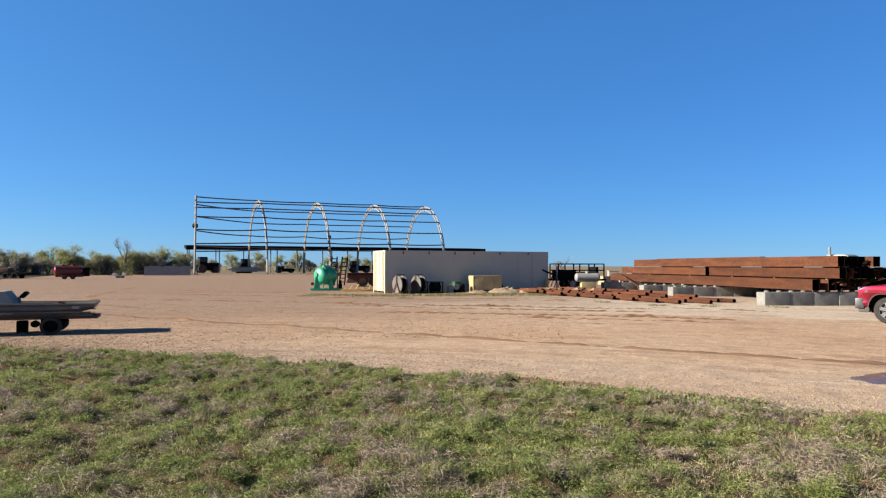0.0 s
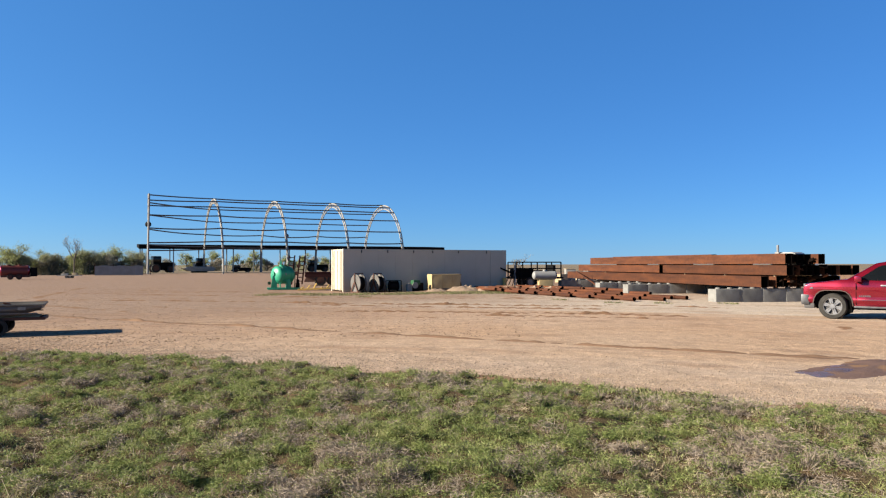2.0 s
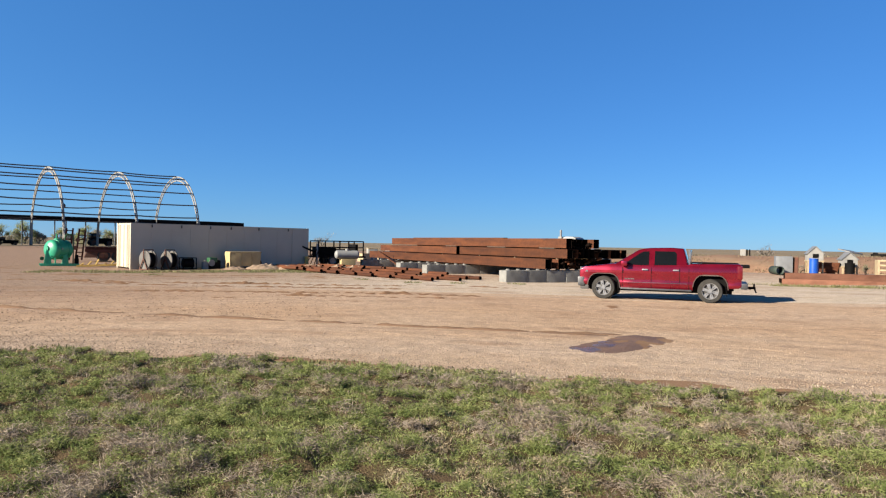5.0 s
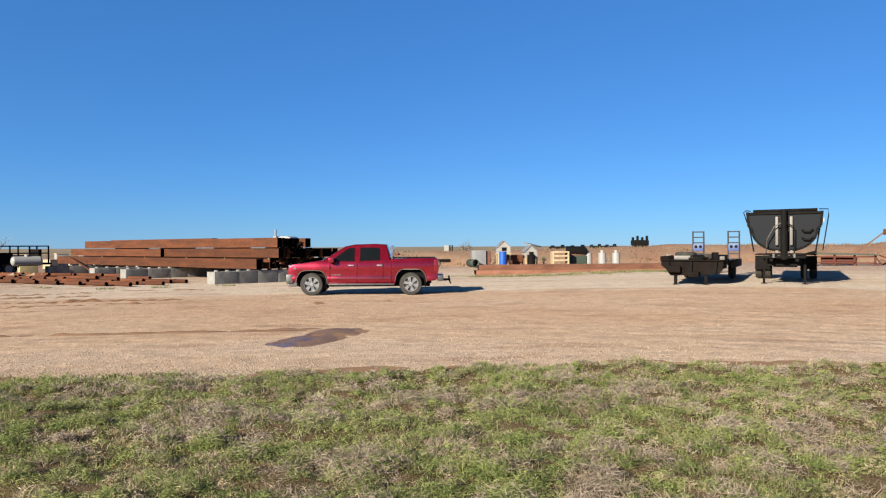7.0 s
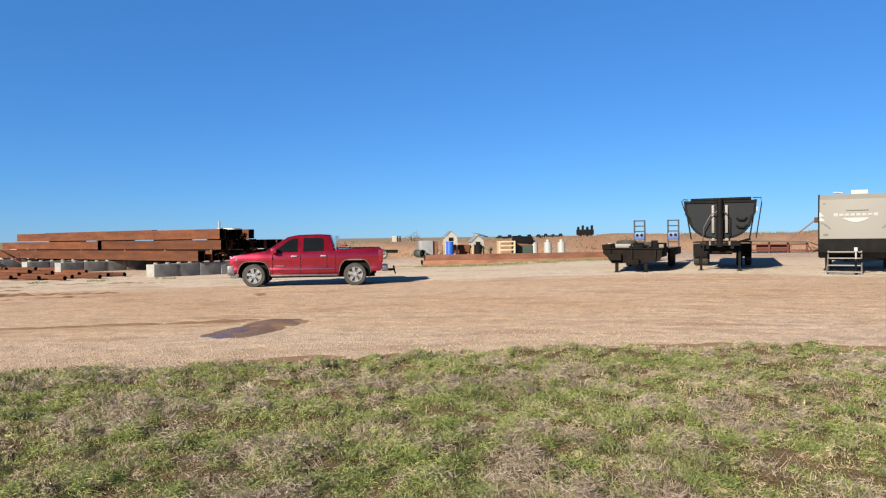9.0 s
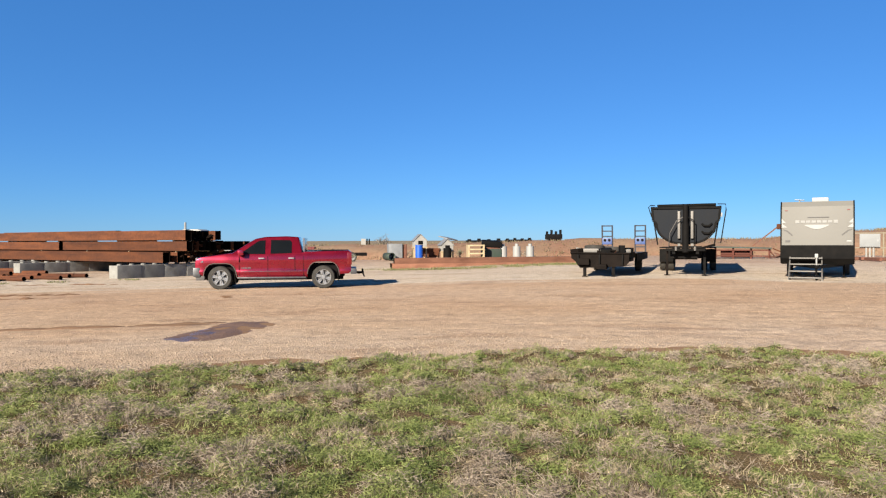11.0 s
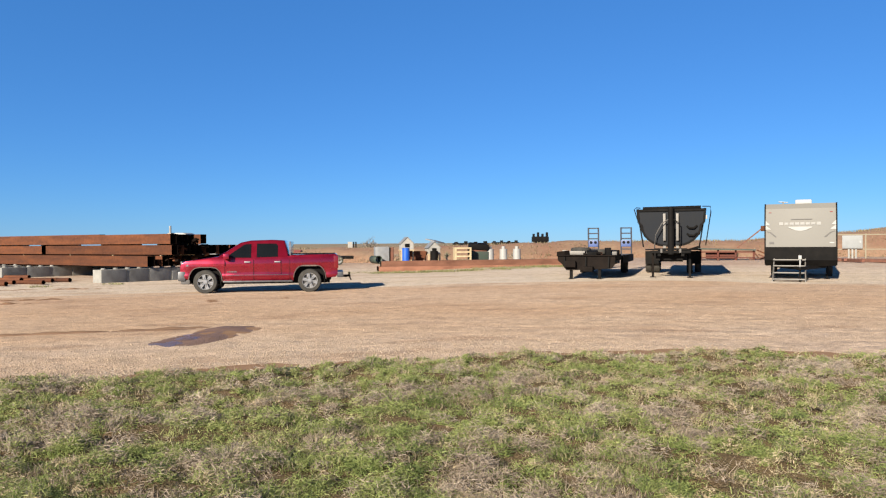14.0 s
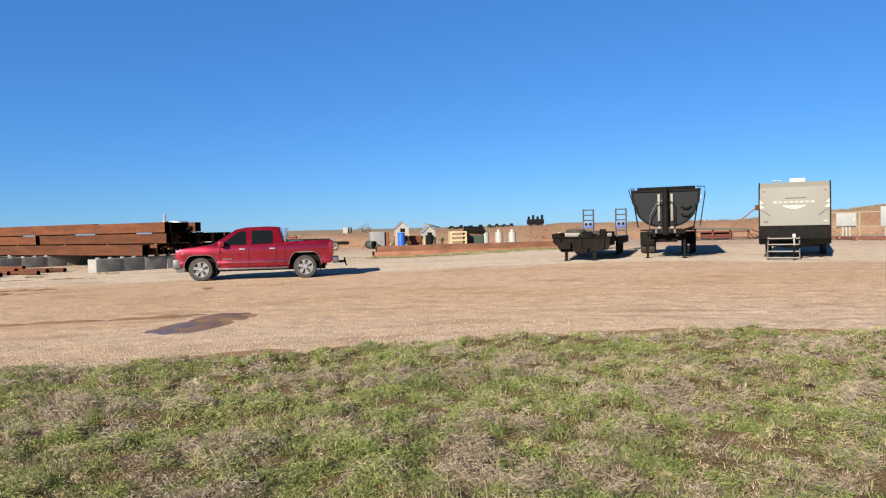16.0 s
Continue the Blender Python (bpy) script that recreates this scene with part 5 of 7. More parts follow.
PIPE_ENDS = ((5.6, 42.6), (6.0, 43.4), (6.4, 42.9), (6.9, 43.6), (7.4, 44.4), (5.9, 41.9), (7.2, 41.2), (7.9, 40.4), (8.5, 41.1), (8.9, 40.0), (9.2, 41.3), (8.2, 39.0), (9.0, 38.2), (9.9, 36.2), (6.3, 41.4), (6.6, 40), (7.3, 39), (8, 37.5), (8.6, 36.1), (9.3, 35.1), (10, 33.6), (10.7, 32.5), (11.4, 33.8), (12.2, 32.7), (13.7, 33.8), (7, 42.3), (7.5, 42.4), (8, 42.2), (8.4, 43.3), (8.8, 44.7), (9.5, 42.4), (9.9, 43.8), (9.7, 39.6), (10.9, 43.1), (11, 42.9), (10.2, 37.5), (11.3, 39.9), (12.2, 42.1), (10.9, 35.8), (11.9, 38.3), (13.2, 41.2), (12.5, 36.3), (13.5, 38.3), (13.1, 34.2), (13.5, 34.7))
for x, y in PIPE_ENDS:      # the pile lies spread out, all pipes pointing one way
    ob = new("pipe", PIPE)
    ob.matrix_world = pose(x, y, gz(x, y) + 0.10 + 0.02 * max(0.0, y - 38) + 0.02 * r2.random(), 0, 1.2, 104 + 6 * (r2.random() - 0.5))
    tagged(ob, "rusty steel pipe in a low spread-out pile", "pipe", "pile of pipes")

LOW = pose(28.15, 28.75, gz(28, 28), 0, 0, -32.4)
for k, (x, y, z, ln, hh) in enumerate(((0.0, 0.0, 0.0, 12.4, 0.32), (0.25, 0.38, 0.0, 12.0, 0.32), (0.15, 0.05, 0.325, 11.8, 0.30), (0.5, 0.42, 0.325, 11.0, 0.3), (0.1, 0.8, 0.0, 12.0, 0.32))):
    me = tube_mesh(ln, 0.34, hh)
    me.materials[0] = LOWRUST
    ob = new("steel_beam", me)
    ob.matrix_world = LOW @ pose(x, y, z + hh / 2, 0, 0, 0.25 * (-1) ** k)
    tagged(ob, "long rusty steel beam lying low on the ground", "steel beam", "low stack of beams")


# ---- the container and what stands before it ----
CON = pose(-3.72, 45.7, gz(-2, 46), 0, 0, 23.0)


def container():
    t = thing("shipping_container", "long cream-painted steel container with plain sides", "container", CON)
    L, D, H = 12.05, 2.44, 2.75
    part("body", span(B(), 0.03, L - 0.03, 0.03, D - 0.03, 0.12, H - 0.03), CREAM, t)
    for x in (0.0, L - 0.14):
        for y in (0.0, D - 0.14):
            part("corner_post", span(B(), x, x + 0.14, y, y + 0.14, 0, H, 0.01), CREAM, t)
    for y in (0.0, D - 0.08):
        part("top_rail", span(B(), 0.14, L - 0.14, y + 0.004, y + 0.08, H - 0.12, H - 0.005), CREAM, t)
        part("bottom_rail", span(B(), 0.14, L - 0.14, y + 0.004, y + 0.08, 0.02, 0.16), CREAM, t)
    for k in range(9):
        part("panel_seam", span(B(), 1.2 * (k + 1), 1.2 * (k + 1) + 0.035, 0.018, 0.04, 0.16, H - 0.12), CREAM, t)
    for x in (1.2, 3.0, 4.85, 6.25, 8.2, 10.4):
        part("bracket", span(B(), x, x + 0.07, -0.03, 0.004, H - 0.24, H - 0.06), PLASTIC, t)
    for y in (0.25, 0.55, 1.85, 2.15):
        part("lock_bar", rod(B(), (-0.02, y, 0.1), (-0.02, y, H - 0.1), 0.025), CREAM, t)
    part("door_seam", span(B(), 0.01, 0.035, 1.21, 1.23, 0.12, H - 0.1), PLASTIC, t)
    part("roof", span(B(), 0.05, L - 0.05, 0.05, D - 0.05, H - 0.03, H - 0.01), CREAM, t)
    part("weathered_end_panel", span(B(), 10.75, L - 0.14, -0.006, 0.02, 0.16, H - 0.12), CREAM, t)


container()


def reel(x, y, r, w, rz, label):
    t = thing("cable_reel", label, "cable reel", CON @ pose(x, y, r + 0.02, 0, 0, rz), "reels before the container")
    for s in (1, -1):
        bm = B()
        rod(bm, (s * w / 2 - 0.03, 0, 0), (s * w / 2 + 0.03, 0, 0), r, 26)
        fl = part("flange", bm, ALU, t, "worn grey flange")
        bm = B()
        rod(bm, (s * (w / 2 + 0.03), 0, 0), (s * (w / 2 + 0.06), 0, 0), r * 0.16, 12)
        part("hub", bm, DARK_RUST, fl)
    part("cable", rod(B(), (-w / 2, 0, 0), (w / 2, 0, 0), r * 0.78, 22), BLACK, t, "wound black cable")
    bm = B()
    for s in (1, -1):
        bar(bm, (s * (w / 2 + 0.1), -r * 0.7, -r), (s * (w / 2 + 0.1), 0, 0.1), 0.05, 0.06)
        bar(bm, (s * (w / 2 + 0.1), r * 0.7, -r), (s * (w / 2 + 0.1), 0, 0.1), 0.05, 0.06)
        bar(bm, (s * (w / 2 + 0.1), -r * 0.75, -r + 0.02), (s * (w / 2 + 0.1), r * 0.75, -r + 0.02), 0.05, 0.05)
    bar(bm, (-w / 2 - 0.1, 0, r + 0.05), (w / 2 + 0.1, 0, r + 0.05), 0.05, 0.05)
    for s in (1, -1):
        bar(bm, (s * (w / 2 + 0.1), 0, 0), (s * (w / 2 + 0.1), 0, r + 0.05), 0.05, 0.05)
    part("stand", bm, DARK_RUST, t)


reel(0.72, -0.9, 0.56, 0.42, 14, "grey cable reel with black cable on a stand")
reel(1.92, -1.05, 0.56, 0.42, 14, "grey cable reel with black cable on a stand")


def engine_crate():
    t = thing("metal_cage", "dark metal cage standing before the container", "cage", CON @ pose(3.0, -1.1, 0))
    for sx in (-0.4, 0.4):
        for sy in (-0.3, 0.3):
            part("post", bar(B(), (sx, sy, 0), (sx, sy, 0.72), 0.05, 0.05), BLACK, t)
    for z in (0.06, 0.72):
        part("shelf", box(B(), 0.85, 0.65, 0.05, pose(0, 0, z), 0.01), BLACK, t)
    part("drum", rod(B(), (-0.3, 0, 0.4), (0.3, 0, 0.4), 0.28, 16), BLACK, t)


engine_crate()
t = thing("engine", "small green engine with a black cover before the container", "engine", CON @ pose(4.55, -1.3, 0))
part("block", box(B(), 0.7, 0.5, 0.5, pose(0, 0, 0.33), 0.06), BLACK, t)
part("cover", box(B(), 0.5, 0.52, 0.3, pose(-0.12, -0.02, 0.6), 0.09), DKGREEN, t, "green cover")
part("flywheel", rod(B(), (-0.25, -0.3, 0.42), (-0.25, -0.26, 0.42), 0.2, 18), OFFWHITE, t)
part("skid", box(B(), 0.9, 0.5, 0.08, pose(0, 0, 0.04)), BLACK, t)
t = thing("plastic_jug", "white plastic jug standing beside the engine", "jug", CON @ pose(3.95, -1.4, 0))
part("jug", box(B(), 0.34, 0.3, 0.5, pose(0, 0, 0.25), 0.08), OFFWHITE, t)
part("neck", rod(B(), (0, 0, 0.5), (0, 0, 0.58), 0.07), OFFWHITE, t)
t = thing("feed_hopper", "weathered yellow steel bin before the container", "bin", CON @ pose(6.42, -1.5, 0.0, 0, 0, -8) @ Matrix.Diagonal((0.88, 1, 1, 1)))
part("bin", prism(B(), [(-1.05, 0.22), (-1.1, 1.08), (1.1, 1.08), (1.05, 0.22)], -0.5, 0.5, 0.02), TAN, t)
part("rim", span(B(), -1.14, 1.14, -0.53, 0.53, 1.06, 1.12), TAN, t)
part("end_plate", span(B(), -1.16, -1.09, -0.52, 0.52, 0.0, 1.1), TAN, t)
for sx in (-0.9, 0.9):
    part("foot", span(B(), sx - 0.06, sx + 0.06, -0.45, 0.45, 0, 0.23), DARK_RUST, t)
for sx in (-0.35, 0.4):
    part("rib", span(B(), sx, sx + 0.05, -0.53, -0.49, 0.25, 1.06), TAN, t)
part("pulley", rod(B(), (1.15, -0.1, 0.35), (1.22, -0.1, 0.35), 0.24, 16), BLACK, t)


def heap(x, y, r, hh, mat_, seed, label):
    bm = B()
    bmesh.ops.create_grid(bm, x_segments=22, y_segments=22, size=r)
    for v in bm.verts:
        d = math.hypot(v.co.x, v.co.y) / r
        n = noise.noise((v.co.x * 2.2 / r * 2, v.co.y * 2.2 / r * 2, seed))
        v.co.z = max(-0.05, hh * (1 - d * d) * (0.75 + 0.55 * n) + 0.04 * noise.noise((v.co.x * 9, v.co.y * 9, seed)) - (0.05 if d > 0.95 else 0))
    solo("sand_heap", bm, mat_, on(x, y), label, "heap", "heaps of sand", smooth=50)


SANDY = mat("heaped_sand", (0.30, 0.222, 0.155), 0.95, 0.0, (0.24, 0.165, 0.115), 3, 0.6, 30, 0.5)
for x, y, r, hh in ((4.0, 45.6, 1.2, 0.34), (5.4, 45.0, 0.8, 0.26), (6.9, 44.9, 1.0, 0.36), (8.3, 44.2, 1.0, 0.32), (9.3, 44.0, 0.9, 0.3), (2.2, 45.3, 0.7, 0.16)):
    heap(x, y, r, hh, SANDY, x, "low heap of pale sand and rubble")


def pot():
    t = thing("pressure_vessel", "bright green pressure vessel on a green skid", "pressure vessel", on(-8.25, 50.0, 12) @ Matrix.Scale(0.82, 4))
    turn = pose(0.05, 0, 1.22, 0, 0, 38)      # the drum lies askew on its skid
    bm = B()
    rod(bm, (-0.6, 0, 0), (0.6, 0, 0), 0.74, 28)
    for e in (-0.6, 0.6):
        bmesh.ops.create_uvsphere(bm, u_segments=24, v_segments=12, radius=0.74, matrix=pose(e, 0, 0, 0, 90, 0) @ Matrix.Diagonal((1, 1, 0.42, 1)))
    bmesh.ops.transform(bm, matrix=turn, verts=bm.verts[:])
    drum_ = part("vessel", bm, GREEN, t)
    for e in (-0.35, 0.35):
        bm = B()
        bmesh.ops.transform(rod(bm, (e - 0.03, 0, 0), (e + 0.03, 0, 0), 0.765, 28), matrix=turn, verts=bm.verts[:])
        part("band", bm, GREEN, drum_)
    bm = B()
    bmesh.ops.transform(rod(bm, (-1.0, 0.1, 0.1), (-0.82, 0.1, 0.1), 0.2, 14), matrix=turn, verts=bm.verts[:])
    part("hatch", bm, GREEN, drum_)
    for x, y0, y1 in ((-1.2, -0.75, -0.63), (-1.2, 0.63, 0.75)):
        part("skid_rail", span(B(), x, 1.5, y0, y1, 0.0, 0.16, 0.015), GREEN, t)
    for x in (-1.15, -0.2, 0.7, 1.4):
        part("skid_crossbar", span(B(), x, x + 0.12, -0.63, 0.63, 0.03, 0.13), GREEN, t)
    part("saddle", prism(B(), [(-0.95, 0.12), (-0.78, 1.3), (-0.5, 1.3), (-0.42, 0.12)], -0.6, -0.48, 0.01), GREEN, t)
    part("saddle", prism(B(), [(0.3, 0.12), (0.36, 0.8), (0.62, 0.9), (0.75, 0.12)], -0.55, 0.5, 0.01), GREEN, t)
    part("manway", rod(B(), (0, 0, 1.9), (0, 0, 2.08), 0.24, 16), GREEN, t)
    part("vent_pipe", rod(B(), (-0.08, 0, 2.05), (-0.08, 0, 2.42), 0.05, 8), GREEN, t)
    tube(bm := B(), [(0.45, -0.1, 1.9), (0.5, -0.1, 2.3), (0.62, -0.1, 2.4), (0.95, -0.1, 2.38), (1.05, -0.1, 2.25), (1.05, -0.1, 0.15)], 0.05, 8)
    part("riser_pipe", bm, DKGREEN, t, "dark green riser pipe")
    part("drain_pipe", rod(B(), (-0.18, -0.72, 0.2), (-0.18, -0.72, 1.2), 0.05, 8), GREEN, t)
    part("feed_pipe", rod(B(), (-0.5, -0.72, 0.75), (0.4, -0.72, 0.75), 0.045, 8), GREEN, t)
    for x, z in ((0.25, 1.3), (-0.35, 1.05)):
        part("gauge", rod(B(), (x, -0.8, z), (x, -0.68, z), 0.09, 12), OFFWHITE, t)
    part("pump", box(B(), 0.32, 0.3, 0.4, pose(1.28, -0.2, 0.36), 0.06), BLACK, t)
    part("pump_motor", rod(B(), (1.28, -0.2, 0.5), (1.28, -0.2, 0.85), 0.12, 12), BLACK, t)
    part("hand_wheel", rod(B(), (-1.05, -0.3, 0.55), (-1.05, -0.26, 0.55), 0.14, 14), DKGREEN, t)


pot()
t = thing("yellow_harrow", "small yellow steel harrow lying on the yard", "harrow", on(-5.9, 48.8, 8))
for k in range(5):
    part("bar", bar(B(), (-0.9 + 0.42 * k, -0.3, 0.12), (-0.7 + 0.42 * k, 0.3, 0.22 + 0.12 * (k % 3)), 0.07, 0.07), YELLOW, t)
for y in (-0.3, 0.3):
    part("rail", bar(B(), (-1.1, y, 0.06), (1.2, y, 0.16), 0.08, 0.1), YELLOW, t)
part("drum", rod(B(), (1.4, -0.2, 0.25), (1.8, -0.2, 0.25), 0.25, 12), BLACK, t)


def red_trailer():
    t = thing("lowboy_trailer", "long faded red equipment trailer with raised ramps", "trailer", on(-8.3, 59.05, 9))
    part("deck", span(B(), 0.4, 13, -1.2, 1.2, 0.92, 1.06), OXBLOOD, t)
    for y in (-1.2, 1.12):
        part("side_rail", span(B(), 0.4, 13, y, y + 0.08, 0.7, 1.1), OXBLOOD, t)
    for s in (-1, 1):
        x0 = -1.0 if s < 0 else -0.15
        bm = B()
        for d in (0.0, 0.42):
            bar(bm, (x0 + d - 0.1, s * 0.4, 0.1), (x0 + d + 0.15, s * 0.4, 2.45), 0.1, 0.12)
        for k in range(7):
            bar(bm, (x0 - 0.08 + 0.03 * k, s * 0.4, 0.35 + 0.32 * k), (x0 + 0.36 + 0.03 * k, s * 0.4, 0.35 + 0.32 * k), 0.07, 0.07)
        part("ramp", bm, OXBLOOD, t, "faded red ladder ramp standing up")
        for k in range(2):
            part("roller", rod(B(), (x0 - 0.12 + 0.16 * k, s * 0.4 - 0.3, 1.0 + 0.6 * k), (x0 - 0.12 + 0.16 * k, s * 0.4 + 0.1, 1.0 + 0.6 * k), 0.16, 10), DARK_RUST, t)
        for x in (1.6, 2.6, 3.6):
            w = wheel(t, x, s * 1.0, 0.45, 0.45, 0.28, DARK_RUST, s, 0)
    part("tail", prism(B(), [(0.3, 0.3), (0.6, 1.05), (3.6, 1.05), (3.2, 0.35)], -1.1, 1.1, 0.02), DARK_RUST, t)


red_trailer()


# ---- equipment right of the container ----
def oil_skid():
    t = thing("service_trailer", "dark oilfield service trailer with rails and hoses", "trailer", on(7.75, 51.2, 12) @ Matrix.Scale(0.82, 4))
    part("deck", span(B(), 0, 4.6, -1.1, 1.1, 0.7, 0.85), BLACK, t)
    for x in (0.2, 1.6, 3.0, 4.4):
        for y in (-1.0, 1.0):
            part("post", bar(B(), (x, y, 0.8), (x, y, 2.15), 0.09, 0.09), BLACK, t)
    for z in (1.6, 2.15):
        for y in (-1.0, 1.0):
            part("rail", bar(B(), (0.2, y, z), (4.4, y, z), 0.09, 0.09), BLACK, t)
    part("engine", box(B(), 1.7, 1.4, 0.75, pose(1.1, 0, 1.22), 0.08), BLACK, t)
    part("cylinder_head", box(B(), 1.2, 0.8, 0.5, pose(2.7, 0.1, 1.2), 0.06), DARK_RUST, t)
    part("radiator", box(B(), 0.25, 1.4, 1.0, pose(3.9, 0, 1.4), 0.03), BLACK, t)
    for k in range(6):
        part("hose", bar(B(), (-0.2 + 0.15 * k, -1.25, 1.5 - 0.05 * k), (-1.0 + 0.36 * k, -1.35, 0.15), 0.05, 0.05), BLACK, t)
    part("boom", bar(B(), (-1.5, -0.9, 1.75), (0.6, -1.0, 0.9), 0.12, 0.14), BLACK, t)
    part("jack_post", bar(B(), (0.0, -1.2, 0.0), (0.0, -1.2, 1.9), 0.12, 0.12), GREY, t)
    for y in (-1.0, 1.0):
        for x in (1.5, 2.5):
            wheel(t, x, y, 0.42, 0.42, 0.26, GREY, 1 if y > 0 else -1, 0)


oil_skid()
t = thing("propane_tank", "white horizontal propane tank on a tan stand", "tank", on(9.35, 46.6, 4))
bm = B()
rod(bm, (-0.66, 0, 0.90), (0.66, 0, 0.90), 0.28, 22)
for s in (1, -1):
    bmesh.ops.create_uvsphere(bm, u_segments=20, v_segments=10, radius=0.28, matrix=pose(s * 0.66, 0, 0.90) @ Matrix.Diagonal((0.6, 1, 1, 1)))
part("tank", bm, WHITE, t)
part("dome", rod(B(), (0, 0, 1.15), (0, 0, 1.28), 0.12, 14), WHITE, t)
part("stand", box(B(), 0.95, 0.5, 0.6, pose(0.05, 0, 0.32), 0.02), TAN, t)
part("foot", box(B(), 1.2, 0.7, 0.06, pose(0, 0, 0.03)), WOOD, t)
for k, (x, y, hh) in enumerate(((15.6, 66, 1.2), (16.8, 67, 0.9), (18.0, 68, 1.4), (14.6, 65, 0.7), (19.2, 70, 1.5), (20.6, 71, 1.1))):
    t = thing("pallet_crate", "pale timber crate far across the yard", "crate", on(x, y, 10 * k), "far crates")
    part("crate", box(B(), 0.9, 0.8, hh, pose(0, 0, hh / 2), 0.02), WOOD if k % 2 else OFFWHITE, t)
    part("lid", box(B(), 0.96, 0.86, 0.06, pose(0, 0, hh + 0.03)), WOOD, t)


# ---- the boat ----
def boat():
    m = on(-8.95, 18.6, 21, -0.01) @ Matrix.Diagonal((1, 1, 0.88, 1))
    t = thing("jon_boat", "dull grey aluminium flat-bottomed boat on a trailer", "boat", m)
    L = 4.6
    rows_ = []
    bm = B()
    # sections from stern (x = 0) to bow (x = -L): half widths and heights
    for i in range(11):
        f = i / 10
        x = -L * f
        wt, wb = 0.72 * (1 - 0.35 * f ** 3), 0.56 * (1 - 0.4 * f ** 3)
        zb = 0.54 + 0.30 * max(0, f - 0.6) ** 2 * 4
        zt = 0.85 + 0.10 * f * f
        if i < 2:      # raked square bow
            wt, wb, zb = (0.56, 0.46, 0.70) if i == 0 else (0.69, 0.54, 0.585)
        xs = 0.0 if i else -0.07
        rows_.append([bm.verts.new(p) for p in ((x, -wt, zt), (x + xs * 0.5, -wt * 0.96, (zt + zb) / 2), (x + xs, -wb, zb), (x + xs, wb, zb), (x + xs * 0.5, wt * 0.96, (zt + zb) / 2), (x, wt, zt))])
    for a, b in zip(rows_, rows_[1:]):
        for k in range(5):
            bm.faces.new((a[k], a[k + 1], b[k + 1], b[k]))
    bm.faces.new(rows_[0]), bm.faces.new(rows_[-1][::-1])
    bmesh.ops.recalc_face_normals(bm, faces=bm.faces[:])
    hull = part("hull", bm, ALU, t, "", 25)
    md = hull.modifiers.new("thickness", "SOLIDIFY")
    md.thickness = 0.02
    for s in (1, -1):
        bm = B()
        tube(bm, [(-L * q / 10, s * 0.73 * (1 - 0.35 * (q / 10) ** 3), 0.85 + 0.1 * (q / 10) ** 2) for q in range(11)], 0.028, 6)
        part("gunwale", bm, ALU, t)
        part("rub_strake", bar(B(), (-0.1, s * 0.71, 0.62), (-3.4, s * 0.68, 0.64), 0.02, 0.03), ALU, t)
    for x in (-1.2, -2.9):
        part("bench", span(B(), x - 0.2, x + 0.2, -0.66, 0.66, 0.68, 0.72), ALU, t)
    part("console", prism(B(), [(-2.35, 0.58), (-2.35, 1.22), (-2.0, 1.22), (-1.82, 0.95), (-1.8, 0.58)], -0.6, 0.3, 0.02), OFFWHITE, t)
    part("seat", box(B(), 0.10, 0.36, 0.2, pose(-1.68, 0.1, 1.10, 0, 40), 0.04), BLACK, t)
    part("seat_post", bar(B(), (-1.75, 0.1, 0.7), (-1.8, 0.1, 1.05), 0.05, 0.05), OFFWHITE, t)
    part("cleat", box(B(), 0.16, 0.06, 0.06, pose(-0.75, -0.7, 0.9, 0, 15), 0.02), DARK_RUST, t)
    part("number_patch", box(B(), 0.17, 0.01, 0.09, pose(-0.44, -0.725, 0.76), 0.003), OFFWHITE, t, "pale oval sticker")
    k = thing("boat_trailer", "rusty single-axle boat trailer under the boat", "trailer", m)
    for s in (1, -1):
        part("frame_rail", bar(B(), (0.0, s * 0.45, 0.46), (-3.6, s * 0.45, 0.46), 0.07, 0.08), DARK_RUST, k)
        wheel(k, -0.98, s * 0.66, 0.245, 0.245, 0.16, BLACK, s, 0)
        part("drawbar", bar(B(), (-3.6, s * 0.45, 0.46), (-5.2, 0, 0.46), 0.07, 0.09), DARK_RUST, k)
        part("bunk", bar(B(), (-0.1, s * 0.3, 0.51), (-3.4, s * 0.3, 0.51), 0.1, 0.05), WOOD, k)
    part("axle", bar(B(), (-0.98, -0.66, 0.24), (-0.98, 0.66, 0.24), 0.07, 0.07), BLACK, k)
    for s in (1, -1):
        part("spring", box(B(), 0.5, 0.06, 0.14, pose(-0.98, s * 0.46, 0.36)), BLACK, k)
    part("crossbar", bar(B(), (0.0, -0.5, 0.46), (0.0, 0.5, 0.46), 0.07, 0.08), DARK_RUST, k)
    part("jack", box(B(), 0.26, 0.2, 0.34, pose(-1.75, 0.3, 0.18), 0.05), BLACK, k)
    part("spare_wheel", rod(B(), (-1.35, -0.5, 0.3), (-1.35, -0.42, 0.3), 0.1, 12), BLACK, k)


boat()


# ---- the arched frame and the open shed ----
HOOP = pose(-46.85, 132.6, gz(-44, 125), 0, 0, 23.5)       # x runs along the building, y across it


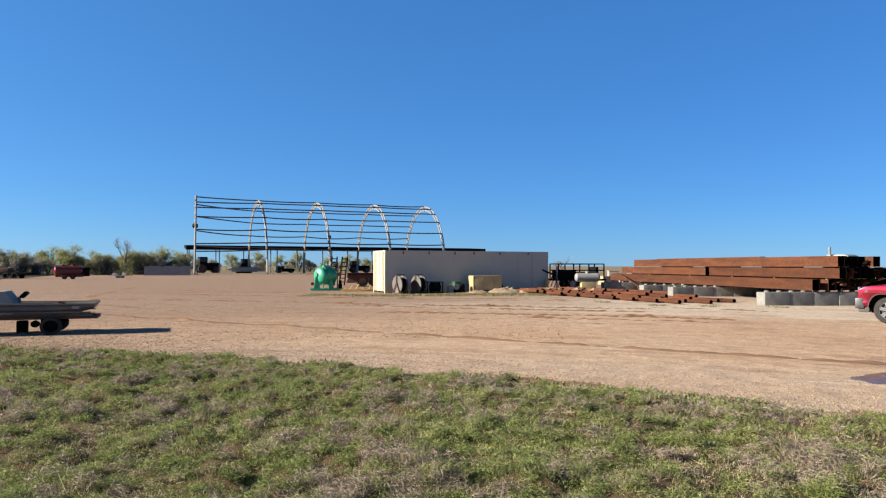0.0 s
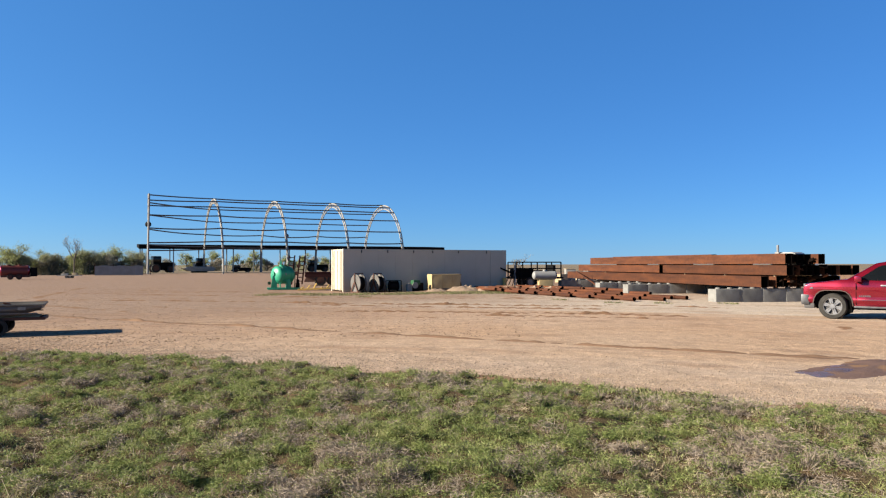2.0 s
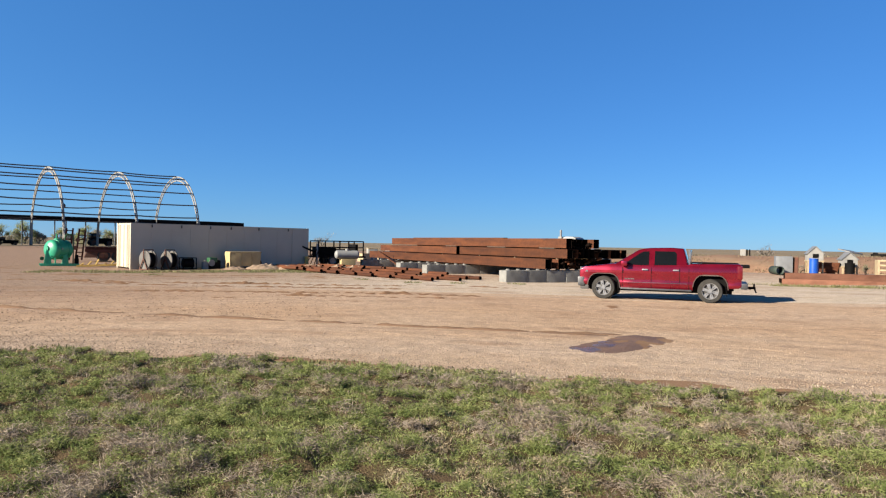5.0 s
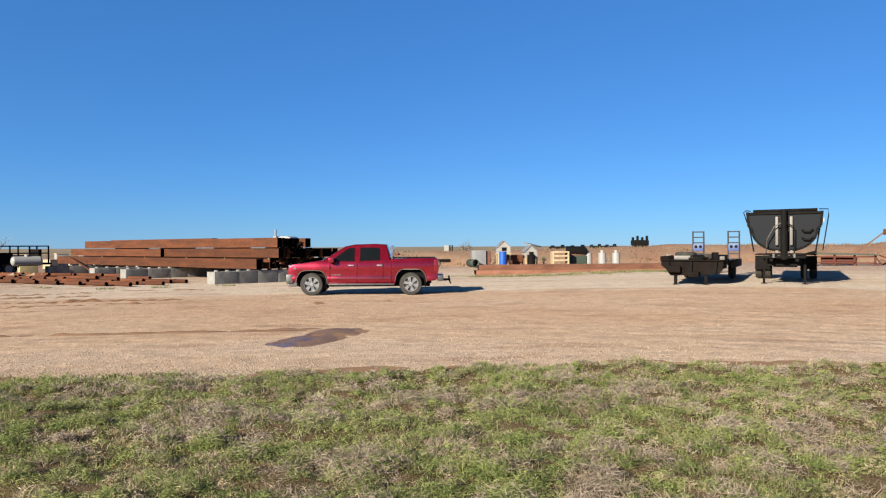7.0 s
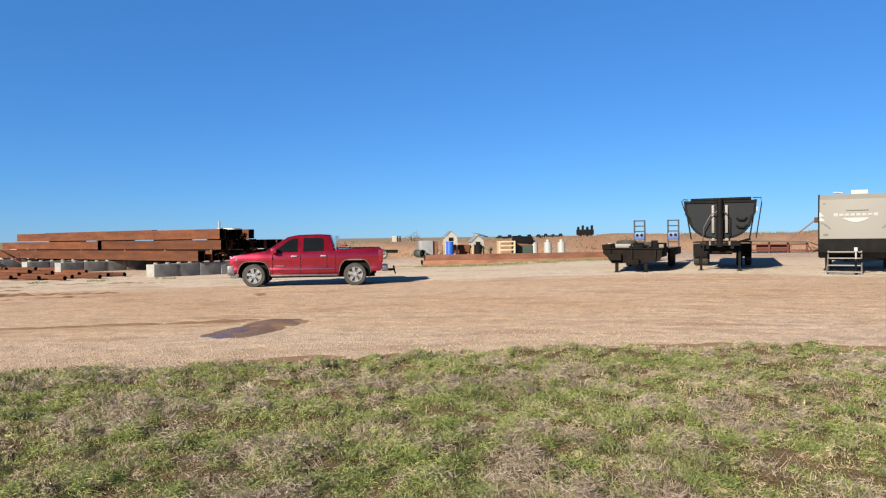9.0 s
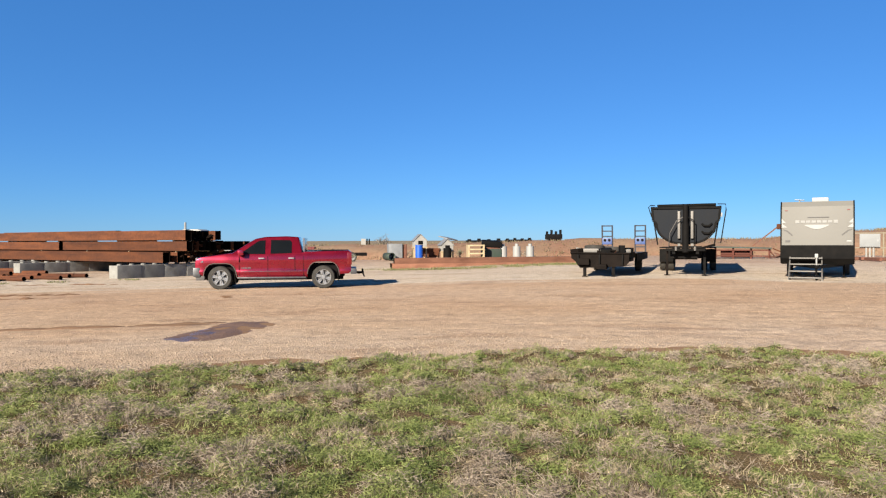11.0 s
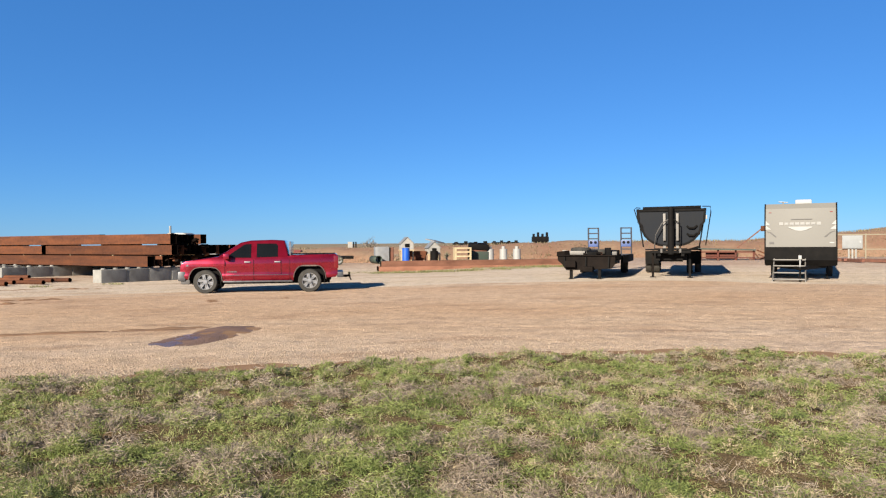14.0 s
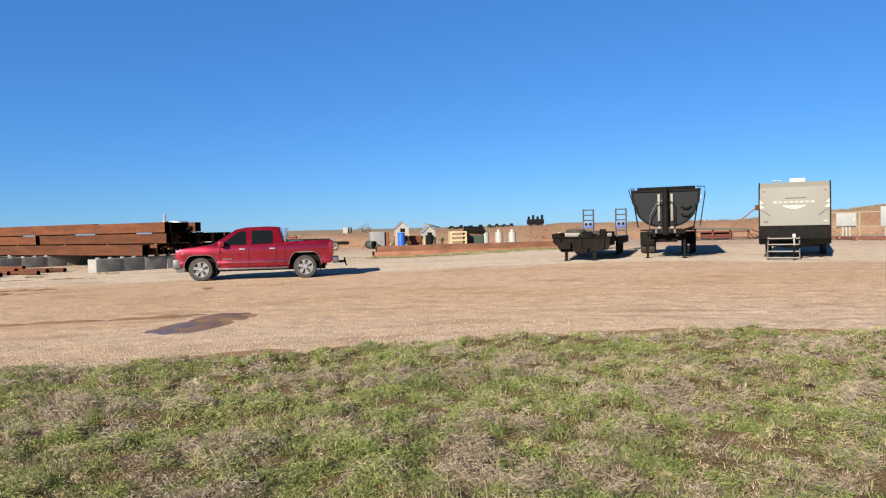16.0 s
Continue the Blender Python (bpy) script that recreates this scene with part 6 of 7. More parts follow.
def hoop_frame():
    t = thing("arched_barn_frame", "bare white lattice arches of an unfinished barn with sagging purlins", "barn frame", HOOP)
    span_w = 23.0
    bays = (0.0, 12.2, 23.6, 35.4, 46.6)

    def curve(u, d):
        """A place on the arch, u from 0 to 1; d: how far inside."""
        a = math.pi * u
        return ((span_w / 2 - d) * -math.cos(a) * (1 - 0.12 * math.sin(a)), (13.9 - d) * math.sin(a) ** 0.72)
    for bx, x in enumerate(bays):
        n = 30
        if bx == 0:
            bm = B()
            for dy in (-0.25, 0.25):
                rod(bm, (x, -span_w / 2 + 1.0 + dy, 0), (x + 0.2, -span_w / 2 + 1.5 + dy, 13.6), 0.16, 8)
            for k in range(21):
                rod(bm, (x, -span_w / 2 + 0.75 + 0.5 * (k % 2) + 0.02 * k, k * 0.64), (x, -span_w / 2 + 1.25 - 0.5 * (k % 2) + 0.02 * k, (k + 1) * 0.64), 0.06, 5)
            part("end_mast", bm, OFFWHITE, t, "weathered white lattice mast")
            continue
        for d, r in ((0.0, 0.13), (0.75, 0.11)):
            bm = B()
            tube(bm, [(x, *curve(k / n, d)) for k in range(n + 1)], r, 6)
            part("arch_chord", bm, OFFWHITE, t)
        bm = B()
        for k in range(n * 2):
            (y0, z0), (y1, z1) = curve(k / (2 * n), 0.75 * (k % 2)), curve((k + 1) / (2 * n), 0.75 * ((k + 1) % 2))
            rod(bm, (x, y0, z0), (x, y1, z1), 0.055, 4)
        part("lattice", bm, OFFWHITE, t)
    for u, h0 in ((0.062, 4.0), (0.09, 5.3), (0.15, 7.8), (0.224, 10.0), (0.30, 11.6), (0.37, 12.5), (0.5, 13.4), (0.68, 12.1), (0.78, 10.0), (0.86, 7.6), (0.92, 5.0)):
        bm = B()
        far = u > 0.5
        last = (bays[0], -span_w / 2 + 1.3, h0)
        run = [last]
        sag = 0.1 + 0.35 * abs(noise.noise((u * 40, 1.3, 0)))
        for x in bays[1:]:
            y, z = curve(u, 0.0)
            nxt = (x, y, z + 0.12)
            for k in range(1, 7):
                f = k / 6
                q = [last[j] + (nxt[j] - last[j]) * f for j in range(3)]
                q[2] -= 4 * sag * f * (1 - f) * (0.3 + abs(noise.noise((x, u * 31, 2))) * 1.5)
                run.append(tuple(q))
            last = nxt
        tube(bm, run, 0.115, 5)
        part("purlin", bm, PLASTIC, t, "dark sagging purlin")
    bm = B()
    bmesh.ops.create_uvsphere(bm, u_segments=12, v_segments=8, radius=0.5, matrix=pose(0.1, -span_w / 2 + 1.6, 8.4))
    part("light", bm, BLACK, t)
    bm = B()
    bmesh.ops.create_uvsphere(bm, u_segments=12, v_segments=8, radius=0.42, matrix=pose(24.6, -6.3, 7.0))
    part("light", bm, PLASTIC, t)


hoop_frame()
SHED = pose(-51.5, 143.5, gz(-44, 125), 0, 0, 22)


def shed():
    t = thing("open_shed", "long low open-sided shed with a dark roof edge", "shed", SHED)
    L = 66.0
    bm = B()
    v = [(0, -0.5, 4.7), (0, -0.5, 5.55), (0, 9.5, 5.9), (0, 9.5, 5.3)]
    a = [bm.verts.new(p) for p in v]
    b = [bm.verts.new((L, p[1], p[2])) for p in v]
    bm.faces.new(a), bm.faces.new(b[::-1])
    for k in range(4):
        bm.faces.new((a[k], b[k], b[(k + 1) % 4], a[(k + 1) % 4]))
    bmesh.ops.recalc_face_normals(bm, faces=bm.faces[:])
    part("roof", bm, BLACK, t, "dark sheet-metal roof")
    for k in range(12):
        for y in (0.0, 9.0):
            part("post", bar(B(), (0.6 + 5.8 * k, y, -0.3), (0.6 + 5.8 * k, y, 5.1), 0.2, 0.2), GREY if k % 3 else OFFWHITE, t)


shed()


def parked(x, y, rz, ln, hh, mat_, kind, label, category):
    """A tractor, truck or trailer far under the shed."""
    t = thing(kind, label, category, SHED @ pose(x, y, 0, 0, 0, rz), "machines under the shed")
    part("bonnet", box(B(), ln * 0.55, 1.5, hh * 0.38, pose(ln * 0.2, 0, hh * 0.42), 0.1), mat_, t)
    part("cab", box(B(), ln * 0.34, 1.6, hh * 0.5, pose(-ln * 0.22, 0, hh * 0.72), 0.12), BLACK if hh > 2.4 else mat_, t)
    part("windows", box(B(), ln * 0.345, 1.61, hh * 0.25, pose(-ln * 0.22, 0, hh * 0.78), 0.05), GLASS, t)
    part("chassis", box(B(), ln * 0.9, 1.0, hh * 0.18, pose(0, 0, hh * 0.24)), BLACK, t)
    for sx, r in ((-0.28, hh * 0.26), (0.34, hh * 0.2)):
        for s in (1, -1):
            wheel(t, sx * ln, s * 0.85, r, r, 0.35, DARK_RUST, s, 0)


parked(4.2, 1.5, 15, 4.6, 3.4, BLACK, "tractor", "dark tractor parked under the shed", "tractor")
parked(11.5, 2.0, 100, 3.8, 3.0, OFFWHITE, "tractor", "pale cab tractor parked under the shed", "tractor")
parked(20.0, 3.0, 5, 4.2, 1.5, BLACK, "parked_car", "dark car parked under the shed", "car")
parked(36.5, 3.0, 0, 4.8, 2.6, BLACK, "parked_truck", "dark truck parked under the shed", "truck")
parked(44.0, 3.0, 5, 5.2, 3.3, BLACK, "parked_truck", "dark truck parked under the shed", "truck")
parked(52.5, 3.0, -8, 4.8, 3.0, BLACK, "tractor", "dark tractor parked under the shed", "tractor")
t = thing("covered_boat", "white covered boat parked under the shed", "boat", SHED @ pose(11.2, -0.8, 0, 0, 0, 8))
part("hull", prism(B(), [(-3.4, 0.9), (-2.2, 0.25), (2.6, 0.25), (3.2, 0.9), (2.2, 1.25), (-2.0, 1.2)], -0.9, 0.9, 0.12), OFFWHITE, t)
part("stand", box(B(), 3.0, 1.0, 0.3, pose(0, 0, 0.15)), BLACK, t)


# ---- far left: tank trailer, fence, trees ----
# dark sheet that paints undergrowth and tree shade onto the ground
solo("verge_ground", blob(((-49, 62), (-51, 84), (-56, 99), (-60, 110), (-68, 132), (-110, 132), (-112, 62)), 0.02, 0.6, 6.0), VERGE, Matrix(), "weedy ground under the thicket with shade put into its colour", "ground", kind="structure")
t = thing("tank_trailer", "dark red tank trailer parked by the trees", "tank trailer", on(-43.0, 82.5, 28) @ Matrix.Scale(0.84, 4))
bm = B()
rod(bm, (-1.6, 0, 1.15), (1.4, 0, 1.15), 0.72, 20)
part("tank", bm, MAROON, t)
for s in (-1.62, 1.42):
    bm = B()
    bmesh.ops.create_uvsphere(bm, u_segments=18, v_segments=10, radius=0.72, matrix=pose(s, 0, 1.15) @ Matrix.Diagonal((0.4, 1, 1, 1)))
    part("tank_end", bm, RED, t)
part("saddle", box(B(), 3.4, 0.9, 0.4, pose(0, 0, 0.5), 0.03), DARK_RUST, t)
part("pump", box(B(), 0.8, 1.0, 1.2, pose(2.1, 0, 1.0), 0.05), BLACK, t)
for x in (-0.6, 0.4):
    for s in (1, -1):
        wheel(t, x, s * 0.75, 0.36, 0.36, 0.22, DARK_RUST, s, 0)
for x in (-0.8, 0.5):
    part("manhole", rod(B(), (x, 0, 1.8), (x, 0, 2.0), 0.25, 12), DULLRED, t)
t = thing("flat_trailer", "dusty pale flat trailer by the trees", "trailer", on(-41.0, 91.0, 5) @ Matrix.Scale(0.45, 4))
part("deck", span(B(), -3.0, 3.0, -1, 1, 0.6, 0.75), OFFWHITE, t)
part("load", box(B(), 1.6, 1.2, 0.5, pose(-1.2, 0, 1.0), 0.05), OFFWHITE, t)
part("load_box", box(B(), 1.2, 1.0, 0.7, pose(1.4, 0, 1.1), 0.05), WOOD, t)
for x in (-0.5, 0.5):
    for s in (1, -1):
        wheel(t, x, s * 0.9, 0.35, 0.35, 0.2, GREY, s, 0)
t = thing("panel_fence", "weathered grey sheet fence beyond the yard", "fence", on(-46.3, 111, 12))
for k in range(11):
    part("panel", span(B(), 0.62 * k, 0.62 * k + 0.6, 0.03 * (k % 2), 0.03 * (k % 2) + 0.05, 0.0, 1.38 + 0.04 * (k * 7 % 4)), SHEET, t)
for k in range(4):
    part("post", bar(B(), (2.6 * k, 0.1, 0), (2.6 * k, 0.1, 1.7), 0.1, 0.1), DARK_RUST, t)


def tree(name, hh, leafs, leaf_mat, seed, label, spread=0.5, size=0.16, category="tree"):
    """A tapered trunk with limbs, and a crown of many small leaves."""
    rr = random.Random(seed)
    t = thing(name, label, category, Matrix())
    bm, tips = B(), []

    def limb(p, d, ln, r, lvl):
        q = p + d * ln
        rod(bm, p, q, r, 6 if lvl < 2 else 4, r * 0.62, caps=False)
        tips.append((q, ln))
        if lvl >= 4:
            return
        for _ in range(3 if lvl < 2 else 2 + (lvl == 2)):
            e = (d + Vector((rr.uniform(-1, 1), rr.uniform(-1, 1), rr.uniform(-0.25, 0.75))) * (0.75 + spread * 0.4)).normalized()
            limb(p + d * ln * rr.uniform(0.55, 1.0), e, ln * rr.uniform(0.55, 0.82), r * 0.58, lvl + 1)
    for _ in range(1 if spread < 0.6 else 3):
        limb(Vector((rr.uniform(-0.2, 0.2) * spread, rr.uniform(-0.2, 0.2) * spread, -0.1)), Vector((rr.uniform(-0.3, 0.3) * spread * 2, rr.uniform(-0.3, 0.3) * spread * 2, 1)).normalized(), hh * 0.30, hh * 0.022, 0)
    part("trunk", bm, BARK, t)
    vs, fs = [], []
    pick = [x for x in tips if x[1] < hh * 0.2]
    for _ in range(leafs):
        c, ln = rr.choice(pick)
        if spread > 0.6 and rr.random() < 0.22:      # low skirt of suckers
            c = Vector((c.x * 1.05, c.y * 1.05, rr.random() * hh * 0.3))
        c = c + Vector((rr.gauss(0, 1), rr.gauss(0, 1), rr.gauss(0, 0.8))) * ln * 0.45
        if c.z < 0.15:
            c.z = 0.15 + rr.random() * 0.3
        u = Vector((rr.gauss(0, 1), rr.gauss(0, 1), rr.gauss(0, 1))).normalized() * size * rr.uniform(0.6, 1.5)
        w = Vector((rr.gauss(0, 1), rr.gauss(0, 1), rr.gauss(0, 1))).normalized() * size * rr.uniform(0.14, 0.36)
        o = len(vs)
        vs += [c - u, c + w, c + u, c - w]
        fs.append((o, o + 1, o + 2, o + 3))
    if fs:
        me = bpy.data.meshes.new("crown")
        me.from_pydata([tuple(x) for x in vs], [], fs)
        me.materials.append(leaf_mat)
        ob = new("crown", me)
        ob.parent = t
    return t


KINDS = [tree("tree", 5.6, 7000, LEAF_SPRING, 1, "scrubby tree with fresh green leaves beyond the yard", 0.9, 0.1),
         tree("tree", 5.0, 7000, LEAF_GREY, 2, "bare grey-brown thicket tree beyond the yard", 1.1, 0.11),
         tree("tree", 5.4, 7000, LEAF_DARK, 3, "dark green thicket tree beyond the yard", 1.0, 0.1),
         tree("tree", 4.6, 7000, LEAF_GREY, 5, "bare grey-brown thicket tree beyond the yard", 1.3, 0.11)]
used = [False] * 4


def plant(k, x, y, sc):
    m = on(x, y, 360 * r2.random(), -0.1) @ Matrix.Diagonal((sc, sc, sc, 1))
    if not used[k]:
        used[k] = True
        KINDS[k].matrix_world = m
        KINDS[k]["group"] = "trees beyond the yard"
        return
    ob = copy_thing(KINDS[k], Matrix())
    ob.matrix_world = m


for i in range(64):
    f = i / 63
    plant((1, 2, 1, 0, 3, 0, 2, 1)[i % 8], -84 + 37 * f + r2.uniform(-1.5, 1.5), 100 + 28 * f + r2.uniform(-5, 6), r2.uniform(0.8, 1.2))
for i in range(26):
    f = i / 25
    plant((0, 3, 0, 1)[i % 4], -66 + 70 * f + r2.uniform(-1.5, 1.5), 182 + 22 * f + r2.uniform(-4, 5), r2.uniform(0.9, 1.3))
snag = tree("bare_tree", 8.6, 350, LEAF_GREY, 12, "tall nearly bare tree above the thicket", 0.35, 0.14)
snag.matrix_world = on(-49.8, 112.0) @ Matrix.Diagonal((0.62, 0.62, 1.04, 1))
snag2 = tree("bare_tree", 5.2, 140, LEAF_GREY, 14, "thin bare tree beyond the container", 0.3, 0.12)
snag2.matrix_world = on(11.9, 72.0) @ Matrix.Scale(0.72, 4)


# ---- far right: earth bank, sheds, drums ----
BANK = ((20, 82, 0.5), (31, 68, 0.8), (40.5, 55.5, 1.1), (47, 42, 1.2), (56, 31.5, 1.3), (65.5, 21.5, 1.35), (73, 14, 2.2), (78, 7, 3.1), (81, -2, 3.3), (82, -14, 3.2))
bm = B()
prev = None
for i in range(len(BANK) - 1):
    for s in range(14):
        f = s / 14
        x, y, hh = (BANK[i][k] + (BANK[i + 1][k] - BANK[i][k]) * f for k in range(3))
        d = Vector((BANK[i + 1][0] - BANK[i][0], BANK[i + 1][1] - BANK[i][1], 0)).normalized()
        n = Vector((d.y, -d.x, 0))
        row = []
        for j in range(13):
            u = -1.0 + j / 6
            px_ = x - n.x * u * (3.0 + hh * 2.2) * (-1)
            py_ = y - n.y * u * (3.0 + hh * 2.2) * (-1)
            bump_ = 0.22 * noise.noise((px_ * 0.35, py_ * 0.35, 1.0)) + 0.1 * noise.noise((px_ * 1.3, py_ * 1.3, 4.0))
            row.append(bm.verts.new((px_, py_, gz(x, y) * (1 - abs(u)) + (hh * 1.0) * (1 - abs(u) ** 2.2) + (bump_ if abs(u) < 0.9 else -0.3))))
        if prev:
            for j in range(12):
                bm.faces.new((prev[j], prev[j + 1], row[j + 1], row[j]))
        prev = row
bmesh.ops.recalc_face_normals(bm, faces=bm.faces[:])
solo("earth_bank", bm, REDSOIL, Matrix(), "long low bank of reddish soil and dry grass", "earth bank", kind="structure", smooth=60)
bm = B()
for _ in range(26000):
    i = r2.randrange(len(BANK) - 1)
    f, u = r2.random(), r2.uniform(-0.15, 1.05)
    x, y, hh = (BANK[i][k] + (BANK[i + 1][k] - BANK[i][k]) * f for k in range(3))
    d = Vector((BANK[i + 1][0] - BANK[i][0], BANK[i + 1][1] - BANK[i][1], 0)).normalized()
    q = Vector((x, y, 0)) - Vector((d.y, -d.x, 0)) * u * (3.0 + hh * 2.2) * -1
    if i < 6 and 0.12 < u < 0.75 and r2.random() < 0.72:
        continue
    z = gz(x, y) * (1 - abs(u)) + hh * (1 - min(1, abs(u)) ** 2.2) - 0.05
    a, l2, w = r2.random() * 6.28, r2.uniform(0.08, 0.24), r2.uniform(0.02, 0.05)
    c, s = math.cos(a) * w, math.sin(a) * w
    bm.faces.new([bm.verts.new(p) for p in ((q.x - c, q.y - s, z), (q.x + c, q.y + s, z), (q.x + r2.uniform(-0.1, 0.1), q.y + r2.uniform(-0.1, 0.1), z + l2))])
solo("bank_grass", bm, BANKGRASS, Matrix(), "dry straw-coloured grass on the earth bank", "grass", kind="stuff", smooth=None)


def playhouse(x, y, rz, base, label):
    t = thing("raised_hut", label, "hut", on(x, y, rz) @ Matrix.Scale(0.9, 4), "small huts")
    for sx in (-0.42, 0.42):
        for sy in (-0.4, 0.4):
            part("post", bar(B(), (sx, sy, 0), (sx, sy, base + 0.05), 0.09, 0.09), WOOD, t)
    part("floor", box(B(), 1.0, 0.95, 0.07, pose(0, 0, base)), WOOD, t)
    bm = B()
    prism(bm, [(-0.46, base), (0.46, base), (0.46, base + 0.5), (0, base + 0.92), (-0.46, base + 0.5)], -0.40, 0.40)
    part("wall", bm, OFFWHITE, t)
    part("window", box(B(), 0.34, 0.03, 0.26, pose(0, -0.41, base + 0.34), 0.01), BLACK, t)
    for s in (1, -1):
        bm = B()
        bar(bm, (s * 0.02, 0, base + 0.95), (s * 0.54, 0, base + 0.45), 0.9, 0.035)
        part("roof", bm, GREY, t)


playhouse(34.1, 32.4, -35, 0.88, "small pale hut with a pitched roof on posts")
playhouse(36.0, 31.8, -30, 0.55, "small pale hut with a pitched roof on posts")


def drum(x, y, mat_, label, r=0.29, hh=0.9, name="drum"):
    t = thing(name, label, "drum", on(x, y), "drums")
    bm = B()
    rod(bm, (0, 0, 0), (0, 0, hh), r, 18)
    part("shell", bm, mat_, t)
    for z in (hh * 0.33, hh * 0.66, hh * 0.97):
        part("hoop", rod(B(), (0, 0, z), (0, 0, z + 0.035), r * 1.05, 18), mat_, t)


drum(33.35, 31.7, BLUE, "bright blue plastic drum beside a hut", 0.24, 0.95)
drum(35.6, 31.3, BLACK, "black plastic drum beside a hut", 0.26, 0.72)
for k, (x, y) in enumerate(((39.4, 29.6), (40.4, 29.2), (41.35, 28.75))):
    t = thing("gas_cylinder", "white upright gas tank with a collar", "gas tank", on(x, y), "white tanks")
    part("tank", rod(B(), (0, 0, 0.0), (0, 0, 0.8), 0.27, 18, 0.26), WHITE, t)
    part("collar", rod(B(), (0, 0, 0.8), (0, 0, 0.98), 0.13, 12), WHITE, t)
t = thing("timber_crate", "pale yellow timber crate by the earth bank", "crate", on(37.4, 30.4, -40))
for z in (0.08, 0.36, 0.64, 0.9):
    part("slat", box(B(), 1.1, 0.9, 0.1, pose(0, 0, z), 0.01), WOOD, t)
for sx in (-0.5, 0.5):
    part("post", box(B(), 0.09, 0.94, 0.95, pose(sx, 0, 0.475)), WOOD, t)
t = thing("pump_unit", "dark green pump machine with a folded cover", "machine", on(38.9, 30.2, -40))
part("base", box(B(), 1.2, 0.9, 0.6, pose(0, 0, 0.35), 0.06), CULVERT, t)
part("cover", box(B(), 1.3, 1.0, 0.4, pose(0, 0, 1.0, 6, 4), 0.12), BLACK, t)
part("frame", box(B(), 1.0, 0.7, 0.3, pose(0, 0, 0.72)), DARK_RUST, t)
tt = thing("old_tyre", "worn tyre lying by the machine", "tyre", on(40.0, 30.6, 20, 0.33))
wheel(tt, 0, 0, 0, 0.34, 0.22, GREY, 1, 0)
t = thing("culvert_pipe", "corrugated steel culvert lying beside a steel box", "culvert", on(32.3, 33.4, -20) @ Matrix.Scale(0.58, 4))
bm = B()
rod(bm, (0, -0.9, 0.42), (0, 0.9, 0.42), 0.42, 18, None, False)
part("shell", bm, CULVERT, t).modifiers.new("thickness", "SOLIDIFY").thickness = 0.03
t = thing("steel_box", "grey steel cabinet standing open by the bank", "cabinet", on(33.0, 33.6, -35))
part("body", box(B(), 0.9, 0.8, 1.05, pose(0, 0, 0.53), 0.02), GREY, t)
part("door", box(B(), 0.04, 0.75, 0.95, pose(0.55, -0.2, 0.53, 0, 0, 25)), DARK_RUST, t)
t = thing("red_trough", "faded red steel trough between the huts", "trough", on(35.1, 32.4, -40))
part("basin", prism(B(), [(-0.5, 0.15), (-0.62, 0.72), (0.62, 0.72), (0.5, 0.15)], -0.3, 0.3, 0.02), RUST, t)
part("stand", box(B(), 0.8, 0.4, 0.18, pose(0, 0, 0.09)), DARK_RUST, t)
t = thing("dish_stand", "flat dark dish on a thin stand behind a hut", "dish", on(38.2, 33.6, 0))
part("pole", bar(B(), (0, 0, 0), (0, 0, 1.25), 0.08, 0.08), WOOD, t)
part("dish", box(B(), 1.1, 0.9, 0.08, pose(0, 0, 1.42, 12, 6), 0.03), GREY, t)
part("brace", bar(B(), (0.4, 0, 0), (0.1, 0, 1.3), 0.06, 0.06), WOOD, t)
t = thing("low_trailer", "low dark trailer beyond the pickup", "trailer", on(32.0, 37.2, -40))
part("deck", box(B(), 2.6, 1.5, 0.2, pose(0, 0, 0.5), 0.03), BLACK, t)
for s in (1, -1):
    wheel(t, 0.3, s * 0.8, 0.32, 0.32, 0.2, GREY, s, 0)
t = thing("white_cabinet", "small white steel cabinet with two stacks", "cabinet", on(43.65, 48.96, -40, 0.85) @ Matrix.Scale(0.46, 4))
part("body", box(B(), 0.9, 0.8, 1.9, pose(0, 0, 0.95), 0.02), OFFWHITE, t)
for sx in (0.7, 1.15):
    part("stack", rod(B(), (sx, 0, 0), (sx, 0, 1.9), 0.13, 10), BLACK, t)
bush = tree("bare_bush", 3.0, 70, DEADWEED, 21, "grey leafless bush on the earth bank", 1.4, 0.12, "bush")
bush.matrix_world = on(49.5, 52.2, 0, 0.1)
for k, (x, y, sc) in enumerate(((35.0, 34.6, 0.42), (38.6, 32.8, 0.36), (43.5, 30.6, 0.4), (30.5, 35.3, 0.36), (46.5, 27.3, 0.34), (50, 19.5, 0.36))):
    b2 = tree("shrub", 2.6, 420, LEAF_DARK if k % 2 else LEAF_GREY, 30 + k, "low scrubby bush by the earth bank", 1.4, 0.1, "shrub")
    b2.matrix_world = on(x, y) @ Matrix.Diagonal((sc, sc, sc, 1))
for k, (x, y, w, hh) in enumerate(((59.5, 39.0, 1.6, 0.9), (53.0, 42.5, 3.4, 0.35), (56.3, 40.9, 2.6, 0.35))):
    t = thing("far_machine", "dark old machine standing on the earth bank", "machine", on(x, y, -50, BANK[4][2] * 0.85), "machines on the bank")
    part("body", box(B(), w, 1.0, hh * 0.6, pose(0, 0, hh * 0.55), 0.1), BLACK, t)
    for q in range(4):
        part("rack", box(B(), 0.1 * w, 0.8, hh * (0.5 + 0.3 * (q % 2)), pose(-w * 0.4 + q * w * 0.27, 0, hh * 0.9), 0.03), BLACK, t)
    part("foot", box(B(), w * 0.8, 0.9, hh * 0.4, pose(0, 0, hh * 0.15)), BLACK, t)
t = thing("red_skid", "rusty red pipe rack skid with a slanting boom", "rack", on(49.0, 17.0, -72) @ Matrix.Diagonal((1, 1, 0.7, 1)))
for z in (0.25, 0.8):
    part("rail", bar(B(), (-1.8, 0, z), (1.7, 0, z), 0.12, 0.12), DULLRED, t)
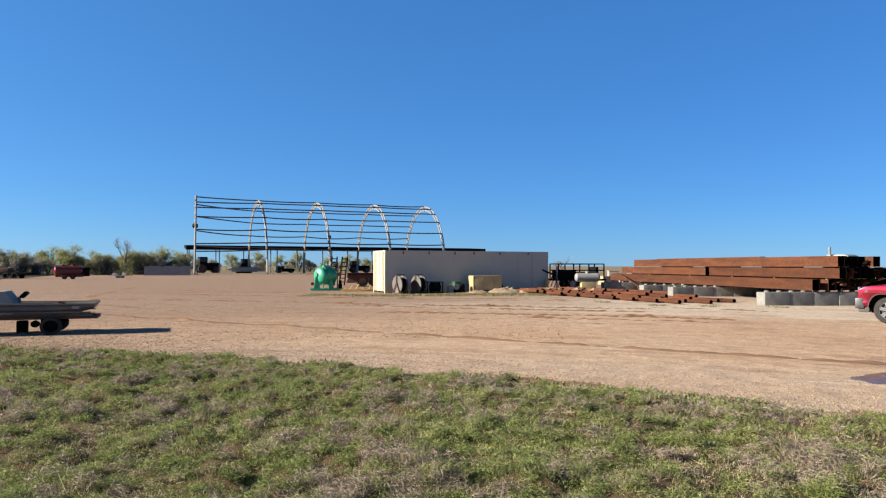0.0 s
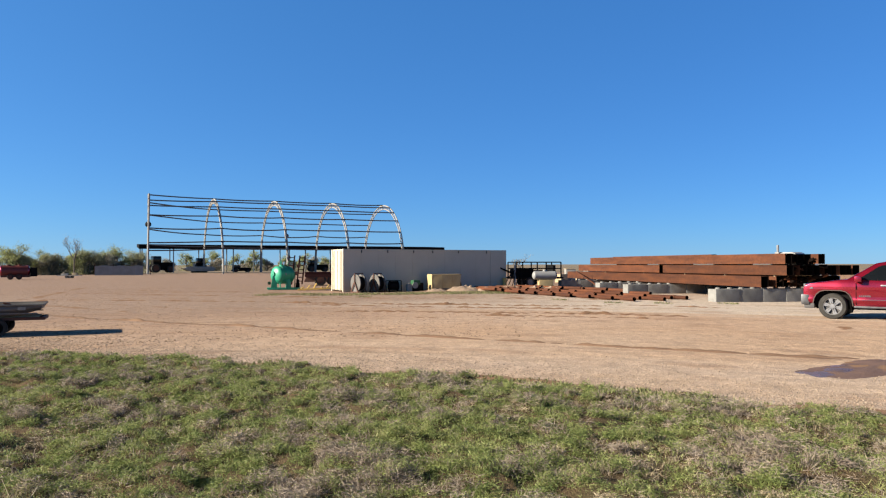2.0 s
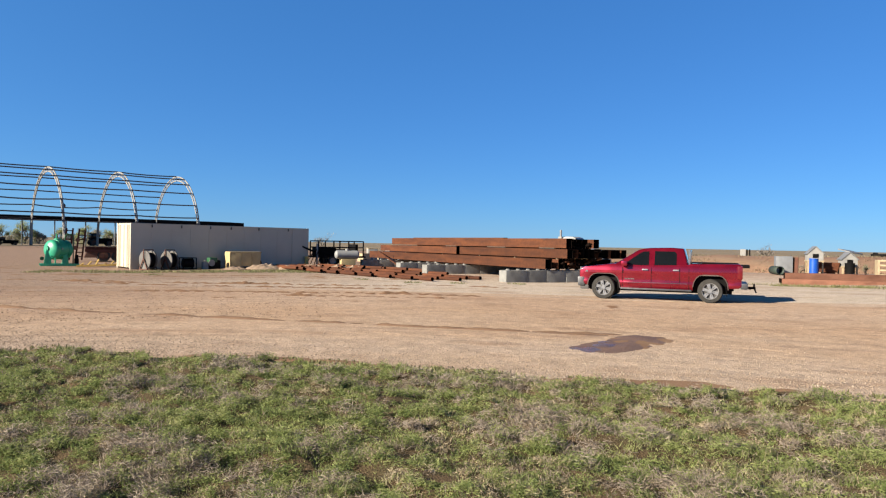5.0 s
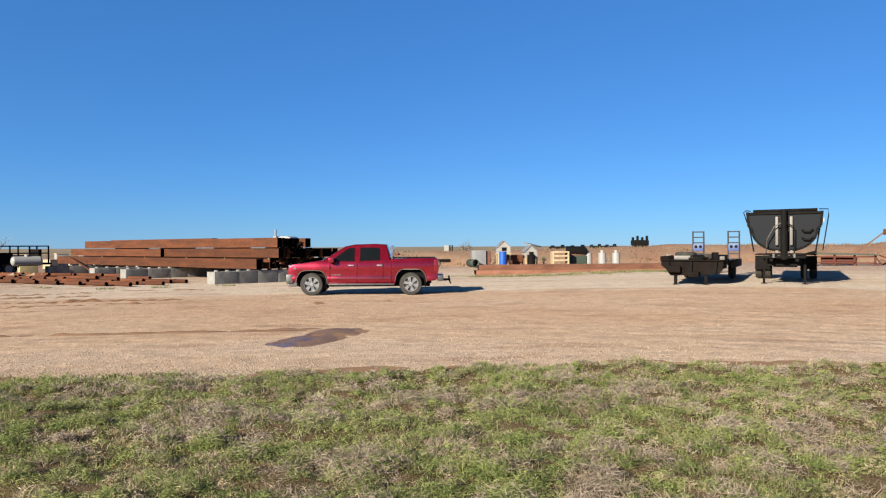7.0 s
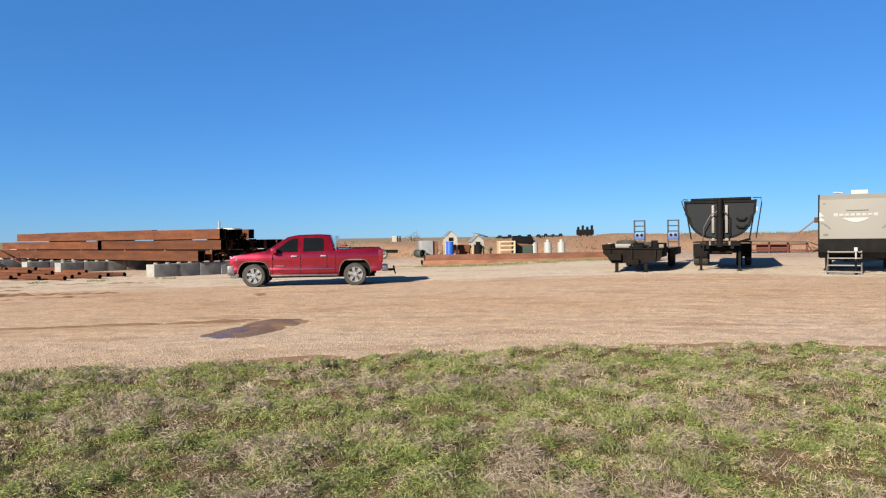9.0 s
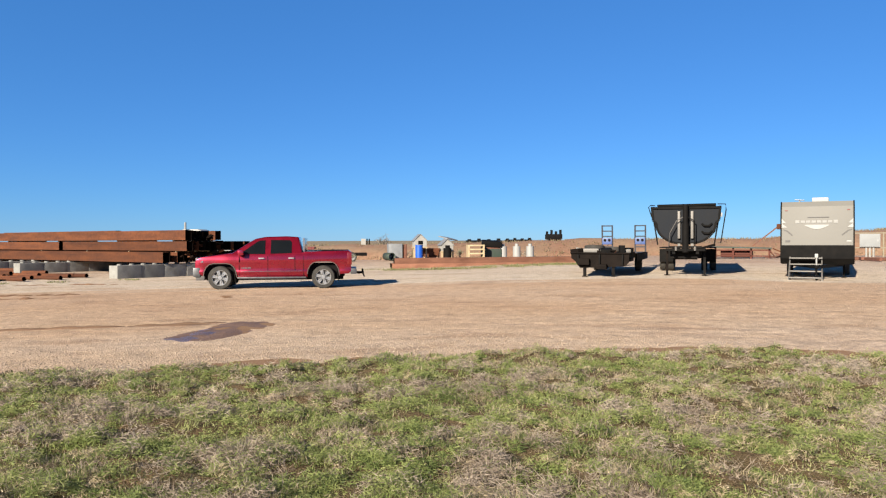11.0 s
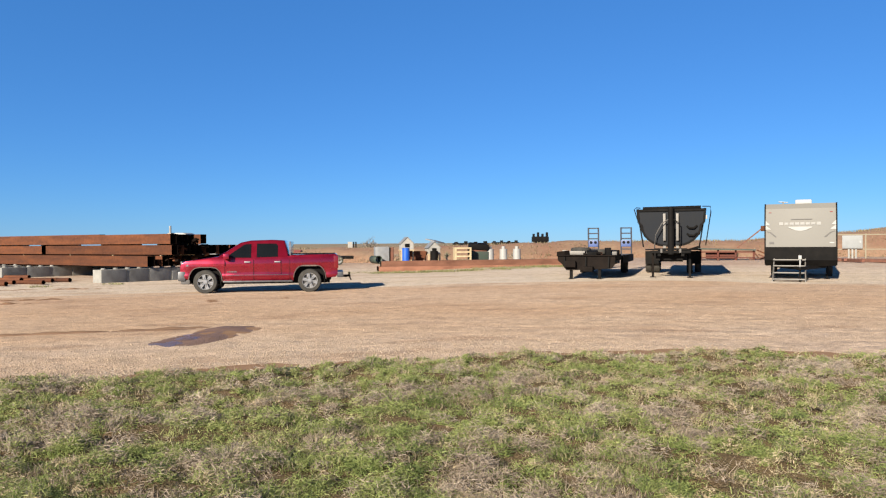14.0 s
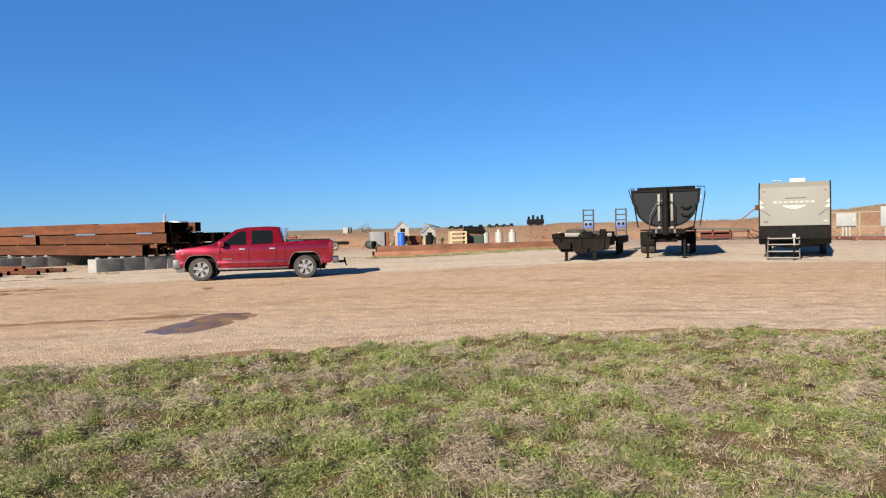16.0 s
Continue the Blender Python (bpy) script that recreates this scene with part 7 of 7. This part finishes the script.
for x in (-1.7, -0.6, 0.5, 1.6):
    part("post", bar(B(), (x, 0, 0), (x, 0, 1.05), 0.12, 0.12), DULLRED, t)
part("tray", box(B(), 3.9, 1.3, 0.12, pose(-0.2, 0.4, 1.05, 0, 2), 0.02), CULVERT, t, "dull greenish tray")
part("boom", bar(B(), (0.6, 0.3, 1.2), (2.1, 0.3, 3.0), 0.1, 0.1), DARK_RUST, t)
part("boom_head", box(B(), 0.45, 0.4, 0.5, pose(2.25, 0.3, 3.0), 0.05), RUST, t)
part("tank", rod(B(), (-1.4, 0.6, 0.45), (0.6, 0.6, 0.45), 0.35, 14), DULLRED, t)
t = thing("scrap_pile", "tangle of rusty scrap steel beside the rack", "scrap", on(50.0, 15.0, -60))
for k in range(9):
    part("scrap_bar", bar(B(), (r2.uniform(-1.2, 1.0), r2.uniform(-0.5, 0.5), 0.05), (r2.uniform(-1.0, 1.2), r2.uniform(-0.5, 0.5), r2.uniform(0.25, 0.7)), 0.07, 0.07), DARK_RUST if k % 3 else RUST, t)


def switchgear():
    t = thing("electrical_rack", "grey electrical cabinets on a pale pipe rack", "electrical rack", on(50.1, 9.6, -78) @ Matrix.Scale(0.94, 4))
    for x in (-1.6, 0.5, 2.6, 4.6):
        part("post", bar(B(), (x, 0, 0), (x, 0, 1.75), 0.075, 0.075), PIPERACK, t)
    for z in (0.75, 1.7):
        part("crossbar", bar(B(), (-1.6, 0, z), (4.6, 0, z), 0.06, 0.06), PIPERACK, t)
    for x, z, w, hh in ((-0.25, 1.22, 1.15, 0.85), (2.05, 1.38, 0.8, 1.3), (3.8, 1.3, 0.8, 1.0)):
        c = part("cabinet", box(B(), w, 0.3, hh, pose(x, -0.2, z), 0.02), CABINET, t, "pale grey cabinet")
        part("door", box(B(), w * 0.9, 0.02, hh * 0.9, pose(x, -0.36, z), 0.008), CABINET, c)
        part("latch", box(B(), 0.05, 0.03, 0.12, pose(x + w * 0.38, -0.38, z)), GREY, c)
    for x in (-0.45, -0.25, -0.05, 1.95, 2.15):
        part("conduit", rod(B(), (x, -0.2, 0), (x, -0.2, 0.8), 0.06, 8), OFFWHITE, t)


switchgear()
for k in range(12):
    t = solo("timber", bar(B(), (-0.9, 0, 0.09), (0.9, 0.1, 0.09), 0.16, 0.16), DARK_RUST, on(48.5 + r2.uniform(-0.6, 0.6), 9.5 - 0.45 * k + 2.0, 20 + 60 * r2.random()), "dark old timber lying by the electrical rack", "timber", "old timbers")


def semi():
    """The white truck, facing along its local x."""
    t = thing("semi_truck", "white day-cab truck tractor behind the beam stack", "truck", pose(30.3, 53.3, gz(30.3, 53.3), 0, 0, -48))
    part("bonnet", prism(B(), [(0.55, 0.62), (0.55, 1.62), (0.75, 1.66), (2.25, 1.42), (2.45, 1.30), (2.5, 0.62)], -0.95, 0.95, 0.09), WHITE, t)
    part("cab", prism(B(), [(-0.95, 0.7), (-0.95, 2.45), (-0.7, 2.55), (-0.1, 2.55), (0.15, 2.45), (0.62, 1.62), (0.62, 0.7)], -1.05, 1.05, 0.08), WHITE, t)
    for s in (1, -1):
        bm = B()
        prism(bm, [(-0.6, 1.7), (-0.6, 2.25), (-0.12, 2.3), (0.22, 1.7)], s * 1.05 - 0.012, s * 1.05 + 0.012)
        part("side_window", bm, GLASS, t)
        part("mirror", box(B(), 0.1, 0.16, 0.5, pose(0.35, s * 1.28, 1.95), 0.03), BLACK, t)
        part("door_handle", box(B(), 0.14, 0.03, 0.06, pose(-0.65, s * 1.06, 1.45)), BLACK, t)
        wheel(t, 1.35, s * 0.95, 0.5, 0.5, 0.3, OFFWHITE, s, 0)
        for x in (-3.3, -4.55):
            wheel(t, x, s * 0.85, 0.5, 0.5, 0.5, OFFWHITE, s, 0)
        part("step", box(B(), 1.1, 0.4, 0.5, pose(-0.35, s * 0.9, 0.5), 0.05), BLACK, t)
        part("fender", prism(B(), [(0.68, 0.75)] + arc(1.35, 0.5, 0.68, 158, 22, 10) + [(2.02, 0.75)], s * 0.97 - 0.03, s * 0.97 + 0.03), WHITE, t)
    bm = B()
    bar(bm, (0.60, 0, 1.70), (0.20, 0, 2.42), 1.8, 0.03)
    part("windscreen", bm, GLASS, t)
    part("bumper", box(B(), 0.3, 2.1, 0.4, pose(2.5, 0, 0.52), 0.08), WHITE, t)
    part("grille", box(B(), 0.08, 1.1, 0.6, pose(2.5, 0, 1.0), 0.02), BLACK, t)
    part("frame", box(B(), 6.2, 0.9, 0.25, pose(-2.6, 0, 0.65)), BLACK, t)
    part("exhaust_stack", rod(B(), (-1.2, -0.8, 0.8), (-1.2, -0.8, 3.1), 0.09, 10), GREY, t)
    part("cab_guard", box(B(), 0.3, 1.8, 1.6, pose(-1.25, 0, 1.75), 0.05), OFFWHITE, t)
    part("work_box", box(B(), 0.9, 1.4, 0.35, pose(-2.2, 0, 0.95), 0.04), BLACK, t)


semi()

t = thing("red_bin", "faded red steel bin far beyond the trucks", "bin", on(39.5, 52.0, -42) @ Matrix.Scale(0.7, 4))
part("bin", box(B(), 2.2, 1.4, 1.3, pose(0, 0, 0.75), 0.03), MAROON, t)
part("rim", box(B(), 2.3, 1.5, 0.1, pose(0, 0, 1.42)), MAROON, t)
part("skid", box(B(), 2.0, 0.9, 0.12, pose(0, 0, 0.06)), DARK_RUST, t)
t = thing("dark_trailer", "low dark utility trailer parked by the trees", "trailer", on(-51.5, 86.0, 6))
part("deck", box(B(), 5.2, 1.8, 0.3, pose(0, 0, 0.6), 0.03), BLACK, t)
part("load", box(B(), 1.4, 1.2, 0.5, pose(-1.0, 0, 1.0), 0.08), DARK_RUST, t)
part("rack", box(B(), 0.2, 1.6, 0.9, pose(2.4, 0, 1.1), 0.03), BLACK, t)
for sx in (-0.5, 0.5):
    for s in (1, -1):
        wheel(t, sx, s * 0.9, 0.36, 0.36, 0.22, BLACK, s, 0)
t = thing("yellow_post", "short yellow bollard at the container corner", "bollard", CON @ pose(11.7, -0.35, 0))
part("post", rod(B(), (0, 0, 0), (0, 0, 0.75), 0.14, 12), YELLOW, t)
part("cap", rod(B(), (0, 0, 0.75), (0, 0, 0.8), 0.15, 12), YELLOW, t)
